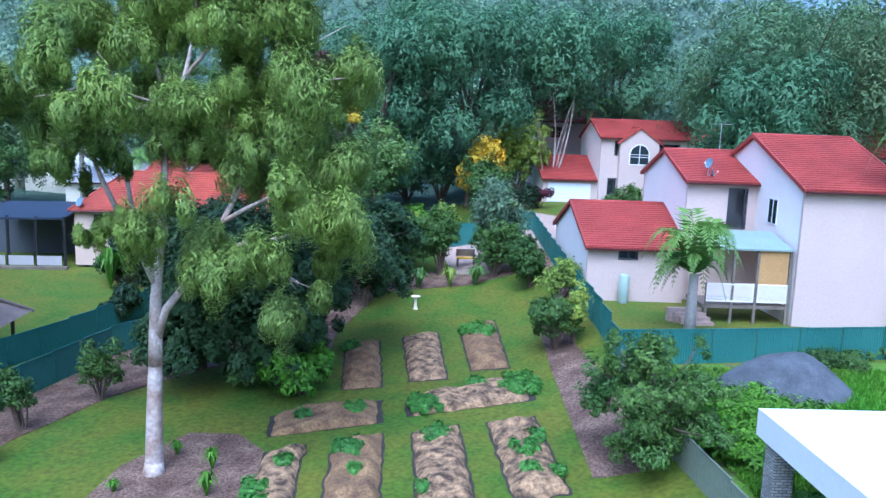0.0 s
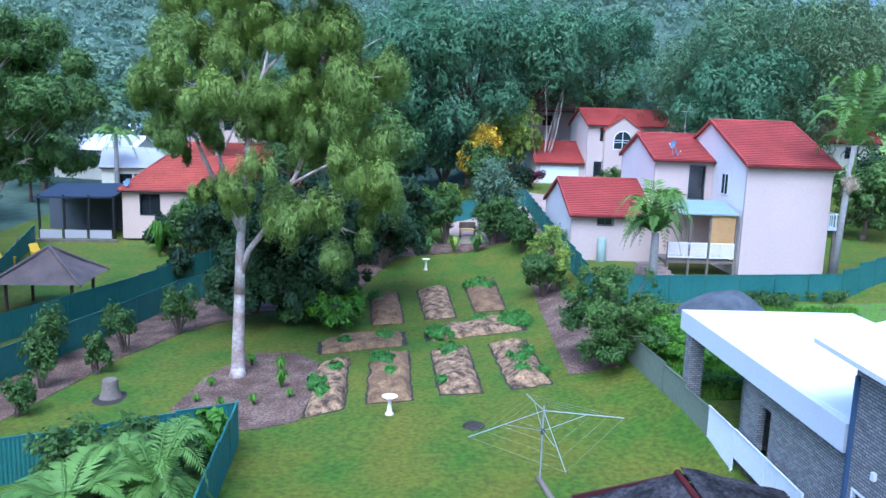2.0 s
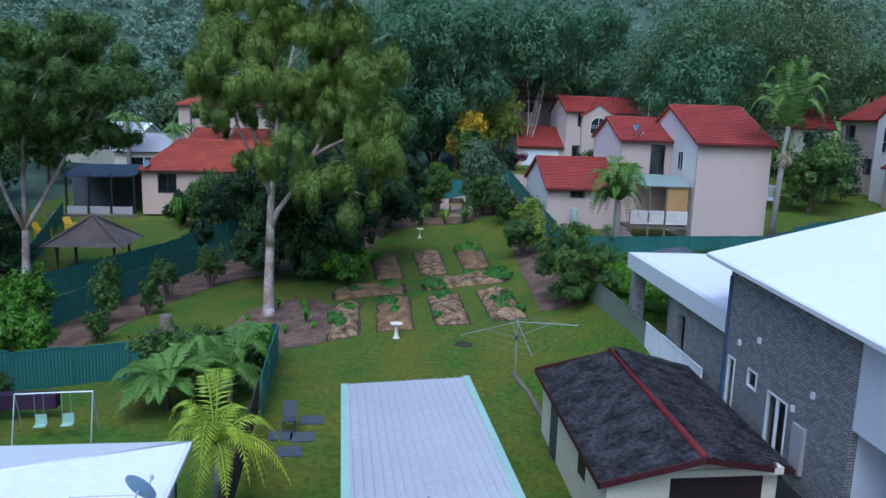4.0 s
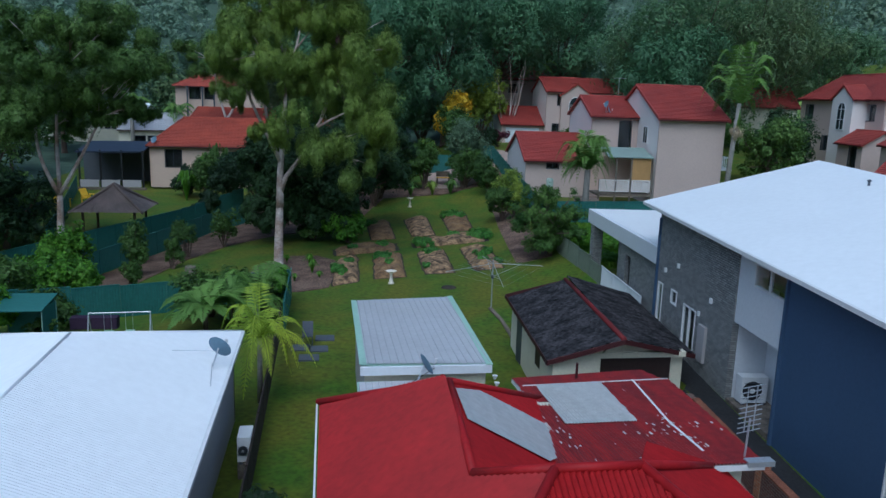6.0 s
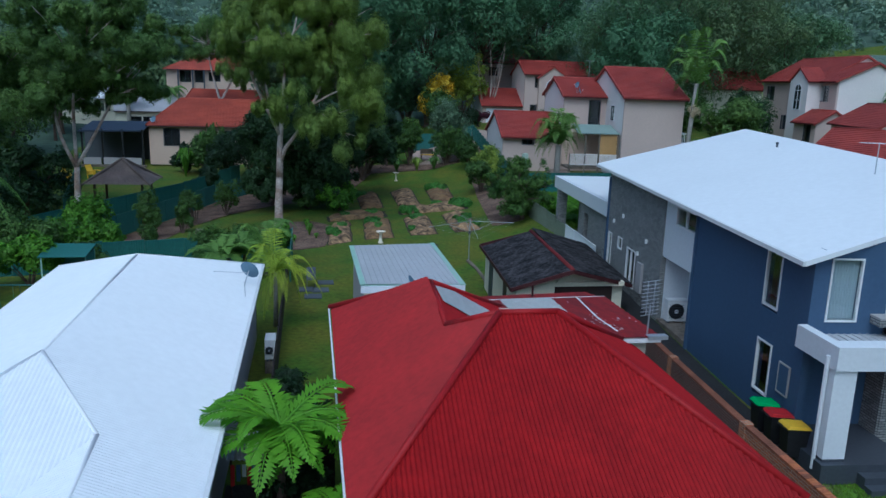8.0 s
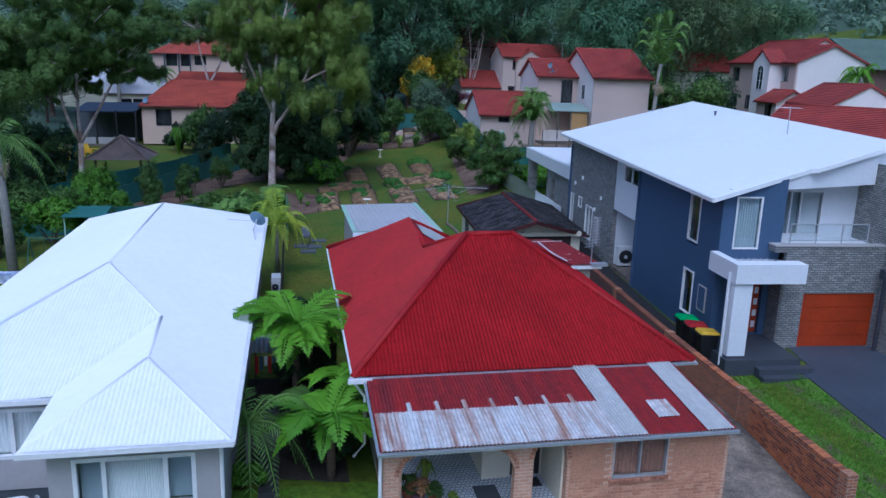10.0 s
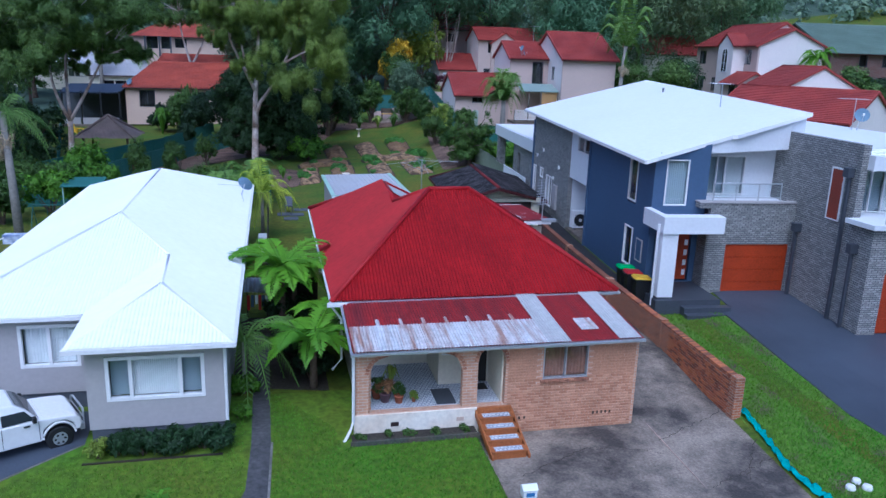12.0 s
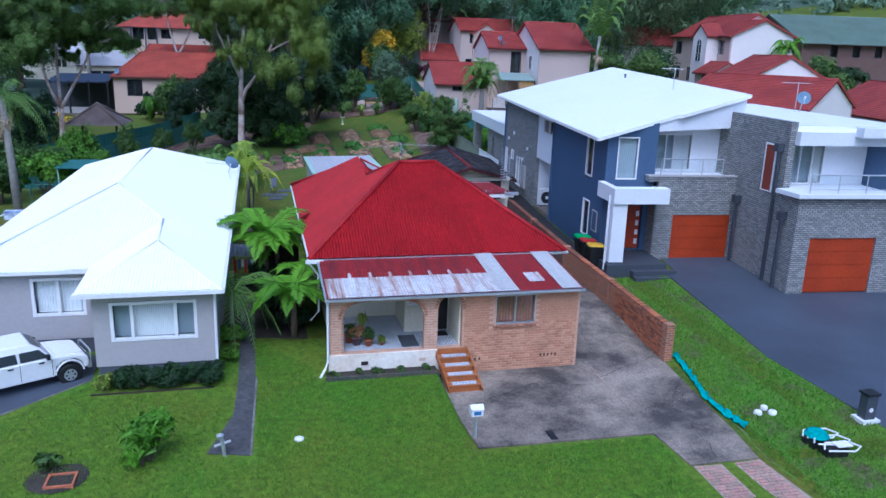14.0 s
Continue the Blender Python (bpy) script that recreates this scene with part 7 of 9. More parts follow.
shrub("dense dark green shrub in the border", 11.0, 83.0, 1.9, 5.8, MID_LEAF, 135, 6000, 0.3, n=10)
shrub("slender blue-green tree in the border", 15.4, 82.5, 2.4, 8.0, SILVER_LEAF, 136, 6500, 0.3, n=14)
shrub("dark green shrub in the border", 15.0, 80.2, 2.0, 5.0, MID_LEAF, 137, 5500, 0.3, n=10)
shrub("olive green shrub in the border", 16.9, 75.5, 1.7, 4.0, MID_LEAF, 138, 5000, 0.28, n=9)
shrub("olive green shrub in the border", 17.6, 70.5, 1.4, 3.2, LIME_LEAF, 139, 2500, 0.25, n=8)
shrub("dark green bush by the fence", 15.4, 62.3, 1.7, 3.2, MID_LEAF, 140, 5500, 0.25, n=9)
shrub("yellow-green tipped bush by the fence", 16.5, 62.6, 1.2, 3.8, LIME_LEAF, 141, 2600, 0.22, n=7)
shrub("lime green bush behind the back fence", 12.8, 93.5, 1.6, 4.2, LIME_LEAF, 142, 3000, 0.3, n=8)
shrub("green bush behind the back fence", 9.8, 99.0, 2.2, 3.4, BRIGHT_LEAF, 143, 3500, 0.3, n=8)
shrub("dark plum shrub beside the garage", 24.2, 104.5, 1.6, 2.6, PURPLE_LEAF, 144, 2500, 0.3)
shrub("green bush beside the garage", 22.2, 104.0, 1.6, 3.0, DARK_LEAF, 145, 2500, 0.3)
shrub("rounded green shrub by the townhouse door", 34.0, 104.5, 2.0, 3.2, MID_LEAF, 146, 3500, 0.3)
shrub("broad grey-green spreading leafy tree", 14.5, 116, 4.6, 8.0, SILVER_LEAF, 147, 9000, 0.45, n=14)
shrub("broad grey-green spreading leafy tree", 10.5, 120, 4.0, 7.0, SILVER_LEAF, 148, 7000, 0.45, n=12)
shrub("tree with bright yellow blossom", 17.8, 106, 2.8, 8.0, YELLOW_LEAF, 149, 6500, 0.42, n=12)
shrub("tall lime green leafy tree", 23.0, 112, 3.4, 10.0, LIME_LEAF, 150, 7500, 0.42, n=12)
shrub("green tree behind the back fence", 17.5, 101, 3.0, 7.0, MID_LEAF, 151, 7000, 0.4, n=12)
shrub("bright rough weeds beside the patio", 18.6, 46.5, 2.2, 1.0, BRIGHT_LEAF, 152, 7000, 0.2, n=12)
shrub("bright rough weeds beside the patio", 18.0, 42.5, 1.2, 0.6, BRIGHT_LEAF, 153, 3000, 0.2, n=8)
shrub("bright rough weeds on the vacant lot", 21.0, 50.0, 2.4, 0.9, BRIGHT_LEAF, 154, 5000, 0.2, n=12)
shrub("weeds along the green fence", 29.0, 57.5, 2.2, 0.8, MID_LEAF, 155, 3000, 0.2, n=10)
shrub("weeds along the green fence", 34.0, 58.6, 2.2, 0.8, MID_LEAF, 156, 3000, 0.2, n=10)
for i, (x, y, r, h) in enumerate([(-13.0, 50.5, 0.9, 2.8), (-10.6, 56.0, 1.0, 3.0), (-8.4, 59.5, 1.1, 3.2), (-12.6, 46.8, 0.7, 2.2), (-14.4, 54.5, 1.3, 3.4), (-11.0, 52.4, 0.7, 2.4)]):
    shrub("young feathery green tree in the mulch border", x, y, r, h, MID_LEAF, 160 + i, 2600, 0.2, "young_tree", 0.3, 8)
for i, (x, y, r, h) in enumerate([(-16.5, 44.0, 2.0, 3.2), (-18.5, 41.5, 2.0, 3.0), (-14.6, 43.0, 1.5, 2.6), (-20.5, 45.0, 2.2, 3.6), (-17.0, 48.5, 2.0, 3.8)]):
    shrub("rounded green bush along the neighbour's fence", x, y, r, h, (BRIGHT_LEAF, MID_LEAF)[i % 2], 170 + i, 6000, 0.24, n=10)
for i, (x, y, r, h, lf) in enumerate([(-13.4, 85.5, 2.0, 5.2, MID_LEAF), (-16.0, 87.5, 1.8, 3.8, DARK_LEAF), (-10.5, 83.5, 2.6, 5.5, DARK_LEAF), (-7.0, 79.0, 3.4, 7.0, DARK_LEAF), (-3.5, 75.0, 3.4, 7.0, DARK_LEAF), (1.5, 77.0, 3.4, 8.0, DARK_LEAF), (4.8, 75.5, 2.6, 7.5, DARK_LEAF), (5.6, 79.0, 2.2, 6.0, DARK_LEAF), (-12, 75.5, 1.6, 2.6, DARK_LEAF)]):
    shrub("dense dark green garden shrub", x, y, r, h, lf, 180 + i, 6500, 0.32, n=12)
shrub("leafy shrub inside the fence corner", -4.2, 38.8, 1.6, 2.6, MID_LEAF, 190, 5000, 0.2, n=9)
shrub("broad-leaved young tree in the fence corner", -2.9, 39.3, 0.6, 2.4, BRIGHT_LEAF, 191, 500, 0.4, n=5, thin=0.7)
shrub("leafy dark shrub inside the fence corner", -6.2, 37.6, 1.7, 2.6, MID_LEAF, 195, 5000, 0.2, n=10)
shrub("leafy garden bush beside the far fence", -13.0, 33.5, 1.6, 2.2, MID_LEAF, 192, 4000, 0.25)
shrub("leafy garden bush beside the far fence", -15.8, 33.0, 1.8, 2.6, BRIGHT_LEAF, 193, 4000, 0.3)
shrub("leafy garden bush beside the far fence", -17.5, 29.5, 2.0, 2.6, MID_LEAF, 194, 4000, 0.3)
for i in range(6):
    shrub("low dark leafy hedge bush below the window", -5.95 + 0.5 * i, 0.02, 0.42, 0.62, HEDGE_LEAF, 200 + i, 2200, 0.13, "hedge_bush", 0.5, 9, thin=0.3)
shrub("yellowish fern at the end of the hedge", -6.4, 0.0, 0.34, 0.5, LIME_LEAF, 207, 700, 0.16, "hedge_bush", 0.6, 6, thin=0.25)
solo("hedge_edging", Shape().box(-6.75, -0.36, -0.1, -3.4, -0.3, 0.12), DARK_TIMBER, "low dark timber edging in front of the hedge", "edging")
solo("path_edging", Shape().slab([(-2.2, 0.0, 0.14), (-2.14, 0.0, 0.14), (-2.29, -4.05, -0.10), (-2.35, -4.05, -0.10)], 0.08), MOSSY_EDGE, "thin grey concrete edge along the side path", "edging", "structure")
solo("drive_edging", Shape().slab([(-6.9, 0.72, 0.13), (-6.88, 0.66, 0.13), (-8.98, -1.26, 0.07), (-9.0, -1.2, 0.07)], 0.08), MOSSY_EDGE, "thin grey edge along the dark drive", "edging", "structure")
for i, x in enumerate((0.2, 0.9, 1.5, 2.3, 3.0)):
    shrub("small weeds along the base of the cottage", x, -0.16, 0.22, 0.16, MID_LEAF, 220 + i, 160, 0.09, "weed_clump", n=5, z=0.12)
# added shrubs: their dark leaf colour serves as shading under the ferns
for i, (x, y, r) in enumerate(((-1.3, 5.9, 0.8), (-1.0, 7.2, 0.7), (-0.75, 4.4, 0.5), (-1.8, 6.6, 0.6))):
    shrub("dark-leaved shrubs added to deepen the shade below the tree ferns", x, y, r, 0.7, DARK_LEAF, 230 + i, 1400, 0.14, n=8)
shrub("leafy frangipani bush on the front lawn", -4.8, -3.9, 0.66, 1.2, FERN, 210, 700, 0.3, n=10, thin=0.32)
shrub("small clump of vegetable plants", -6.9, -3.8, 0.35, 0.5, MID_LEAF, 211, 260, 0.18)
shrub("low greenery at the foot of the palm", -3.0, 3.2, 0.5, 0.6, BRIGHT_LEAF, 212, 900, 0.18)
shrub("low greenery at the foot of the palm", -2.95, 1.6, 0.35, 0.4, BRIGHT_LEAF, 213, 500, 0.15)

# ---- garden things ----
def bird_bath(x, y, h):
    z = ground_z(x, y)
    at = thing("bird_bath", "cream stone bird bath on the lawn", "bird bath", "bird baths")
    part("pedestal", Shape().lathe([(0.2, 0), (0.2, 0.06), (0.13, 0.12), (0.09, h * 0.5), (0.08, h * 0.75), (0.14, h - 0.12)], (x, y, z)), PLINTH, at, smooth=True)
    part("bowl", Shape().lathe([(0.14, h - 0.12), (0.3, h - 0.04), (0.36, h), (0.33, h), (0.2, h - 0.06), (0.0, h - 0.07)], (x, y, z), 20), PLINTH, at, smooth=True)


bird_bath(3.95, 44.1, 0.85)
bird_bath(8.35, 74.2, 0.95)
st = thing("tree_stump", "weathered grey tree stump in the lawn", "stump")
sx, sy = -9.15, 48.6
part("stump", Shape().lathe([(0.62, -0.1), (0.5, 0.1), (0.4, 0.4), (0.36, 0.85), (0.33, 0.95), (0.29, 0.9), (0.0, 0.88)], (sx, sy, ground_z(sx, sy)), 14), OLD_TIMBER, st, smooth=True)
part("soil_ring", Shape().lathe([(0.95, 0.0), (0.9, 0.03), (0.5, 0.05)], (sx + 0.15, sy - 0.1, ground_z(sx, sy)), 16), DARK_SOIL, st)


def gravel(name, x, y, rx, ry, h, mat, label):
    s, n = Shape(), 40
    v = []
    for j in range(n + 1):
        for i in range(n + 1):
            a, b = i / n * 2 - 1, j / n * 2 - 1
            k = max(0.0, 1 - math.hypot(a, b))
            px, py = x + a * rx, y + b * ry
            v.append((px, py, ground_z(px, py) - 0.03 + h * (k * (2 - k)) * (0.9 + 0.3 * noise.noise(Vector((px * 0.5, py * 0.5, 3)))) + (0.08 * noise.noise(Vector((px * 3, py * 3, 0))) if k > 0 else 0)))
    s.add(v, [(j * (n + 1) + i, j * (n + 1) + i + 1, (j + 1) * (n + 1) + i + 1, (j + 1) * (n + 1) + i) for j in range(n) for i in range(n)])
    return solo(name, s, mat, label, "gravel", smooth=True)


gravel("gravel_mound", 23.9, 53.6, 3.3, 2.6, 1.9, GRAVEL, "heap of dark blue-grey gravel on the back lot")
# rotary clothes hoist
hx, hy = 8.95, 37.0
hz = ground_z(hx, hy)
HOIST = material("dull_galvanised_steel", (0.40, 0.42, 0.43), 0.5, 0.15, metal=0.4)
ho = thing("clothes_hoist", "folding steel rotary clothes hoist on the lawn", "clothes line")
part("mast", Shape().tube([(hx, hy, hz), (hx, hy, 2.55)], 0.035), HOIST, ho)
part("hub", Shape().lathe([(0.09, 1.55), (0.09, 1.75)], (hx, hy, 0), 10), DARK_METAL, ho)
ends = [(11.54, 36.1, 2.45), (5.95, 34.75, 2.45), (8.64, 38.4, 2.5), (8.6, 32.9, 2.1)]
for e in ends:
    part("arm", Shape().tube([(hx, hy, 2.4), e], 0.016, 6), HOIST, ho)
    part("strut", Shape().tube([(hx, hy, 1.65), tuple(hx * 0.45 + e[0] * 0.55 if i == 0 else (hy * 0.45 + e[1] * 0.55 if i == 1 else e[2] - 0.02) for i in range(3))], 0.012, 6), HOIST, ho)
for k in range(1, 6):
    u = k / 5
    ring = [tuple((hx, hy, 2.4)[i] * (1 - u) + ends[q][i] * u for i in range(3)) for q in (0, 2, 1, 3, 0)]
    part("line", Shape().tube(ring, 0.003, 3), HOIST, ho)
solo("log_edging", Shape().tube([(8.95, 37.2, ground_z(9, 37) + 0.08), (9.1, 35, ground_z(9.1, 35) + 0.08), (9.0, 32.0, ground_z(9, 32) + 0.08)], [0.12, 0.1, 0.12], 8), OLD_TIMBER, "old dark log lying on the lawn", "log")
solo("bark_mound", Shape().lathe([(0.5, 0), (0.4, 0.08), (0.1, 0.12)], (7.4, 42.2, ground_z(7.4, 42.2)), 12), DARK_SOIL, "small dark heap of clippings", "clippings")

# bench nook at the back
bn = thing("garden_bench", "dark timber garden bench with a yellow seat", "bench")
bx, by = 13.4, 85.0
bz = ground_z(bx, by)
part("seat", Shape().box(bx - 0.8, by - 0.3, bz + 0.75, bx + 0.8, by + 0.3, bz + 0.85), YELLOW, bn)
part("backrest", Shape().box(bx - 0.8, by + 0.3, bz + 0.9, bx + 0.8, by + 0.36, bz + 1.5), OLD_TIMBER, bn)
for dx in (-0.75, 0.65):
    for dy in (-0.28, 0.22):
        part("leg", Shape().box(bx + dx, by + dy, bz, bx + dx + 0.1, by + dy + 0.08, bz + (1.5 if dy > 0 else 0.75)), OLD_TIMBER, bn)

# low wall between the drives: brick core, copings and, on the run by the street, single bricks
rw = thing("brick_retaining_wall", "long orange-brown brick retaining wall beside the driveway", "wall", kind="structure")
WPTS = [(11.5, 0.0), (11.7, 5.0), (11.9, 10.0), (12.25, 15.5), (12.7, 21.0)]


def wall_top(y):
    return 1.02 + 0.008 * y


for a, b in zip(WPTS, WPTS[1:]):
    d = Vector((b[0] - a[0], b[1] - a[1], 0)).normalized()
    nr = Vector((-d.y, d.x, 0)) * 0.11
    base = [Vector((*a, 0)) + nr, Vector((*a, 0)) - nr, Vector((*b, 0)) - nr, Vector((*b, 0)) + nr]
    tops = [wall_top(a[1]), wall_top(a[1]), wall_top(b[1]), wall_top(b[1])]
    v = [p + Vector((0, 0, -0.5)) for p in base] + [p + Vector((0, 0, t)) for p, t in zip(base, tops)]
    # rear runs switch to the darker brick, which paints in their shade
    part("wall_run", Shape().add(v, [(3, 2, 1, 0), (4, 5, 6, 7), (0, 1, 5, 4), (1, 2, 6, 5), (2, 3, 7, 6), (3, 0, 4, 7)]), ORANGE_BRICK if a[1] < 9 else SHADED_BROWN_BRICK, rw)
    part("pier", Shape().box(a[0] - 0.145, a[1] - 0.145, -0.5, a[0] + 0.145, a[1] + 0.145, wall_top(a[1]) + 0.11), ORANGE_BRICK, rw)


# ---- wheelie bins ----
def bin_at(x, y, z, lid, label, turn):
    at = thing("wheelie_bin", label, "bin", "row of wheelie bins")
    at.matrix_world = pose(x, y, z, 0, 0, turn)
    w, d = 0.27, 0.33
    v = [(sx * w * k, sy * d * k, zz) for zz, k in ((0.05, 0.78), (0.92, 1.0)) for sx, sy in ((-1, -1), (1, -1), (1, 1), (-1, 1))]
    part("body", Shape().add(v, [(3, 2, 1, 0), (4, 5, 6, 7), (0, 1, 5, 4), (1, 2, 6, 5), (2, 3, 7, 6), (3, 0, 4, 7)]), BLACK, at)
    part("lid", Shape().add([(-0.3, -0.37, 0.92), (0.3, -0.37, 0.92), (0.3, 0.37, 0.96), (-0.3, 0.37, 0.96), (-0.26, -0.32, 1.0), (0.26, -0.32, 1.0), (0.26, 0.3, 1.05), (-0.26, 0.3, 1.05)], [(3, 2, 1, 0), (4, 5, 6, 7), (0, 1, 5, 4), (1, 2, 6, 5), (2, 3, 7, 6), (3, 0, 4, 7)]), lid, at)
    part("handle", Shape().tube([(-0.25, 0.4, 0.93), (0.25, 0.4, 0.93)], 0.02, 6), BLACK, at)
    for sx in (-0.25, 0.25):
        wh = part("wheel", Shape().tube([(sx - 0.03, 0.3, 0.1), (sx + 0.03, 0.3, 0.1)], 0.1, 12), BLACK, at)


bin_at(13.05, 10.9, 0.45, GREEN_LID, "dark wheelie bin with a green lid", 84)
bin_at(13.0, 10.1, 0.45, RED_LID, "dark wheelie bin with a red lid", 82)
bin_at(12.98, 9.25, 0.45, YELLOW, "dark wheelie bin with a yellow lid", 83)


# ---- air conditioners, antennas, dishes ----
def aircon(label, m, w, d, h):
    at = thing("air_conditioner", label, "air conditioner")
    at.matrix_world = m
    part("case", Shape().box(0, 0, 0.08, w, d, h), WHITE, at)
    part("foot", Shape().box(0.05, 0, 0, 0.15, d, 0.08), DARK_METAL, at)
    part("foot", Shape().box(w - 0.15, 0, 0, w - 0.05, d, 0.08), DARK_METAL, at)
    part("fan_grille", Shape().tube([(w * 0.42, -0.03, h * 0.52), (w * 0.42, 0.0, h * 0.52)], min(w, h) * 0.36, 24), BLACK, at, "dark round fan grille")
    part("fan_hub", Shape().tube([(w * 0.42, -0.04, h * 0.52), (w * 0.42, -0.03, h * 0.52)], min(w, h) * 0.1, 16), WHITE, at)
    for k in range(-3, 4):
        part("grille_bar", Shape().box(w * 0.42 - min(w, h) * 0.33, -0.045, h * 0.52 + k * min(w, h) * 0.1 - 0.008, w * 0.42 + min(w, h) * 0.33, -0.035, h * 0.52 + k * min(w, h) * 0.1 + 0.008), DARK_METAL, at)


aircon("large white outdoor air conditioner beside the duplex", DM @ pose(0.2, 10.8, 0.75), 0.98, 0.45, 1.05)
solo("aircon_slab", Shape().box(0.0, 8.4, 0.4, 1.4, 11.5, 0.75, DM), CONCRETE, "concrete slab under the air conditioner", "slab", "structure")
aircon("white air conditioner against the grey house", pose(-2.75, 18.6, ground_z(-3, 19) + 0.5, 0, 0, 0), 0.4, 0.85, 0.85)
solo("aircon_stand", Shape().box(-2.75, 18.6, ground_z(-3, 19) - 0.05, -2.35, 19.45, ground_z(-3, 19) + 0.5), CONCRETE, "concrete block stand for the air conditioner", "stand")


def yagi(label, foot, h, boom, axis, n=9, el=0.5):
    at = thing("tv_antenna", label, "antenna", "roof antennas")
    x, y, z = foot
    part("mast", Shape().tube([(x, y, z), (x, y, z + h)], 0.02, 6), METAL, at)
    d = Vector(axis).normalized()
    sd = d.cross(Vector((0, 0, 1))).normalized()
    c = Vector((x, y, z + h - 0.05))
    part("boom", Shape().tube([c - d * boom * 0.4, c + d * boom * 0.6], 0.015, 6), METAL, at)
    for k in range(n):
        p = c + d * boom * (-0.4 + k / (n - 1))
        part("element", Shape().tube([p - sd * el * (1 - 0.05 * k), p + sd * el * (1 - 0.05 * k)], 0.008, 5), METAL, at)


ya = thing("tv_antenna", "upright ladder tv antenna at the roof corner", "antenna", "roof antennas")
part("mast", Shape().tube([(9.45, 12.1, 3.3), (9.45, 12.05, 4.3)], 0.025, 6), METAL, ya)
part("panel_post", Shape().tube([(9.3, 12.0, 4.0), (9.3, 12.0, 5.1)], 0.015, 5).tube([(9.55, 12.05, 4.0), (9.55, 12.05, 5.1)], 0.015, 5), METAL, ya)
for k in range(10):
    part("element", Shape().tube([(9.1, 11.95, 4.0 + k * 0.12), (9.75, 12.1, 4.03 + k * 0.12)], 0.012, 5), METAL, ya)
yagi("tv antenna on the duplex roof", tuple(DM @ Vector((5.96, 6.5, skill_z(5.96, 6.5)))), 1.2, 1.1, (-0.9, 0.4, 0))
yagi("tv antenna on the second unit", tuple(DM @ Vector((13.0, 6.0, 7.1))), 1.6, 1.4, (-0.9, 0.3, 0))
yagi("tv antenna on the townhouse roof", (30.2, 74.9, 11.7), 2.2, 1.2, (1, 0.2, 0))
yagi("tall tv antenna over the far townhouses", (38.0, 122, 15.0), 6.0, 6.5, (-1, 0.1, 0), 5, 0.8)


def dish(label, c, aim, r, foot):
    at = thing("satellite_dish", label, "satellite dish", "satellite dishes")
    m = look(c, aim)
    s = Shape()
    n, rings = 20, 5
    v = [(r * j / rings * math.cos(6.2832 * k / n), r * j / rings * math.sin(6.2832 * k / n), 0.22 * r * (j / rings) ** 2 * -1) for j in range(1, rings + 1) for k in range(n)]
    v = [m @ Vector(p) for p in [(0, 0, 0)] + v]
    f = [(0, 1 + k, 1 + (k + 1) % n) for k in range(n)] + [(1 + (j - 1) * n + k, 1 + j * n + k, 1 + j * n + (k + 1) % n, 1 + (j - 1) * n + (k + 1) % n) for j in range(1, rings) for k in range(n)]
    part("reflector", s.add(v, f), DISH_GREY, at, smooth=True)
    part("mount", Shape().tube([foot, c], 0.025, 6), METAL, at)
    part("feed_arm", Shape().tube([m @ Vector((0, -r * 0.9, -0.1)), m @ Vector((0, -r * 0.2, -r * 1.1))], 0.015, 5), METAL, at)
    part("receiver", Shape().lathe([(0.04, -0.06), (0.05, 0.06)], m @ Vector((0, -r * 0.2, -r * 1.1)), 8), WHITE, at)


DISH_GREY = material("grey_dish", (0.15, 0.23, 0.31), 0.6, 0.08, 1.0, 8.0, 0.02)
dish("grey satellite dish on the white roof edge", (-3.35, 19.6, 3.65), (-1.0, 24, 6), 0.38, (-3.5, 19.3, 3.15))
solo("dish_brace", Shape().tube([(-4.6, 19.2, 3.75), (-3.4, 19.5, 3.6)], 0.012, 5).tube([(-3.35, 17.9, 3.12), (-3.5, 19.3, 3.3)], 0.012, 5), METAL, "thin steel dish braces on the roof", "brace")
dish("grey satellite dish on the second unit", tuple(DM @ Vector((13.3, 5.8, 7.85))), (12, -12, 20), 0.36, tuple(DM @ Vector((13.2, 5.9, 7.1))))
dish("grey satellite dish on the townhouse roof", (27.2, 70.0, 11.15), (14, 66, 15), 0.34, (27.2, 70.2, 10.2))
dish("grey satellite dish on the townhouse roof", (27.4, 70.0, 10.6), (38, 64, 14), 0.34, (27.2, 70.2, 10.2))
dish("dark satellite dish on the shed roof", (2.85, 19.0, 3.2), (4.5, 19.5, 4.0), 0.36, (2.5, 18.6, 2.6))
solo("roof_cable", Shape().tube([(1.2, 18.5, 2.62), (1.6, 18.3, 2.62), (2.0, 18.4, 2.63), (2.4, 18.9, 2.65), (3.0, 19.2, 2.9), (3.2, 19.25, 3.0)], 0.012, 5), BLACK, "loose black cable on the lean-to roof", "cable")
dish("white satellite dish on the orange roof", (-20.5, 92.6, 5.2), (-24, 88, 8), 0.45, (-20.3, 92.9, 4.8))
solo("flood_light", Shape().lathe([(0.04, 0), (0.09, 0.12)], (5.2, 19.5, 2.5), 10).lathe([(0.04, 0), (0.09, 0.12)], (5.25, 19.4, 2.3), 10), WHITE, "twin white flood lamps on the shed corner", "lamp")

for i, (x, y, h) in enumerate([(-12.6, 86.2, 5.8), (-13.8, 87.0, 4.8), (-11.4, 87.4, 5.2), (-15.6, 84.6, 3.2)]):
    tuft("upright broad-leaved banana palm by the bungalow", x, y, 1.7, h, BRIGHT_LEAF if i % 2 else MID_LEAF, 410 + i, 46)
dd = thing("dead_tree", "bare pale branches beside the far townhouse", "tree")
bare, rb = Shape(), random.Random(4)
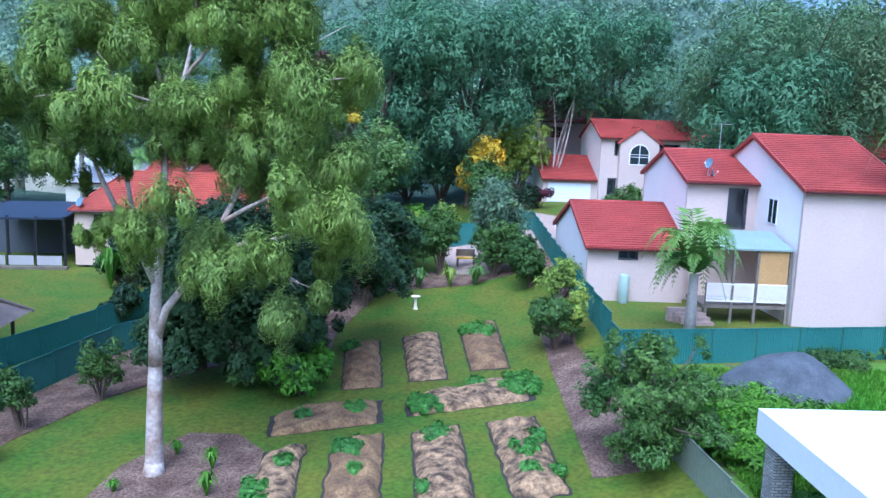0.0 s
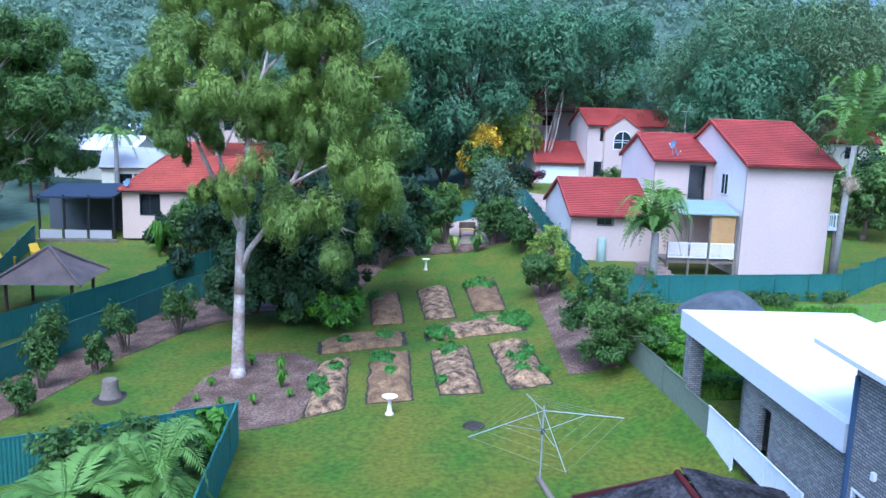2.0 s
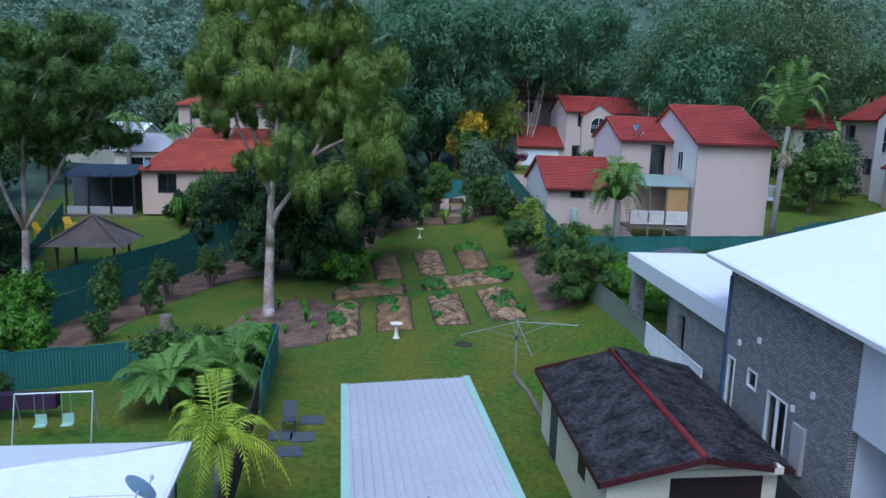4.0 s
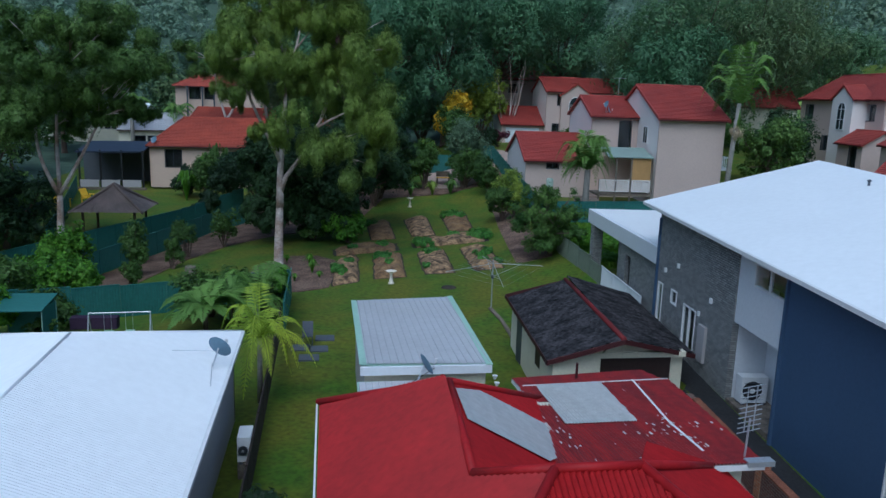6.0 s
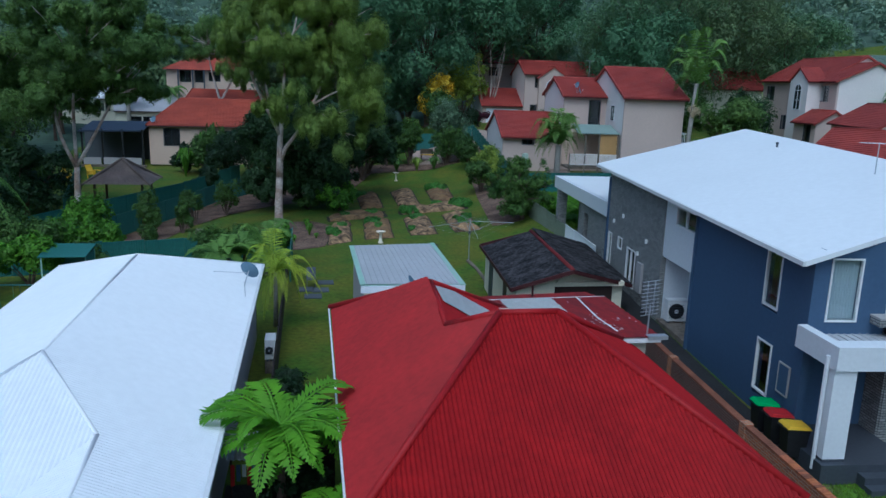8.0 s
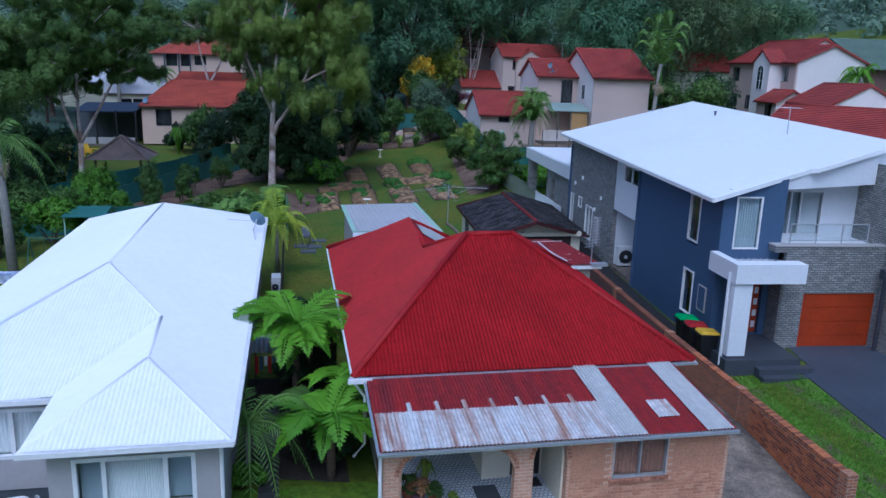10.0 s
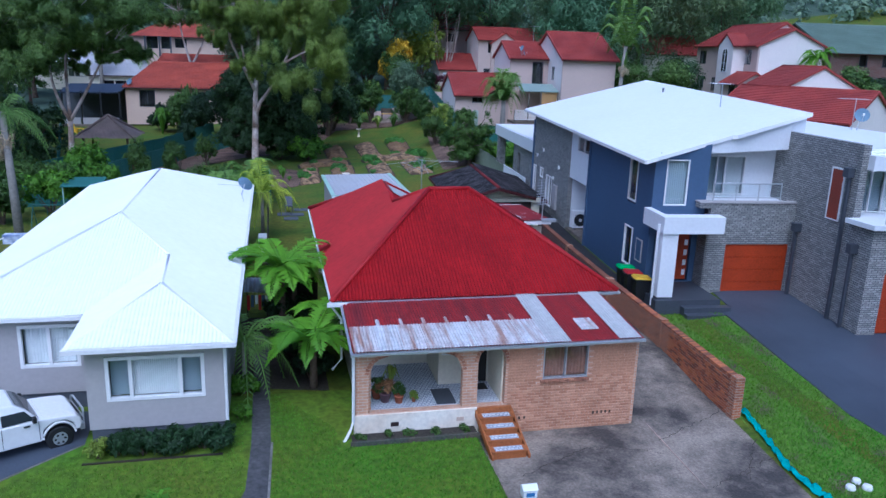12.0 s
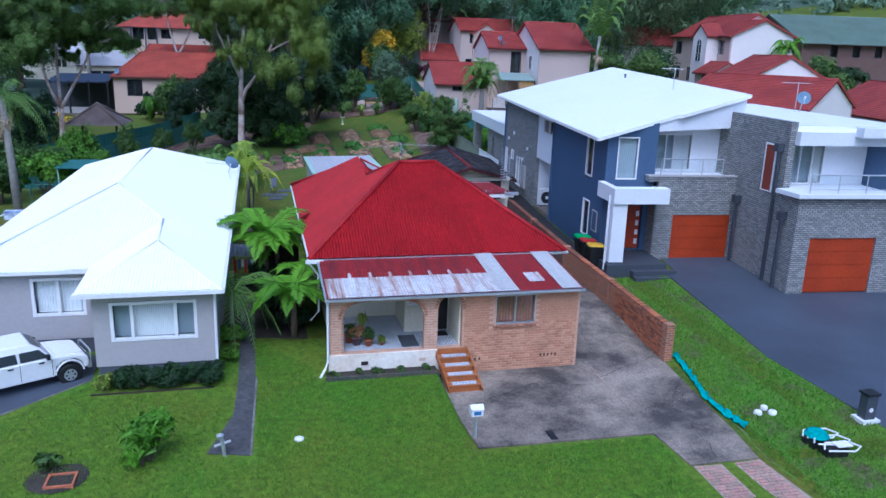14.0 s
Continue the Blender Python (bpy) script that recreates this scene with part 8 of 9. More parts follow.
for k in range(7):
    limb(bare, (27.0, 111.5, ground_z(27, 111)), (27.0 + rb.uniform(-3.5, 3.0), 111 + rb.uniform(-1, 1), 16 + rb.uniform(-2.5, 2.0)), 0.14, 0.02, 0.8, rb)
part("branchwork", bare, BARK, dd)

solo("water_heater", Shape().lathe([(0.32, 0), (0.34, 0.05), (0.34, 1.75), (0.25, 1.9), (0.0, 1.92)], (21.4, 68.5, 2.0), 16), material("grey_green_tank", (0.34, 0.42, 0.36), 0.5, 0.08), "grey-green hot water tank against the townhouse", "tank", smooth=True)
for k in range(4):
    solo("stone_step", Shape().box(23.2 - 0.25 * k, 62.6 + 0.35 * k, 1.8, 24.8 - 0.1 * k, 63.0 + 0.35 * k, 2.2 + 0.2 * k), PAVING, "brown stone garden step below the deck", "step", group="steps below the deck")
fence((15.25, 31.5), (15.85, 38.6), 0.95, WHITE_RENDER, "white steel fence panels with grey posts beside the patio")

# more dark leaves that paint the gap between the houses into shade
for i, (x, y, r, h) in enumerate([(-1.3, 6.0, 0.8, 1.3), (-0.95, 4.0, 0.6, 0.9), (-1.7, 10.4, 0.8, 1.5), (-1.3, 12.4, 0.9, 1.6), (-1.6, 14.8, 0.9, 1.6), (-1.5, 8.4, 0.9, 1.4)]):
    shrub("dark-leaved undergrowth standing in for the shade between the two houses", x, y, r, h, DARK_LEAF, 430 + i, 2600, 0.16)

tree("blossom_tree", "tree with orange-yellow blossom behind the gum", (2.8, 94.5), 15, crown(2.7, 93.5, 14.2, 2.4, 13, 402, 0.8, 1.0), 8000, 0.34, YELLOW_LEAF, BROWN_BARK, 0.2, 402, 0, 14, 0.5)
tree("garden_tree", "mid-green leafy tree below the yellow blossom", (4.6, 96.0), 11, crown(4.6, 96.0, 8.2, 3.6, 14, 405, 0.9, 1.0), 26000, 0.28, MID_LEAF, BROWN_BARK, 0.22, 405, 0.1, 16, 0.35, group="garden trees")
gable_house("house", "cream house with an orange tiled roof among the trees", pose(-3.2, 150, 0, 0, 0, -4), 5.0, 9.0, 2.0, 10.3, 12.4, (CREAM, CREAM), ORANGE_TILE, openings=[(1.5, 8.0, 1.5, 1.2, (0.5,))])
tree("plum_tree", "plum-leaved tree rising behind the gum", (0.6, 97.5), 18, crown(0.7, 97.0, 18.0, 2.2, 9, 401, 0.7, 0.8), 5000, 0.38, PURPLE_LEAF, BROWN_BARK, 0.22, 401, 0, 14, 0.5)


# ---- porch and front yard ----
def pot(x, y, z, r, h, mat, leaf, seed, label):
    at = thing("potted_plant", label, "potted plant", "pots on the porch")
    part("pot", Shape().lathe([(r * 0.7, 0), (r, h), (r * 1.1, h), (r * 1.1, h + 0.03), (r * 0.9, h + 0.03), (0.0, h - 0.02)], (x, y, z), 14), mat, at, smooth=True)
    part("plant", leaf_cloud("plant", [(x, y, z + h + r * 1.4, r * 1.5, r * 1.5, r * 1.6)], 260, 0.16, leaf, seed, 0, 10, thin=0.3), leaf, at)


pot(0.95, 0.85, 0.68, 0.16, 0.24, material("plum_pot", (0.16, 0.09, 0.10), 0.5, 0.1), DRY_LEAF, 301, "plum ceramic pot with a bronze leafy plant")
pot(0.75, 1.1, 0.68, 0.15, 0.24, TERRACOTTA, MID_LEAF, 302, "terracotta pot with a leafy plant")
pot(1.32, 0.72, 0.68, 0.13, 0.2, TERRACOTTA, MID_LEAF, 303, "square terracotta pot with a leafy plant")
pot(1.75, 0.72, 0.68, 0.06, 0.12, TERRACOTTA, LIME_LEAF, 304, "little terracotta pot with a seedling")
tuft("tall spiky plant behind the pots", 1.15, 1.2, 0.3, 0.8, LIME_LEAF, 305, 24, 0.8)
solo("door_mat", Shape().box(2.36, 0.42, 0.682, 2.92, 1.4, 0.7), DARK_METAL, "grey-green rubber mat on the porch tiles", "mat")
solo("door_mat", Shape().box(3.5, 1.2, 0.682, 4.05, 1.6, 0.7), BLACK, "black door mat by the front door", "mat")
lb = thing("letterbox", "small pale blue metal letterbox on a post", "letterbox")
lx, ly = 3.55, -4.05
lz = ground_z(lx, ly)
part("post", Shape().tube([(lx, ly, lz - 0.05), (lx, ly, lz + 0.72)], 0.045), METAL, lb)
part("box", Shape().box(lx - 0.16, ly - 0.13, lz + 0.72, lx + 0.16, ly + 0.13, lz + 0.92).add([(lx - 0.18, ly - 0.15, lz + 0.92), (lx + 0.18, ly - 0.15, lz + 0.92), (lx + 0.18, ly + 0.15, lz + 0.92), (lx - 0.18, ly + 0.15, lz + 0.92), (lx - 0.18, ly, lz + 1.02), (lx + 0.18, ly, lz + 1.02)], [(0, 1, 5, 4), (2, 3, 4, 5), (0, 4, 3), (1, 2, 5)]), WHITE, lb)
part("number_plate", Shape().box(lx - 0.1, ly - 0.135, lz + 0.76, lx + 0.1, ly - 0.131, lz + 0.86), material("blue_plate", (0.05, 0.16, 0.40), 0.5), lb, "plain blue plate")
tp = thing("garden_tap", "grey pipe stand with a slanting arm", "tap")
tx, ty = -2.95, -3.95
tz = ground_z(tx, ty)
part("post", Shape().tube([(tx, ty, tz - 0.05), (tx - 0.06, ty, tz + 0.5)], 0.05), METAL, tp)
part("arm", Shape().tube([(tx - 0.25, ty, tz + 0.3), (tx + 0.15, ty, tz + 0.42)], 0.035), METAL, tp)
part("head", Shape().lathe([(0.07, 0), (0.1, 0.1), (0.02, 0.14)], (tx - 0.1, ty, tz + 0.5), 10), METAL, tp)
solo("plastic_cap", Shape().lathe([(0.13, 0), (0.13, 0.05), (0.1, 0.07), (0.0, 0.07)], (-1.1, -3.5, ground_z(-1.1, -3.5)), 14), WHITE, "small white plastic lid on the lawn", "lid", smooth=True)
hb = thing("planting_box", "square terracotta-edged planting frame with dark soil", "planter")
for a, b in (((-6.95, -4.75), (-6.3, -4.70)), ((-6.95, -4.2), (-6.3, -4.15)), ((-6.95, -4.7), (-6.90, -4.2)), ((-6.35, -4.7), (-6.30, -4.2))):
    z = ground_z(-6.6, -4.4)
    part("edge", Shape().box(a[0], a[1], z - 0.02, b[0], b[1], z + 0.1), TERRACOTTA, hb)
part("soil", Shape().lathe([(0.75, 0), (0.6, 0.04), (0.0, 0.05)], (-6.75, -4.15, ground_z(-6.7, -4.2)), 16), DARK_SOIL, hb)
# torn teal mesh along the drive
tl = Shape()
cl = [(11.9, 0.2), (11.75, -0.9), (11.55, -1.8), (11.3, -2.7), (11.2, -3.5), (11.25, -4.2), (11.35, -4.8)]
row = []
for k in range(len(cl) * 6 - 5):
    u = k / 6
    i = min(int(u), len(cl) - 2)
    f = u - i
    cx, cy = cl[i][0] * (1 - f) + cl[i + 1][0] * f, cl[i][1] * (1 - f) + cl[i + 1][1] * f
    w = 0.10 + 0.16 * abs(noise.noise(Vector((k * 0.7, 2, 0))))
    for s in (-1, -0.3, 0.4, 1):
        row.append((cx + s * w, cy + 0.1 * s + 0.1 * noise.noise(Vector((k * 1.7, s * 4, 1))), ground_z(cx, cy) + 0.04 + 0.22 * abs(noise.noise(Vector((k * 1.3, s * 3, 5))))))
n = len(row) // 4
tl.add(row, [(4 * i + j, 4 * i + j + 1, 4 * i + 5 + j, 4 * i + 4 + j) for i in range(n - 1) for j in range(3)])
solo("shade_cloth", tl, TEAL, "torn strip of teal mesh lying beside the driveway", "cloth")
for i, (x, y, r) in enumerate([(12.35, -3.95, 0.125), (12.72, -3.72, 0.115), (12.8, -4.02, 0.13)]):
    solo("upturned_tub", Shape().lathe([(r, 0), (r * 1.05, 0.03), (r * 0.9, 0.1), (r * 0.8, 0.12), (0, 0.115)], (x, y, ground_z(x, y)), 14), WHITE, "white plastic tub turned upside down", "tub", group="upturned tubs", smooth=True)
sd = thing("old_pram", "overturned white-framed pram with teal cloth and black tubs", "junk")
ox, oy = 13.1, -6.0
oz = ground_z(ox, oy)
part("black_tub", Shape().box(ox - 0.35, oy - 0.45, oz, ox + 0.3, oy - 0.05, oz + 0.25), BLACK, sd)
part("black_tub", Shape().box(ox - 0.45, oy + 0.05, oz, ox + 0.15, oy + 0.5, oz + 0.22), BLACK, sd)
for dz, dy in ((0.32, -0.1), (0.28, 0.35), (0.34, -0.5)):
    part("frame_hoop", Shape().tube([(ox - 0.55, oy + dy, oz + dz), (ox - 0.3, oy + dy + 0.3, oz + dz), (ox + 0.4, oy + dy + 0.25, oz + dz), (ox + 0.55, oy + dy - 0.05, oz + dz), (ox + 0.2, oy + dy - 0.25, oz + dz), (ox - 0.5, oy + dy - 0.1, oz + dz)], 0.025, 6), WHITE, sd)
part("cloth", Shape().lathe([(0.34, 0.30), (0.25, 0.42), (0.1, 0.46), (0.0, 0.44)], (ox - 0.15, oy + 0.3, oz), 9), TEAL, sd)
part("slats", Shape().box(ox - 0.1, oy - 0.5, oz + 0.33, ox + 0.35, oy - 0.2, oz + 0.36), WHITE, sd)
mb = thing("mail_pillar", "dark slim letterbox pillar on a pale base", "letterbox")
mx, my = 15.3, -4.9
mz = ground_z(mx, my)
part("base", Shape().box(mx - 0.3, my - 0.25, mz - 0.05, mx + 0.3, my + 0.25, mz + 0.1), WHITE_RENDER, mb)
part("pillar", Shape().box(mx - 0.18, my - 0.15, mz + 0.1, mx + 0.18, my + 0.15, mz + 0.85), DARK_METAL, mb)
part("cap", Shape().box(mx - 0.22, my - 0.19, mz + 0.85, mx + 0.22, my + 0.19, mz + 0.92), BLACK, mb)
part("disc", Shape().tube([(mx, my - 0.16, mz + 0.4), (mx, my - 0.15, mz + 0.4)], 0.07, 14), WHITE, mb)
solo("drain_grate", Shape().box(5.55, -4.55, ground_z(5.7, -4.4) + 0.03, 5.75, -4.05, ground_z(5.7, -4.4) + 0.05), BLACK, "dark drain slot in the concrete", "grate")
solo("slab_joint", Shape().slab([(8.62, 0.0, -0.19), (8.65, 0.0, -0.19), (8.53, -3.4, -0.18), (8.50, -3.4, -0.18)], 0.02), PAVING, "pale joint between the concrete slabs", "joint", "structure")


# ---- white ute ----
def ute(m):
    at = thing("white_ute", "white dual-cab ute parked on the dark drive", "ute")
    at.matrix_world = m
    W2 = 0.85

    def side_prism(profile, y0, y1, inset=0.0):
        n = len(profile)
        v = [(x, y0, z) for x, z in profile] + [(x, y1, z) for x, z in profile]
        return Shape().add(v, [tuple(range(n))[::-1], tuple(range(n, 2 * n))] + [(i, (i + 1) % n, n + (i + 1) % n, n + i) for i in range(n)])
    lower = [(-2.6, 0.55), (-1.75, 0.5), (-1.7, 0.75), (-1.45, 0.95), (-1.15, 0.95), (-0.9, 0.75), (-0.85, 0.42), (1.05, 0.42), (1.1, 0.75), (1.32, 0.9), (1.68, 0.9), (1.9, 0.75), (1.95, 0.52), (2.08, 0.52), (2.14, 0.7), (2.1, 0.88), (1.98, 0.97), (1.6, 1.04), (1.05, 1.1), (-0.85, 1.1), (-2.6, 1.08)]
    body = part("body", side_prism(lower, -W2, W2), UTE_WHITE, at)
    soften = body.modifiers.new("soften", "BEVEL")
    soften.width, soften.segments, soften.limit_method, soften.angle_limit = 0.05, 3, "ANGLE", radians(32)
    v = []
    for z, a, b, w in ((1.08, -0.95, 1.05, 0.82), (1.45, -0.85, 0.72, 0.74), (1.66, -0.72, 0.42, 0.66)):
        v += [(a, -w, z), (b, -w, z), (b, w, z), (a, w, z)]
    cab = part("cab", Shape().add(v, [(3, 2, 1, 0), (8, 9, 10, 11)] + [(4 * r + i, 4 * r + (i + 1) % 4, 4 * r + 4 + (i + 1) % 4, 4 * r + 4 + i) for r in range(2) for i in range(4)]), UTE_WHITE, at)
    soften = cab.modifiers.new("soften", "BEVEL")
    soften.width, soften.segments, soften.limit_method, soften.angle_limit = 0.05, 3, "ANGLE", radians(35)
    part("bonnet", Shape().slab([(1.12, -0.66, 1.125), (2.0, -0.6, 1.01), (2.0, 0.6, 1.01), (1.12, 0.66, 1.125)], 0.04), UTE_WHITE, at)
    part("grille", Shape().box(2.1, -0.42, 0.68, 2.16, 0.42, 0.86), BLACK, at)

    def pane(name, a, b, c, d):
        part(name, Shape().add([a, b, c, d], [(0, 1, 2, 3)]), UTE_GLASS, at, "dark tinted glass")
    for s in (-1, 1):
        pane("side_window", (-0.78, s * 0.825, 1.13), (0.0, s * 0.825, 1.13), (-0.02, s * 0.75, 1.44), (-0.72, s * 0.75, 1.44))
        pane("side_window", (0.08, s * 0.825, 1.13), (0.92, s * 0.825, 1.13), (0.66, s * 0.75, 1.44), (0.07, s * 0.75, 1.44))
        for x in (-0.86, 0.04, 0.98):
            part("door_gap", Shape().box(x, s * 0.852 - 0.003, 0.5, x + 0.015, s * 0.852 + 0.003, 1.08), BLACK, at)
        for x in (-0.12, 0.78):
            part("door_handle", Shape().box(x - 0.18, s * 0.865 - 0.015, 0.98, x - 0.02, s * 0.865 + 0.015, 1.02), BLACK, at)
        part("mirror", Shape().box(0.82, s * 0.93 - 0.08, 1.1, 0.92, s * 0.93 + 0.08, 1.26), BLACK, at)
        part("headlight", Shape().box(2.06, s * 0.62 - 0.14, 0.70, 2.15, s * 0.62 + 0.14, 0.86), GLASS, at)
        for x in (-1.3, 1.5):
            part("arch_flare", Shape().tube([(x + 0.44 * math.cos(q), s * 0.84, 0.42 + 0.46 * math.sin(q)) for q in [0.1 + 0.294 * i for i in range(11)]], 0.035, 6), UTE_WHITE, at)
    pane("windscreen", (1.02, -0.74, 1.13), (1.02, 0.74, 1.13), (0.74, 0.66, 1.43), (0.74, -0.66, 1.43))
    pane("windscreen", (0.735, -0.66, 1.46), (0.735, 0.66, 1.46), (0.48, 0.58, 1.63), (0.48, -0.58, 1.63))
    part("tub_well", Shape().box(-2.5, -0.7, 1.085, -1.0, 0.7, 1.092), BLACK, at)
    part("bull_bar", Shape().tube([(2.2, -0.72, 0.5), (2.22, -0.66, 0.95), (2.24, -0.5, 1.0), (2.24, 0.5, 1.0), (2.22, 0.66, 0.95), (2.2, 0.72, 0.5)], 0.032, 6).tube([(2.22, -0.68, 0.76), (2.22, 0.68, 0.76)], 0.026, 6), METAL, at)
    part("bumper", Shape().box(2.08, -0.82, 0.46, 2.2, 0.82, 0.64), METAL, at)
    for x in (-1.3, 1.5):
        for s in (-1, 1):
            wh = new("wheel")
            wh.parent, wh.matrix_local = at, Matrix.Translation((x, s * 0.74, 0.37))
            part("tyre", Shape().tube([(0, -0.12, 0), (0, -0.1, 0), (0, 0.1, 0), (0, 0.12, 0)], [0.33, 0.37, 0.37, 0.33], 22), BLACK, wh, smooth=False)
            part("rim", Shape().tube([(0, -0.135, 0), (0, 0.135, 0)], 0.2, 16), METAL, wh)
            for k in range(6):
                a = k * math.pi / 3
                part("rim_hole", Shape().tube([(0.13 * math.cos(a), -0.139, 0.13 * math.sin(a)), (0.13 * math.cos(a), 0.139, 0.13 * math.sin(a))], 0.035, 8), BLACK, wh)


UTE_WHITE = material("white_car_paint", (0.82, 0.82, 0.83), 0.25, 0.04, 1.0, 8.0, 0.0)
ute(pose(-8.97, 0.72, 0.02, 0, 0, 27.5) @ Matrix.Scale(0.88, 4))


# ---- yards between and beside ----
solo("side_gate", wall((-2.2, 9.6), (-0.4, 9.6), -0.2, 1.75, 0.06), DARK_TIMBER, "dark weathered timber screen between the houses", "gate")
for k in range(13):
    solo("fence_paling", Shape().box(-2.34, 9.8 + k * 1.8, ground_z(-2.3, 12) - 0.05, -2.28, 11.5 + k * 1.8, ground_z(-2.3, 12) + 1.1), DARK_TIMBER, "dark weathered timber fence panel", "fence", group="side fence panels")
solo("side_awning", roof_plane([(-3.1, 8.5, 1.62), (-2.2, 8.5, 1.55), (-2.2, 9.7, 1.75), (-3.1, 9.7, 1.82)], (0, -1, -0.15), 0.14, 0.02), SILVER_SHEET, "small corrugated awning beside the grey house", "awning")
for x in (-2.26, -3.02):
    solo("awning_post", Shape().box(x, 8.55, -0.2, x + 0.05, 8.6, 1.56), DARK_TIMBER, "thin dark timber post under the awning", "post")
for i, (mat, x) in enumerate(((RED_LID, -3.0), (BLUE, -2.86), (WHITE, -2.72), (RED_LID, -2.6), (BLUE, -2.48), (WHITE, -2.36))):
    solo("hung_towel", Shape().slab([(x, 8.46, 1.5), (x + 0.1, 8.46, 1.5), (x + 0.1, 8.44, 0.95 + 0.12 * (i % 3)), (x, 8.44, 0.95 + 0.12 * (i % 3))], 0.012), mat, "narrow cloth hung to dry under the awning", "cloth", group="washing under the awning")
for i, (x, y) in enumerate([(-0.9, 29.8), (-0.5, 31.0), (-1.3, 31.2), (-0.2, 32.6)]):
    z = ground_z(x, y)
    solo("paver", Shape().box(x - 0.45, y - 0.4, z, x + 0.45, y + 0.4, z + 0.06), DARK_BASE, "dark square paving slab on the lawn", "paver", group="lawn pavers")
gt = thing("garden_chair", "dark folding garden chair on the pavers", "chair")
gx, gy = -1.0, 31.6
gz2 = ground_z(gx, gy) + 0.06
part("seat", Shape().box(gx - 0.25, gy - 0.25, gz2 + 0.42, gx + 0.25, gy + 0.25, gz2 + 0.46), DARK_METAL, gt)
part("backrest", Shape().slab([(gx - 0.25, gy + 0.25, gz2 + 0.46), (gx + 0.25, gy + 0.25, gz2 + 0.46), (gx + 0.25, gy + 0.45, gz2 + 1.0), (gx - 0.25, gy + 0.45, gz2 + 1.0)], 0.04), DARK_METAL, gt)
for dx in (-0.24, 0.2):
    for dy in (-0.24, 0.2):
        part("leg", Shape().box(gx + dx, gy + dy, gz2, gx + dx + 0.04, gy + dy + 0.04, gz2 + 0.42), DARK_METAL, gt)


def swing_set(x, y, z, w, h, label, turn, frame_mat, seat_mat):
    at = thing("swing_set", label, "swing set")
    at.matrix_world = pose(x, y, z, 0, 0, turn)
    part("top_bar", Shape().tube([(0, 0, h), (w, 0, h)], 0.03, 6), frame_mat, at)
    for q in (0, w):
        part("leg", Shape().tube([(q, -0.6, 0), (q, 0, h)], 0.025, 6), frame_mat, at)
        part("leg", Shape().tube([(q, 0.6, 0), (q, 0, h)], 0.025, 6), frame_mat, at)
    for q in (w * 0.3, w * 0.65):
        part("chain", Shape().tube([(q - 0.15, 0, h), (q - 0.15, 0, 0.5)], 0.01, 4), frame_mat, at)
        part("chain", Shape().tube([(q + 0.15, 0, h), (q + 0.15, 0, 0.5)], 0.01, 4), frame_mat, at)
        part("seat", Shape().box(q - 0.2, -0.15, 0.45, q + 0.2, 0.15, 0.5).box(q - 0.2, 0.12, 0.5, q + 0.2, 0.15, 0.85), seat_mat, at)


swing_set(-10.6, 31.5, ground_z(-10, 31.5), 2.6, 1.7, "pale steel swing set on the back lawn", 4, METAL, PASTEL_GREEN)
swing_set(-15.0, 26.5, ground_z(-15, 26.5), 3.0, 1.7, "green swing set with red baby seats", -3, FENCE_GREEN, RED_LID)
gh = thing("garden_greenhouse", "small green-framed glass shed by the fence", "shed")
g0 = ground_z(-13, 32)
for x, y in ((-14.6, 31.2), (-12.5, 31.2), (-12.5, 33.0), (-14.6, 33.0)):
    part("post", Shape().box(x, y, g0, x + 0.06, y + 0.06, g0 + 1.9), PASTEL_GREEN, gh)
part("roof_frame", Shape().slab([(-14.7, 31.1, g0 + 1.95), (-12.4, 31.1, g0 + 1.95), (-12.4, 33.2, g0 + 2.2), (-14.7, 33.2, g0 + 2.2)], 0.05), FENCE_GREEN, gh)
part("wall_sheet", Shape().box(-14.6, 33.0, g0, -12.5, 33.05, g0 + 2.0).box(-12.5, 31.2, g0, -12.46, 33.0, g0 + 1.9), FENCE_GREEN, gh)
solo("trampoline_pad", Shape().box(-12.0, 33.3, g0 + 0.4, -9.9, 33.8, g0 + 0.95), material("plum_fabric", (0.04, 0.02, 0.05), 0.8, 0.2), "dark plum covered bench against the fence", "bench")
solo("laundry", Shape().box(-15.2, 21.9, 0.3, -14.0, 22.4, 0.75), material("white_blue_cloth", (0.65, 0.70, 0.80), 0.9, 0.2, 4.0, 6.0, 0.1, tint=(0.15, 0.2, 0.4)), "white and blue cloth over a rail", "cloth")
solo("cloth_rail", Shape().tube([(-16.0, 21.5, 0.2), (-15.0, 22.0, 0.7), (-13.8, 22.2, 0.7)], 0.04, 6), WHITE, "white pipe rail in the yard", "rail")

# thatched hut, chairs and pergola beyond the double fence
hut = thing("thatched_hut", "square thatched umbrella hut on dark posts", "hut")
cx, cy = -18.6, 67.0
cz = ground_z(cx, cy)
ap = Vector((cx, cy, 2.9))
co = [Vector((cx + dx, cy + dy, 0.75)) for dx, dy in ((-3.0, -3.0), (3.0, -3.0), (3.0, 3.0), (-3.0, 3.0))]
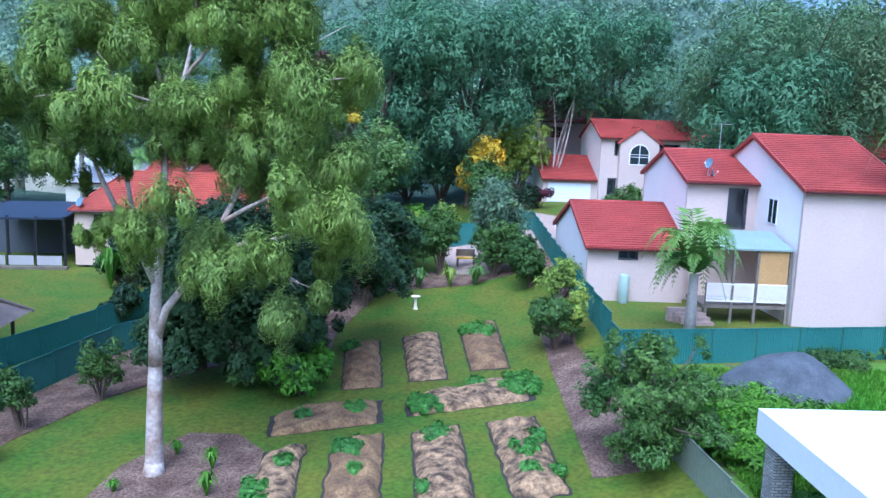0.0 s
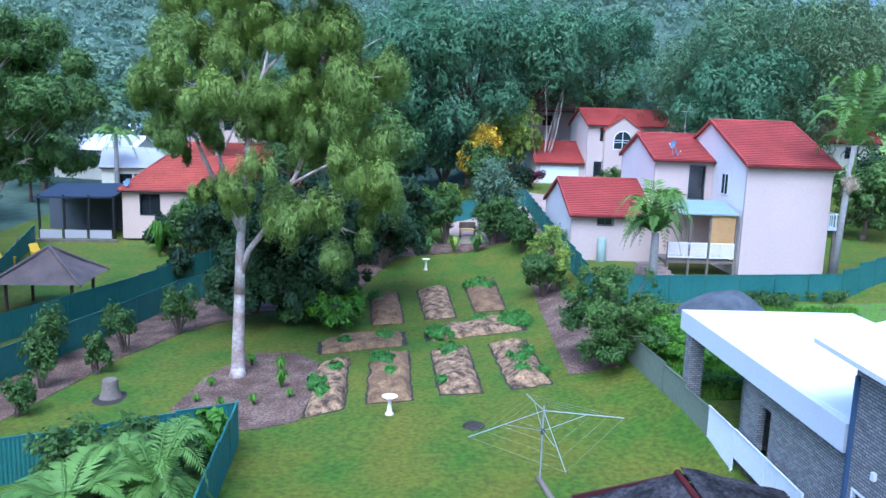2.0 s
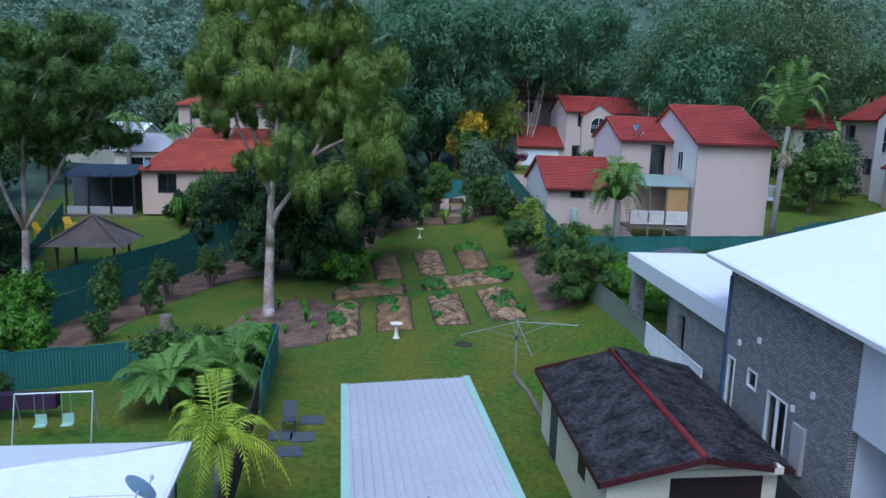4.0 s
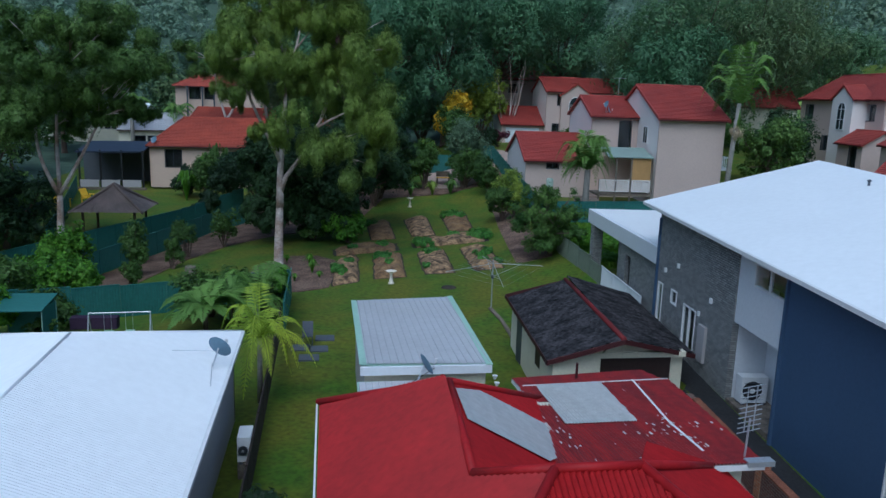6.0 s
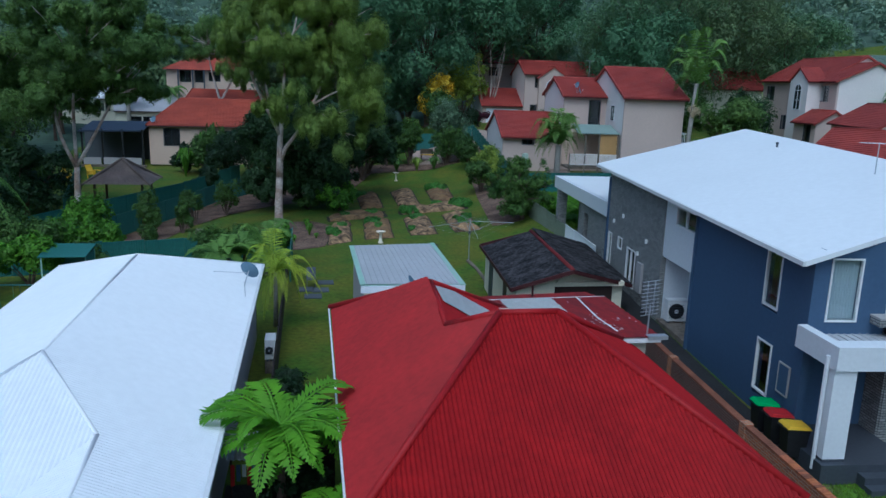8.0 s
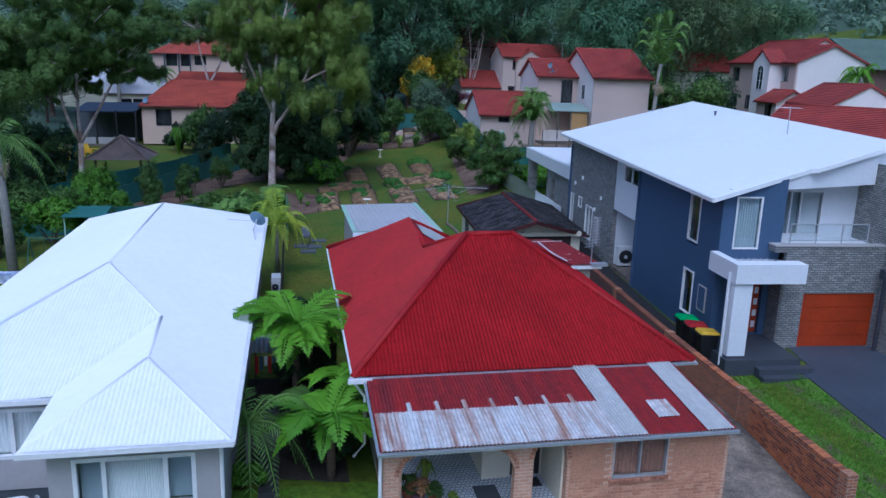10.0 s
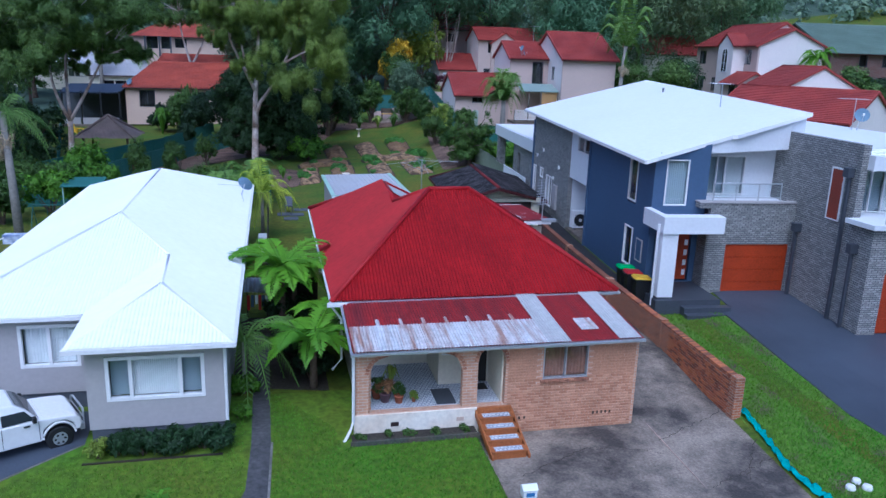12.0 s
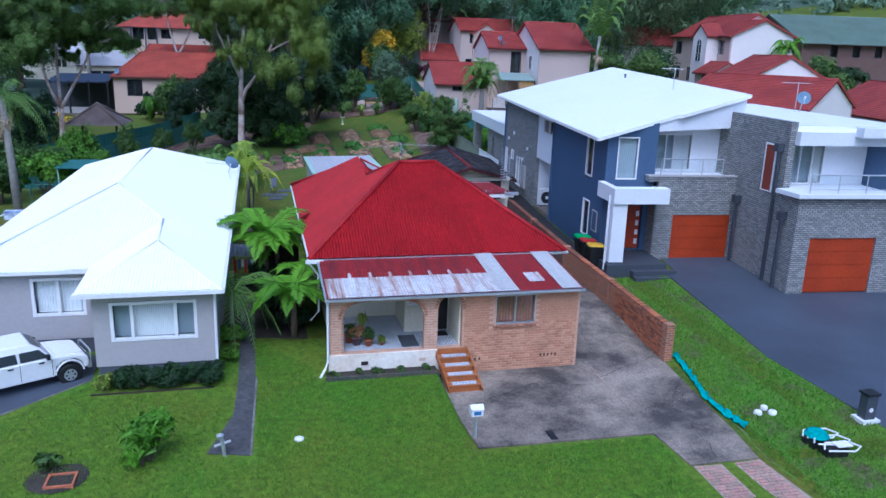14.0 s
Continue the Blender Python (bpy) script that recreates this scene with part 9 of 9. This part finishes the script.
for k in range(4):
    a, b = co[k], co[(k + 1) % 4]
    s = Shape()
    rows, nn = 7, 24
    v = []
    for j in range(rows + 1):
        t = j / rows
        for i in range(nn + 1):
            p = ap.lerp(a.lerp(b, i / nn), t) + Vector((0, 0, 0.05 * (j % 2) + 0.05 * noise.noise(Vector((i * 0.8, j, k)))))
            p.z += -0.25 * math.sin(math.pi * t) * 0.6
            v.append(p)
    s.add(v, [(j * (nn + 1) + i, j * (nn + 1) + i + 1, (j + 1) * (nn + 1) + i + 1, (j + 1) * (nn + 1) + i) for j in range(rows) for i in range(nn)])
    part("thatch_face", s, THATCH, hut)
    part("ridge_roll", Shape().tube([ap, a], [0.14, 0.1], 8), THATCH, hut)
    part("post", Shape().tube([(cx + (a.x - cx) * 0.7, cy + (a.y - cy) * 0.7, cz - 0.1), (cx + (a.x - cx) * 0.7, cy + (a.y - cy) * 0.7, 1.2)], 0.12), BROWN_BARK, hut)


def yellow_chair(x, y, turn):
    at = thing("garden_chair", "bright yellow slatted garden chair on the lawn", "chair", "yellow garden chairs")
    at.matrix_world = pose(x, y, ground_z(x, y), 0, 0, turn)
    part("seat", Shape().slab([(-0.5, -0.5, 0.65), (0.5, -0.5, 0.65), (0.5, 0.4, 0.5), (-0.5, 0.4, 0.5)], 0.06), YELLOW, at)
    part("backrest", Shape().slab([(-0.5, 0.4, 0.5), (0.5, 0.4, 0.5), (0.45, 0.9, 1.5), (-0.45, 0.9, 1.5)], 0.08), YELLOW, at)
    for q in (-0.6, 0.5):
        part("armrest", Shape().box(q, -0.6, 0.85, q + 0.14, 0.5, 0.92), YELLOW, at)
        part("leg", Shape().box(q + 0.02, -0.5, 0, q + 0.12, -0.4, 0.85), YELLOW, at)
        part("leg", Shape().box(q + 0.02, 0.4, 0, q + 0.12, 0.5, 0.85), YELLOW, at)


yellow_chair(-25.3, 82.5, 60)
yellow_chair(-27.0, 79.5, 75)
pg = thing("pergola", "open pergola with a dark flat roof and pale low wall", "pergola")
pz = ground_z(-26, 96)
part("roof", Shape().slab([(-29.4, 92.0, 3.7), (-21.8, 92.4, 3.8), (-21.8, 99, 4.6), (-29.4, 99, 4.5)], 0.18), material("navy_roof", (0.025, 0.035, 0.06), 0.6, 0.15), pg, "dark navy roof")
for x in (-29.2, -26.8, -24.4, -22.0):
    part("post", Shape().box(x, 92.3, pz - 0.2, x + 0.2, 92.5, 3.9), BLACK, pg)
for k in range(3):
    part("lattice_panel", Shape().box(-29.0 + k * 2.4, 92.1, pz + 0.1, -26.9 + k * 2.4, 92.16, pz + 0.95), PALE_GREY, pg)
part("retaining_wall", Shape().box(-31, 91.3, pz - 0.8, -21.4, 91.8, pz + 0.1), OLD_TIMBER, pg)
part("back_wall", Shape().box(-30.5, 98.8, pz - 0.5, -21.8, 99, 3.9), DARK_BASE, pg)

# roofs scattered over the suburb beyond
town_rng = random.Random(9)
for i, (x, y, w, roof) in enumerate([(-66, 150, 16, GREY_ROOF), (-62, 170, 16, GREY_ROOF), (-70, 215, 18, ORANGE_TILE), (-52, 230, 18, WHITE_ROOF), (-90, 260, 20, GREY_ROOF), (-75, 300, 20, WHITE_ROOF), (-110, 330, 22, ORANGE_TILE), (-60, 340, 22, WHITE_ROOF), (-130, 290, 20, WHITE_ROOF), (-48, 270, 18, ORANGE_TILE), (60, 145, 16, RED_TILE), (76, 150, 14, RED_TILE), (-80, 180, 16, WHITE_ROOF), (-100, 220, 18, GREY_ROOF), (-31, 118, 9, GREY_ROOF), (-48, 148, 13, GREY_ROOF), (-43, 146, 9, WHITE_ROOF), (-62, 200, 14, WHITE_ROOF), (-56, 226, 14, WHITE_ROOF)]):
    z = ground_z(x, y)
    lift = 5 if y < 200 else 6
    gable_house("suburban_house", "distant pale house with a plain pitched roof", pose(x, y, z, 0, 0, town_rng.uniform(-25, 25)), w, 10, -2, lift, lift + 2.2, (CREAM, CREAM), roof, openings=[(2, 2.5, 1.8, 1.5, ()), (w - 5, 2.5, 2.2, 1.5, ())])


# cracks in the concrete
crack_rng = random.Random(12)
cr = Shape()
for (x0, y0), (x1, y1) in (((8.3, 3.0), (9.9, 4.6)), ((8.6, -1.0), (11.6, 0.6)), ((8.8, -3.4), (11.2, -2.4)), ((4.0, -2.2), (6.4, -1.0)), ((6.4, -1.0), (8.3, -1.6)), ((9.6, -6.2), (10.0, -3.0)), ((10.0, -3.0), (11.3, -1.4))):
    n, last = 14, None
    for i in range(n + 1):
        t = i / n
        p = Vector((x0 + (x1 - x0) * t + crack_rng.uniform(-0.09, 0.09), y0 + (y1 - y0) * t + crack_rng.uniform(-0.09, 0.09), 0))
        w = crack_rng.uniform(0.003, 0.009)
        row = [(p.x - w, p.y + w, ground_z(p.x, p.y) + 0.038), (p.x + w, p.y - w, ground_z(p.x, p.y) + 0.036)]
        if last:
            cr.add([*last, *row], [(0, 1, 3, 2)])
        last = row
solo("concrete_cracks", cr, DARK_SOIL, "dark meandering cracks in the old concrete slab", "cracks", "stuff")

# short grass over the lawns by the street
def lawn_blades(name, outline, count, size, mat, seed, label):
    rng = np.random.default_rng(seed)
    xs, ys = [p[0] for p in outline], [p[1] for p in outline]
    px, py = rng.uniform(min(xs), max(xs), count * 2), rng.uniform(min(ys), max(ys), count * 2)
    inside = np.zeros(count * 2, bool)
    for (x0, y0), (x1, y1) in zip(outline, outline[1:] + outline[:1]):
        cross = ((y0 > py) != (y1 > py)) & (px < (x1 - x0) * (py - y0) / ((y1 - y0) or 1e-9) + x0)
        inside ^= cross
    px, py = px[inside][:count], py[inside][:count]
    n = len(px)
    c = np.stack([px, py, np.array([ground_z(a, b) for a, b in zip(px, py)]) + 0.02], 1)
    up = rng.normal(size=(n, 3)) * 0.55 + np.array([0, 0, 1.0])
    up /= np.linalg.norm(up, axis=1, keepdims=True)
    side = np.cross(up, rng.normal(size=(n, 3)))
    side /= np.linalg.norm(side, axis=1, keepdims=True)
    ln = size * rng.uniform(0.5, 1.4, (n, 1))
    v = np.empty((n, 3, 3))
    v[:, 0], v[:, 1] = c - side * ln * 0.16, c + side * ln * 0.16
    v[:, 2] = c + up * ln
    solo(name, quads(name, v, mat), mat, label, "grass", "stuff")


LAWN_BLADE = leaf_material("lawn_blade", (0.10, 0.265, 0.010), (0.15, 0.25, 0.018), 0.3)
lawn_blades("lawn_grass", [(-2.1, 3.0), (-0.5, 0.6), (-0.4, -0.5), (3.4, -0.5), (3.3, -4.9), (8.4, -4.9), (8.5, -12), (-2.2, -12), (-2.2, -4.1), (-2.15, 0.0)], 75000, 0.06, LAWN_BLADE, 501, "short mown green grass of the front lawn")
lawn_blades("lawn_grass", [(-2.25, -4.15), (-2.25, -12), (-13, -12), (-13, -3.2), (-9, -1.6), (-6.9, 0.2), (-6.7, -0.5), (-3.3, -0.5), (-2.95, 3.0), (-2.85, -2.0), (-3.5, -3.75), (-3.45, -4.0)], 55000, 0.06, LAWN_BLADE, 504, "short mown green grass before the grey house")
lawn_blades("weedy_grass", [(11.7, 0.0), (12.2, 5.0), (12.7, 9.6), (15.6, 8.1), (14.95, -0.7), (15.45, -4.8), (15.9, -14), (12, -14), (11.0, -6.3), (11.5, -3.0)], 42000, 0.085, LAWN_BLADE, 502, "tufted weedy green grass beside the driveway")
lawn_blades("lot_weeds", [(16.9, 41), (26, 41), (34, 56), (19.0, 56.5), (17.6, 50)], 50000, 0.3, LAWN_BLADE, 503, "tall bright weeds on the vacant back lot")

# single bricks: the street front of the cottage, the near run of the retaining wall, and the verge paving
BRICKS = [material("brick_tan", (0.53, 0.285, 0.17), 0.9, 0.2, 3.0, 20.0, 0.2), material("brick_pink", (0.47, 0.24, 0.14), 0.9, 0.2, 3.0, 20.0, 0.2), material("brick_pale", (0.59, 0.335, 0.205), 0.9, 0.2, 3.0, 20.0, 0.2)]
RED_BRICKS = [material("brick_orange", (0.50, 0.175, 0.065), 0.9, 0.3, 3.0, 20.0, 0.3), material("brick_rust", (0.41, 0.14, 0.065), 0.9, 0.3, 3.0, 20.0, 0.3), material("brick_brown", (0.24, 0.095, 0.055), 0.9, 0.3, 3.0, 20.0, 0.3)]
PAVER_MATS = [material("paver_pink", (0.46, 0.27, 0.22), 0.9, 0.25, 2.0, 12.0, 0.3), material("paver_tan", (0.38, 0.27, 0.21), 0.9, 0.25, 2.0, 12.0, 0.3)]


def brick_mesh(name, w, d, h, mat):
    q = 0.006
    v = [(x, y, z) for y, i in ((0.0, q), (d, 0.0)) for x, z in ((-w / 2 + i, -h / 2 + i), (w / 2 - i, -h / 2 + i), (w / 2 - i, h / 2 - i), (-w / 2 + i, h / 2 - i))]
    return Shape().add(v, [(0, 1, 2, 3), (0, 4, 5, 1), (1, 5, 6, 2), (2, 6, 7, 3), (3, 7, 4, 0)]).mesh(name, mat)


piece_rng = random.Random(31)
full = [brick_mesh("brick", 0.228, 0.012, 0.075, m) for m in BRICKS]
half = [brick_mesh("brick", 0.108, 0.012, 0.075, m) for m in BRICKS]
made, rest = 0, Shape()
for row in range(31):
    z = -0.175 + row * 0.086
    x = 4.30 + (0.12 if row % 2 else 0.0)
    cells = [(4.30 + 0.06, 0.108)] if row % 2 else []
    while x + 0.24 < 8.23:
        cells.append((x + 0.12, 0.228))
        x += 0.24
    if x + 0.12 < 8.23:
        cells.append((x + 0.06, 0.108))
    for cx, w in cells:
        if 5.2 < cx < 6.75 and 1.24 < z < 2.40:
            continue
        y = 0.1385 - piece_rng.uniform(0, 0.004)
        if made < 300:
            ob = new("brick", piece_rng.choice(full if w > 0.2 else half))
            ob.parent, ob.matrix_local = house, Matrix.Translation((cx, y, z))
            made += 1
        else:
            rest.box(cx - w / 2, y, z - 0.0375, cx + w / 2, 0.1505, z + 0.0375)
tagged(part("upper_bricks", rest, BRICKS[0], house), "", "", "", "stuff")
for cx in (4.7, 4.85, 6.95, 7.08, 7.21, 7.34, 7.47):
    part("weep_slot", Shape().box(cx - 0.025, 0.13, 0.19, cx + 0.025, 0.136, 0.28), DARK_SOIL, house)

rfull = [brick_mesh("brick", 0.228, 0.014, 0.075, m) for m in RED_BRICKS]
d = Vector((WPTS[1][0] - WPTS[0][0], WPTS[1][1] - WPTS[0][1], 0)).normalized()
turn = Matrix.Rotation(math.atan2(-d.y, -d.x), 4, "Z")
for row in range(15):
    for k in range(18):
        s = 0.30 + 0.24 * k + (0.12 if row % 2 else 0)
        p = Vector((*WPTS[0], 0)) + d * s + Vector((-d.y, d.x, 0)) * 0.123
        z = -0.30 + 0.086 * row
        if z + 0.04 < wall_top(p.y) and s < 4.2:
            ob = new("brick", piece_rng.choice(rfull))
            ob.parent, ob.matrix_local = rw, Matrix.Translation((p.x, p.y, z)) @ turn
cap = [brick_mesh("coping_brick", 0.105, 0.24, 0.07, m) for m in RED_BRICKS]
for k in range(180):
    s = 0.2 + 0.113 * k
    run = 0
    q = s
    while run < 3 and q > (Vector(WPTS[run + 1]) - Vector(WPTS[run])).length:
        q -= (Vector(WPTS[run + 1]) - Vector(WPTS[run])).length
        run += 1
    dd2 = (Vector(WPTS[run + 1]) - Vector(WPTS[run])).normalized()
    p = Vector(WPTS[run]) + dd2 * q
    if p.y > 20.8:
        break
    nrm = Vector((-dd2.y, dd2.x))
    # rear copings all brown, to carry the same painted shade
    ob = new("coping_brick", cap[2] if p.y > 8 else piece_rng.choice(cap))
    ob.parent, ob.matrix_local = rw, Matrix.Translation((p.x + nrm.x * 0.12, p.y + nrm.y * 0.12, wall_top(p.y) + 0.036)) @ Matrix.Rotation(math.atan2(-dd2.y, -dd2.x), 4, "Z")

pv = [brick_mesh("paver", 0.225, 0.05, 0.108, m) for m in PAVER_MATS]
for strip, x0, slope in ((paving_left, 8.76, 0.045), (paving_right, 9.93, 0.10)):
    for row in range(30):
        for k in range(3):
            y = -6.45 - 0.115 * row
            x = x0 + slope * 0.115 * row * 8 * 0.125 / 0.115 * 0.9 * 0.115 + 0.115 + 0.235 * k + (0.06 if row % 2 else 0)
            ob = new("paver", piece_rng.choice(pv))
            ob.parent = strip
            ob.matrix_local = Matrix.Translation((x, y, ground_z(x, y) + 0.032 + piece_rng.uniform(0, 0.012))) @ Matrix.Rotation(math.radians(-90 + piece_rng.uniform(-2, 2)), 4, "X") @ Matrix.Rotation(piece_rng.uniform(-0.04, 0.04), 4, "Y")
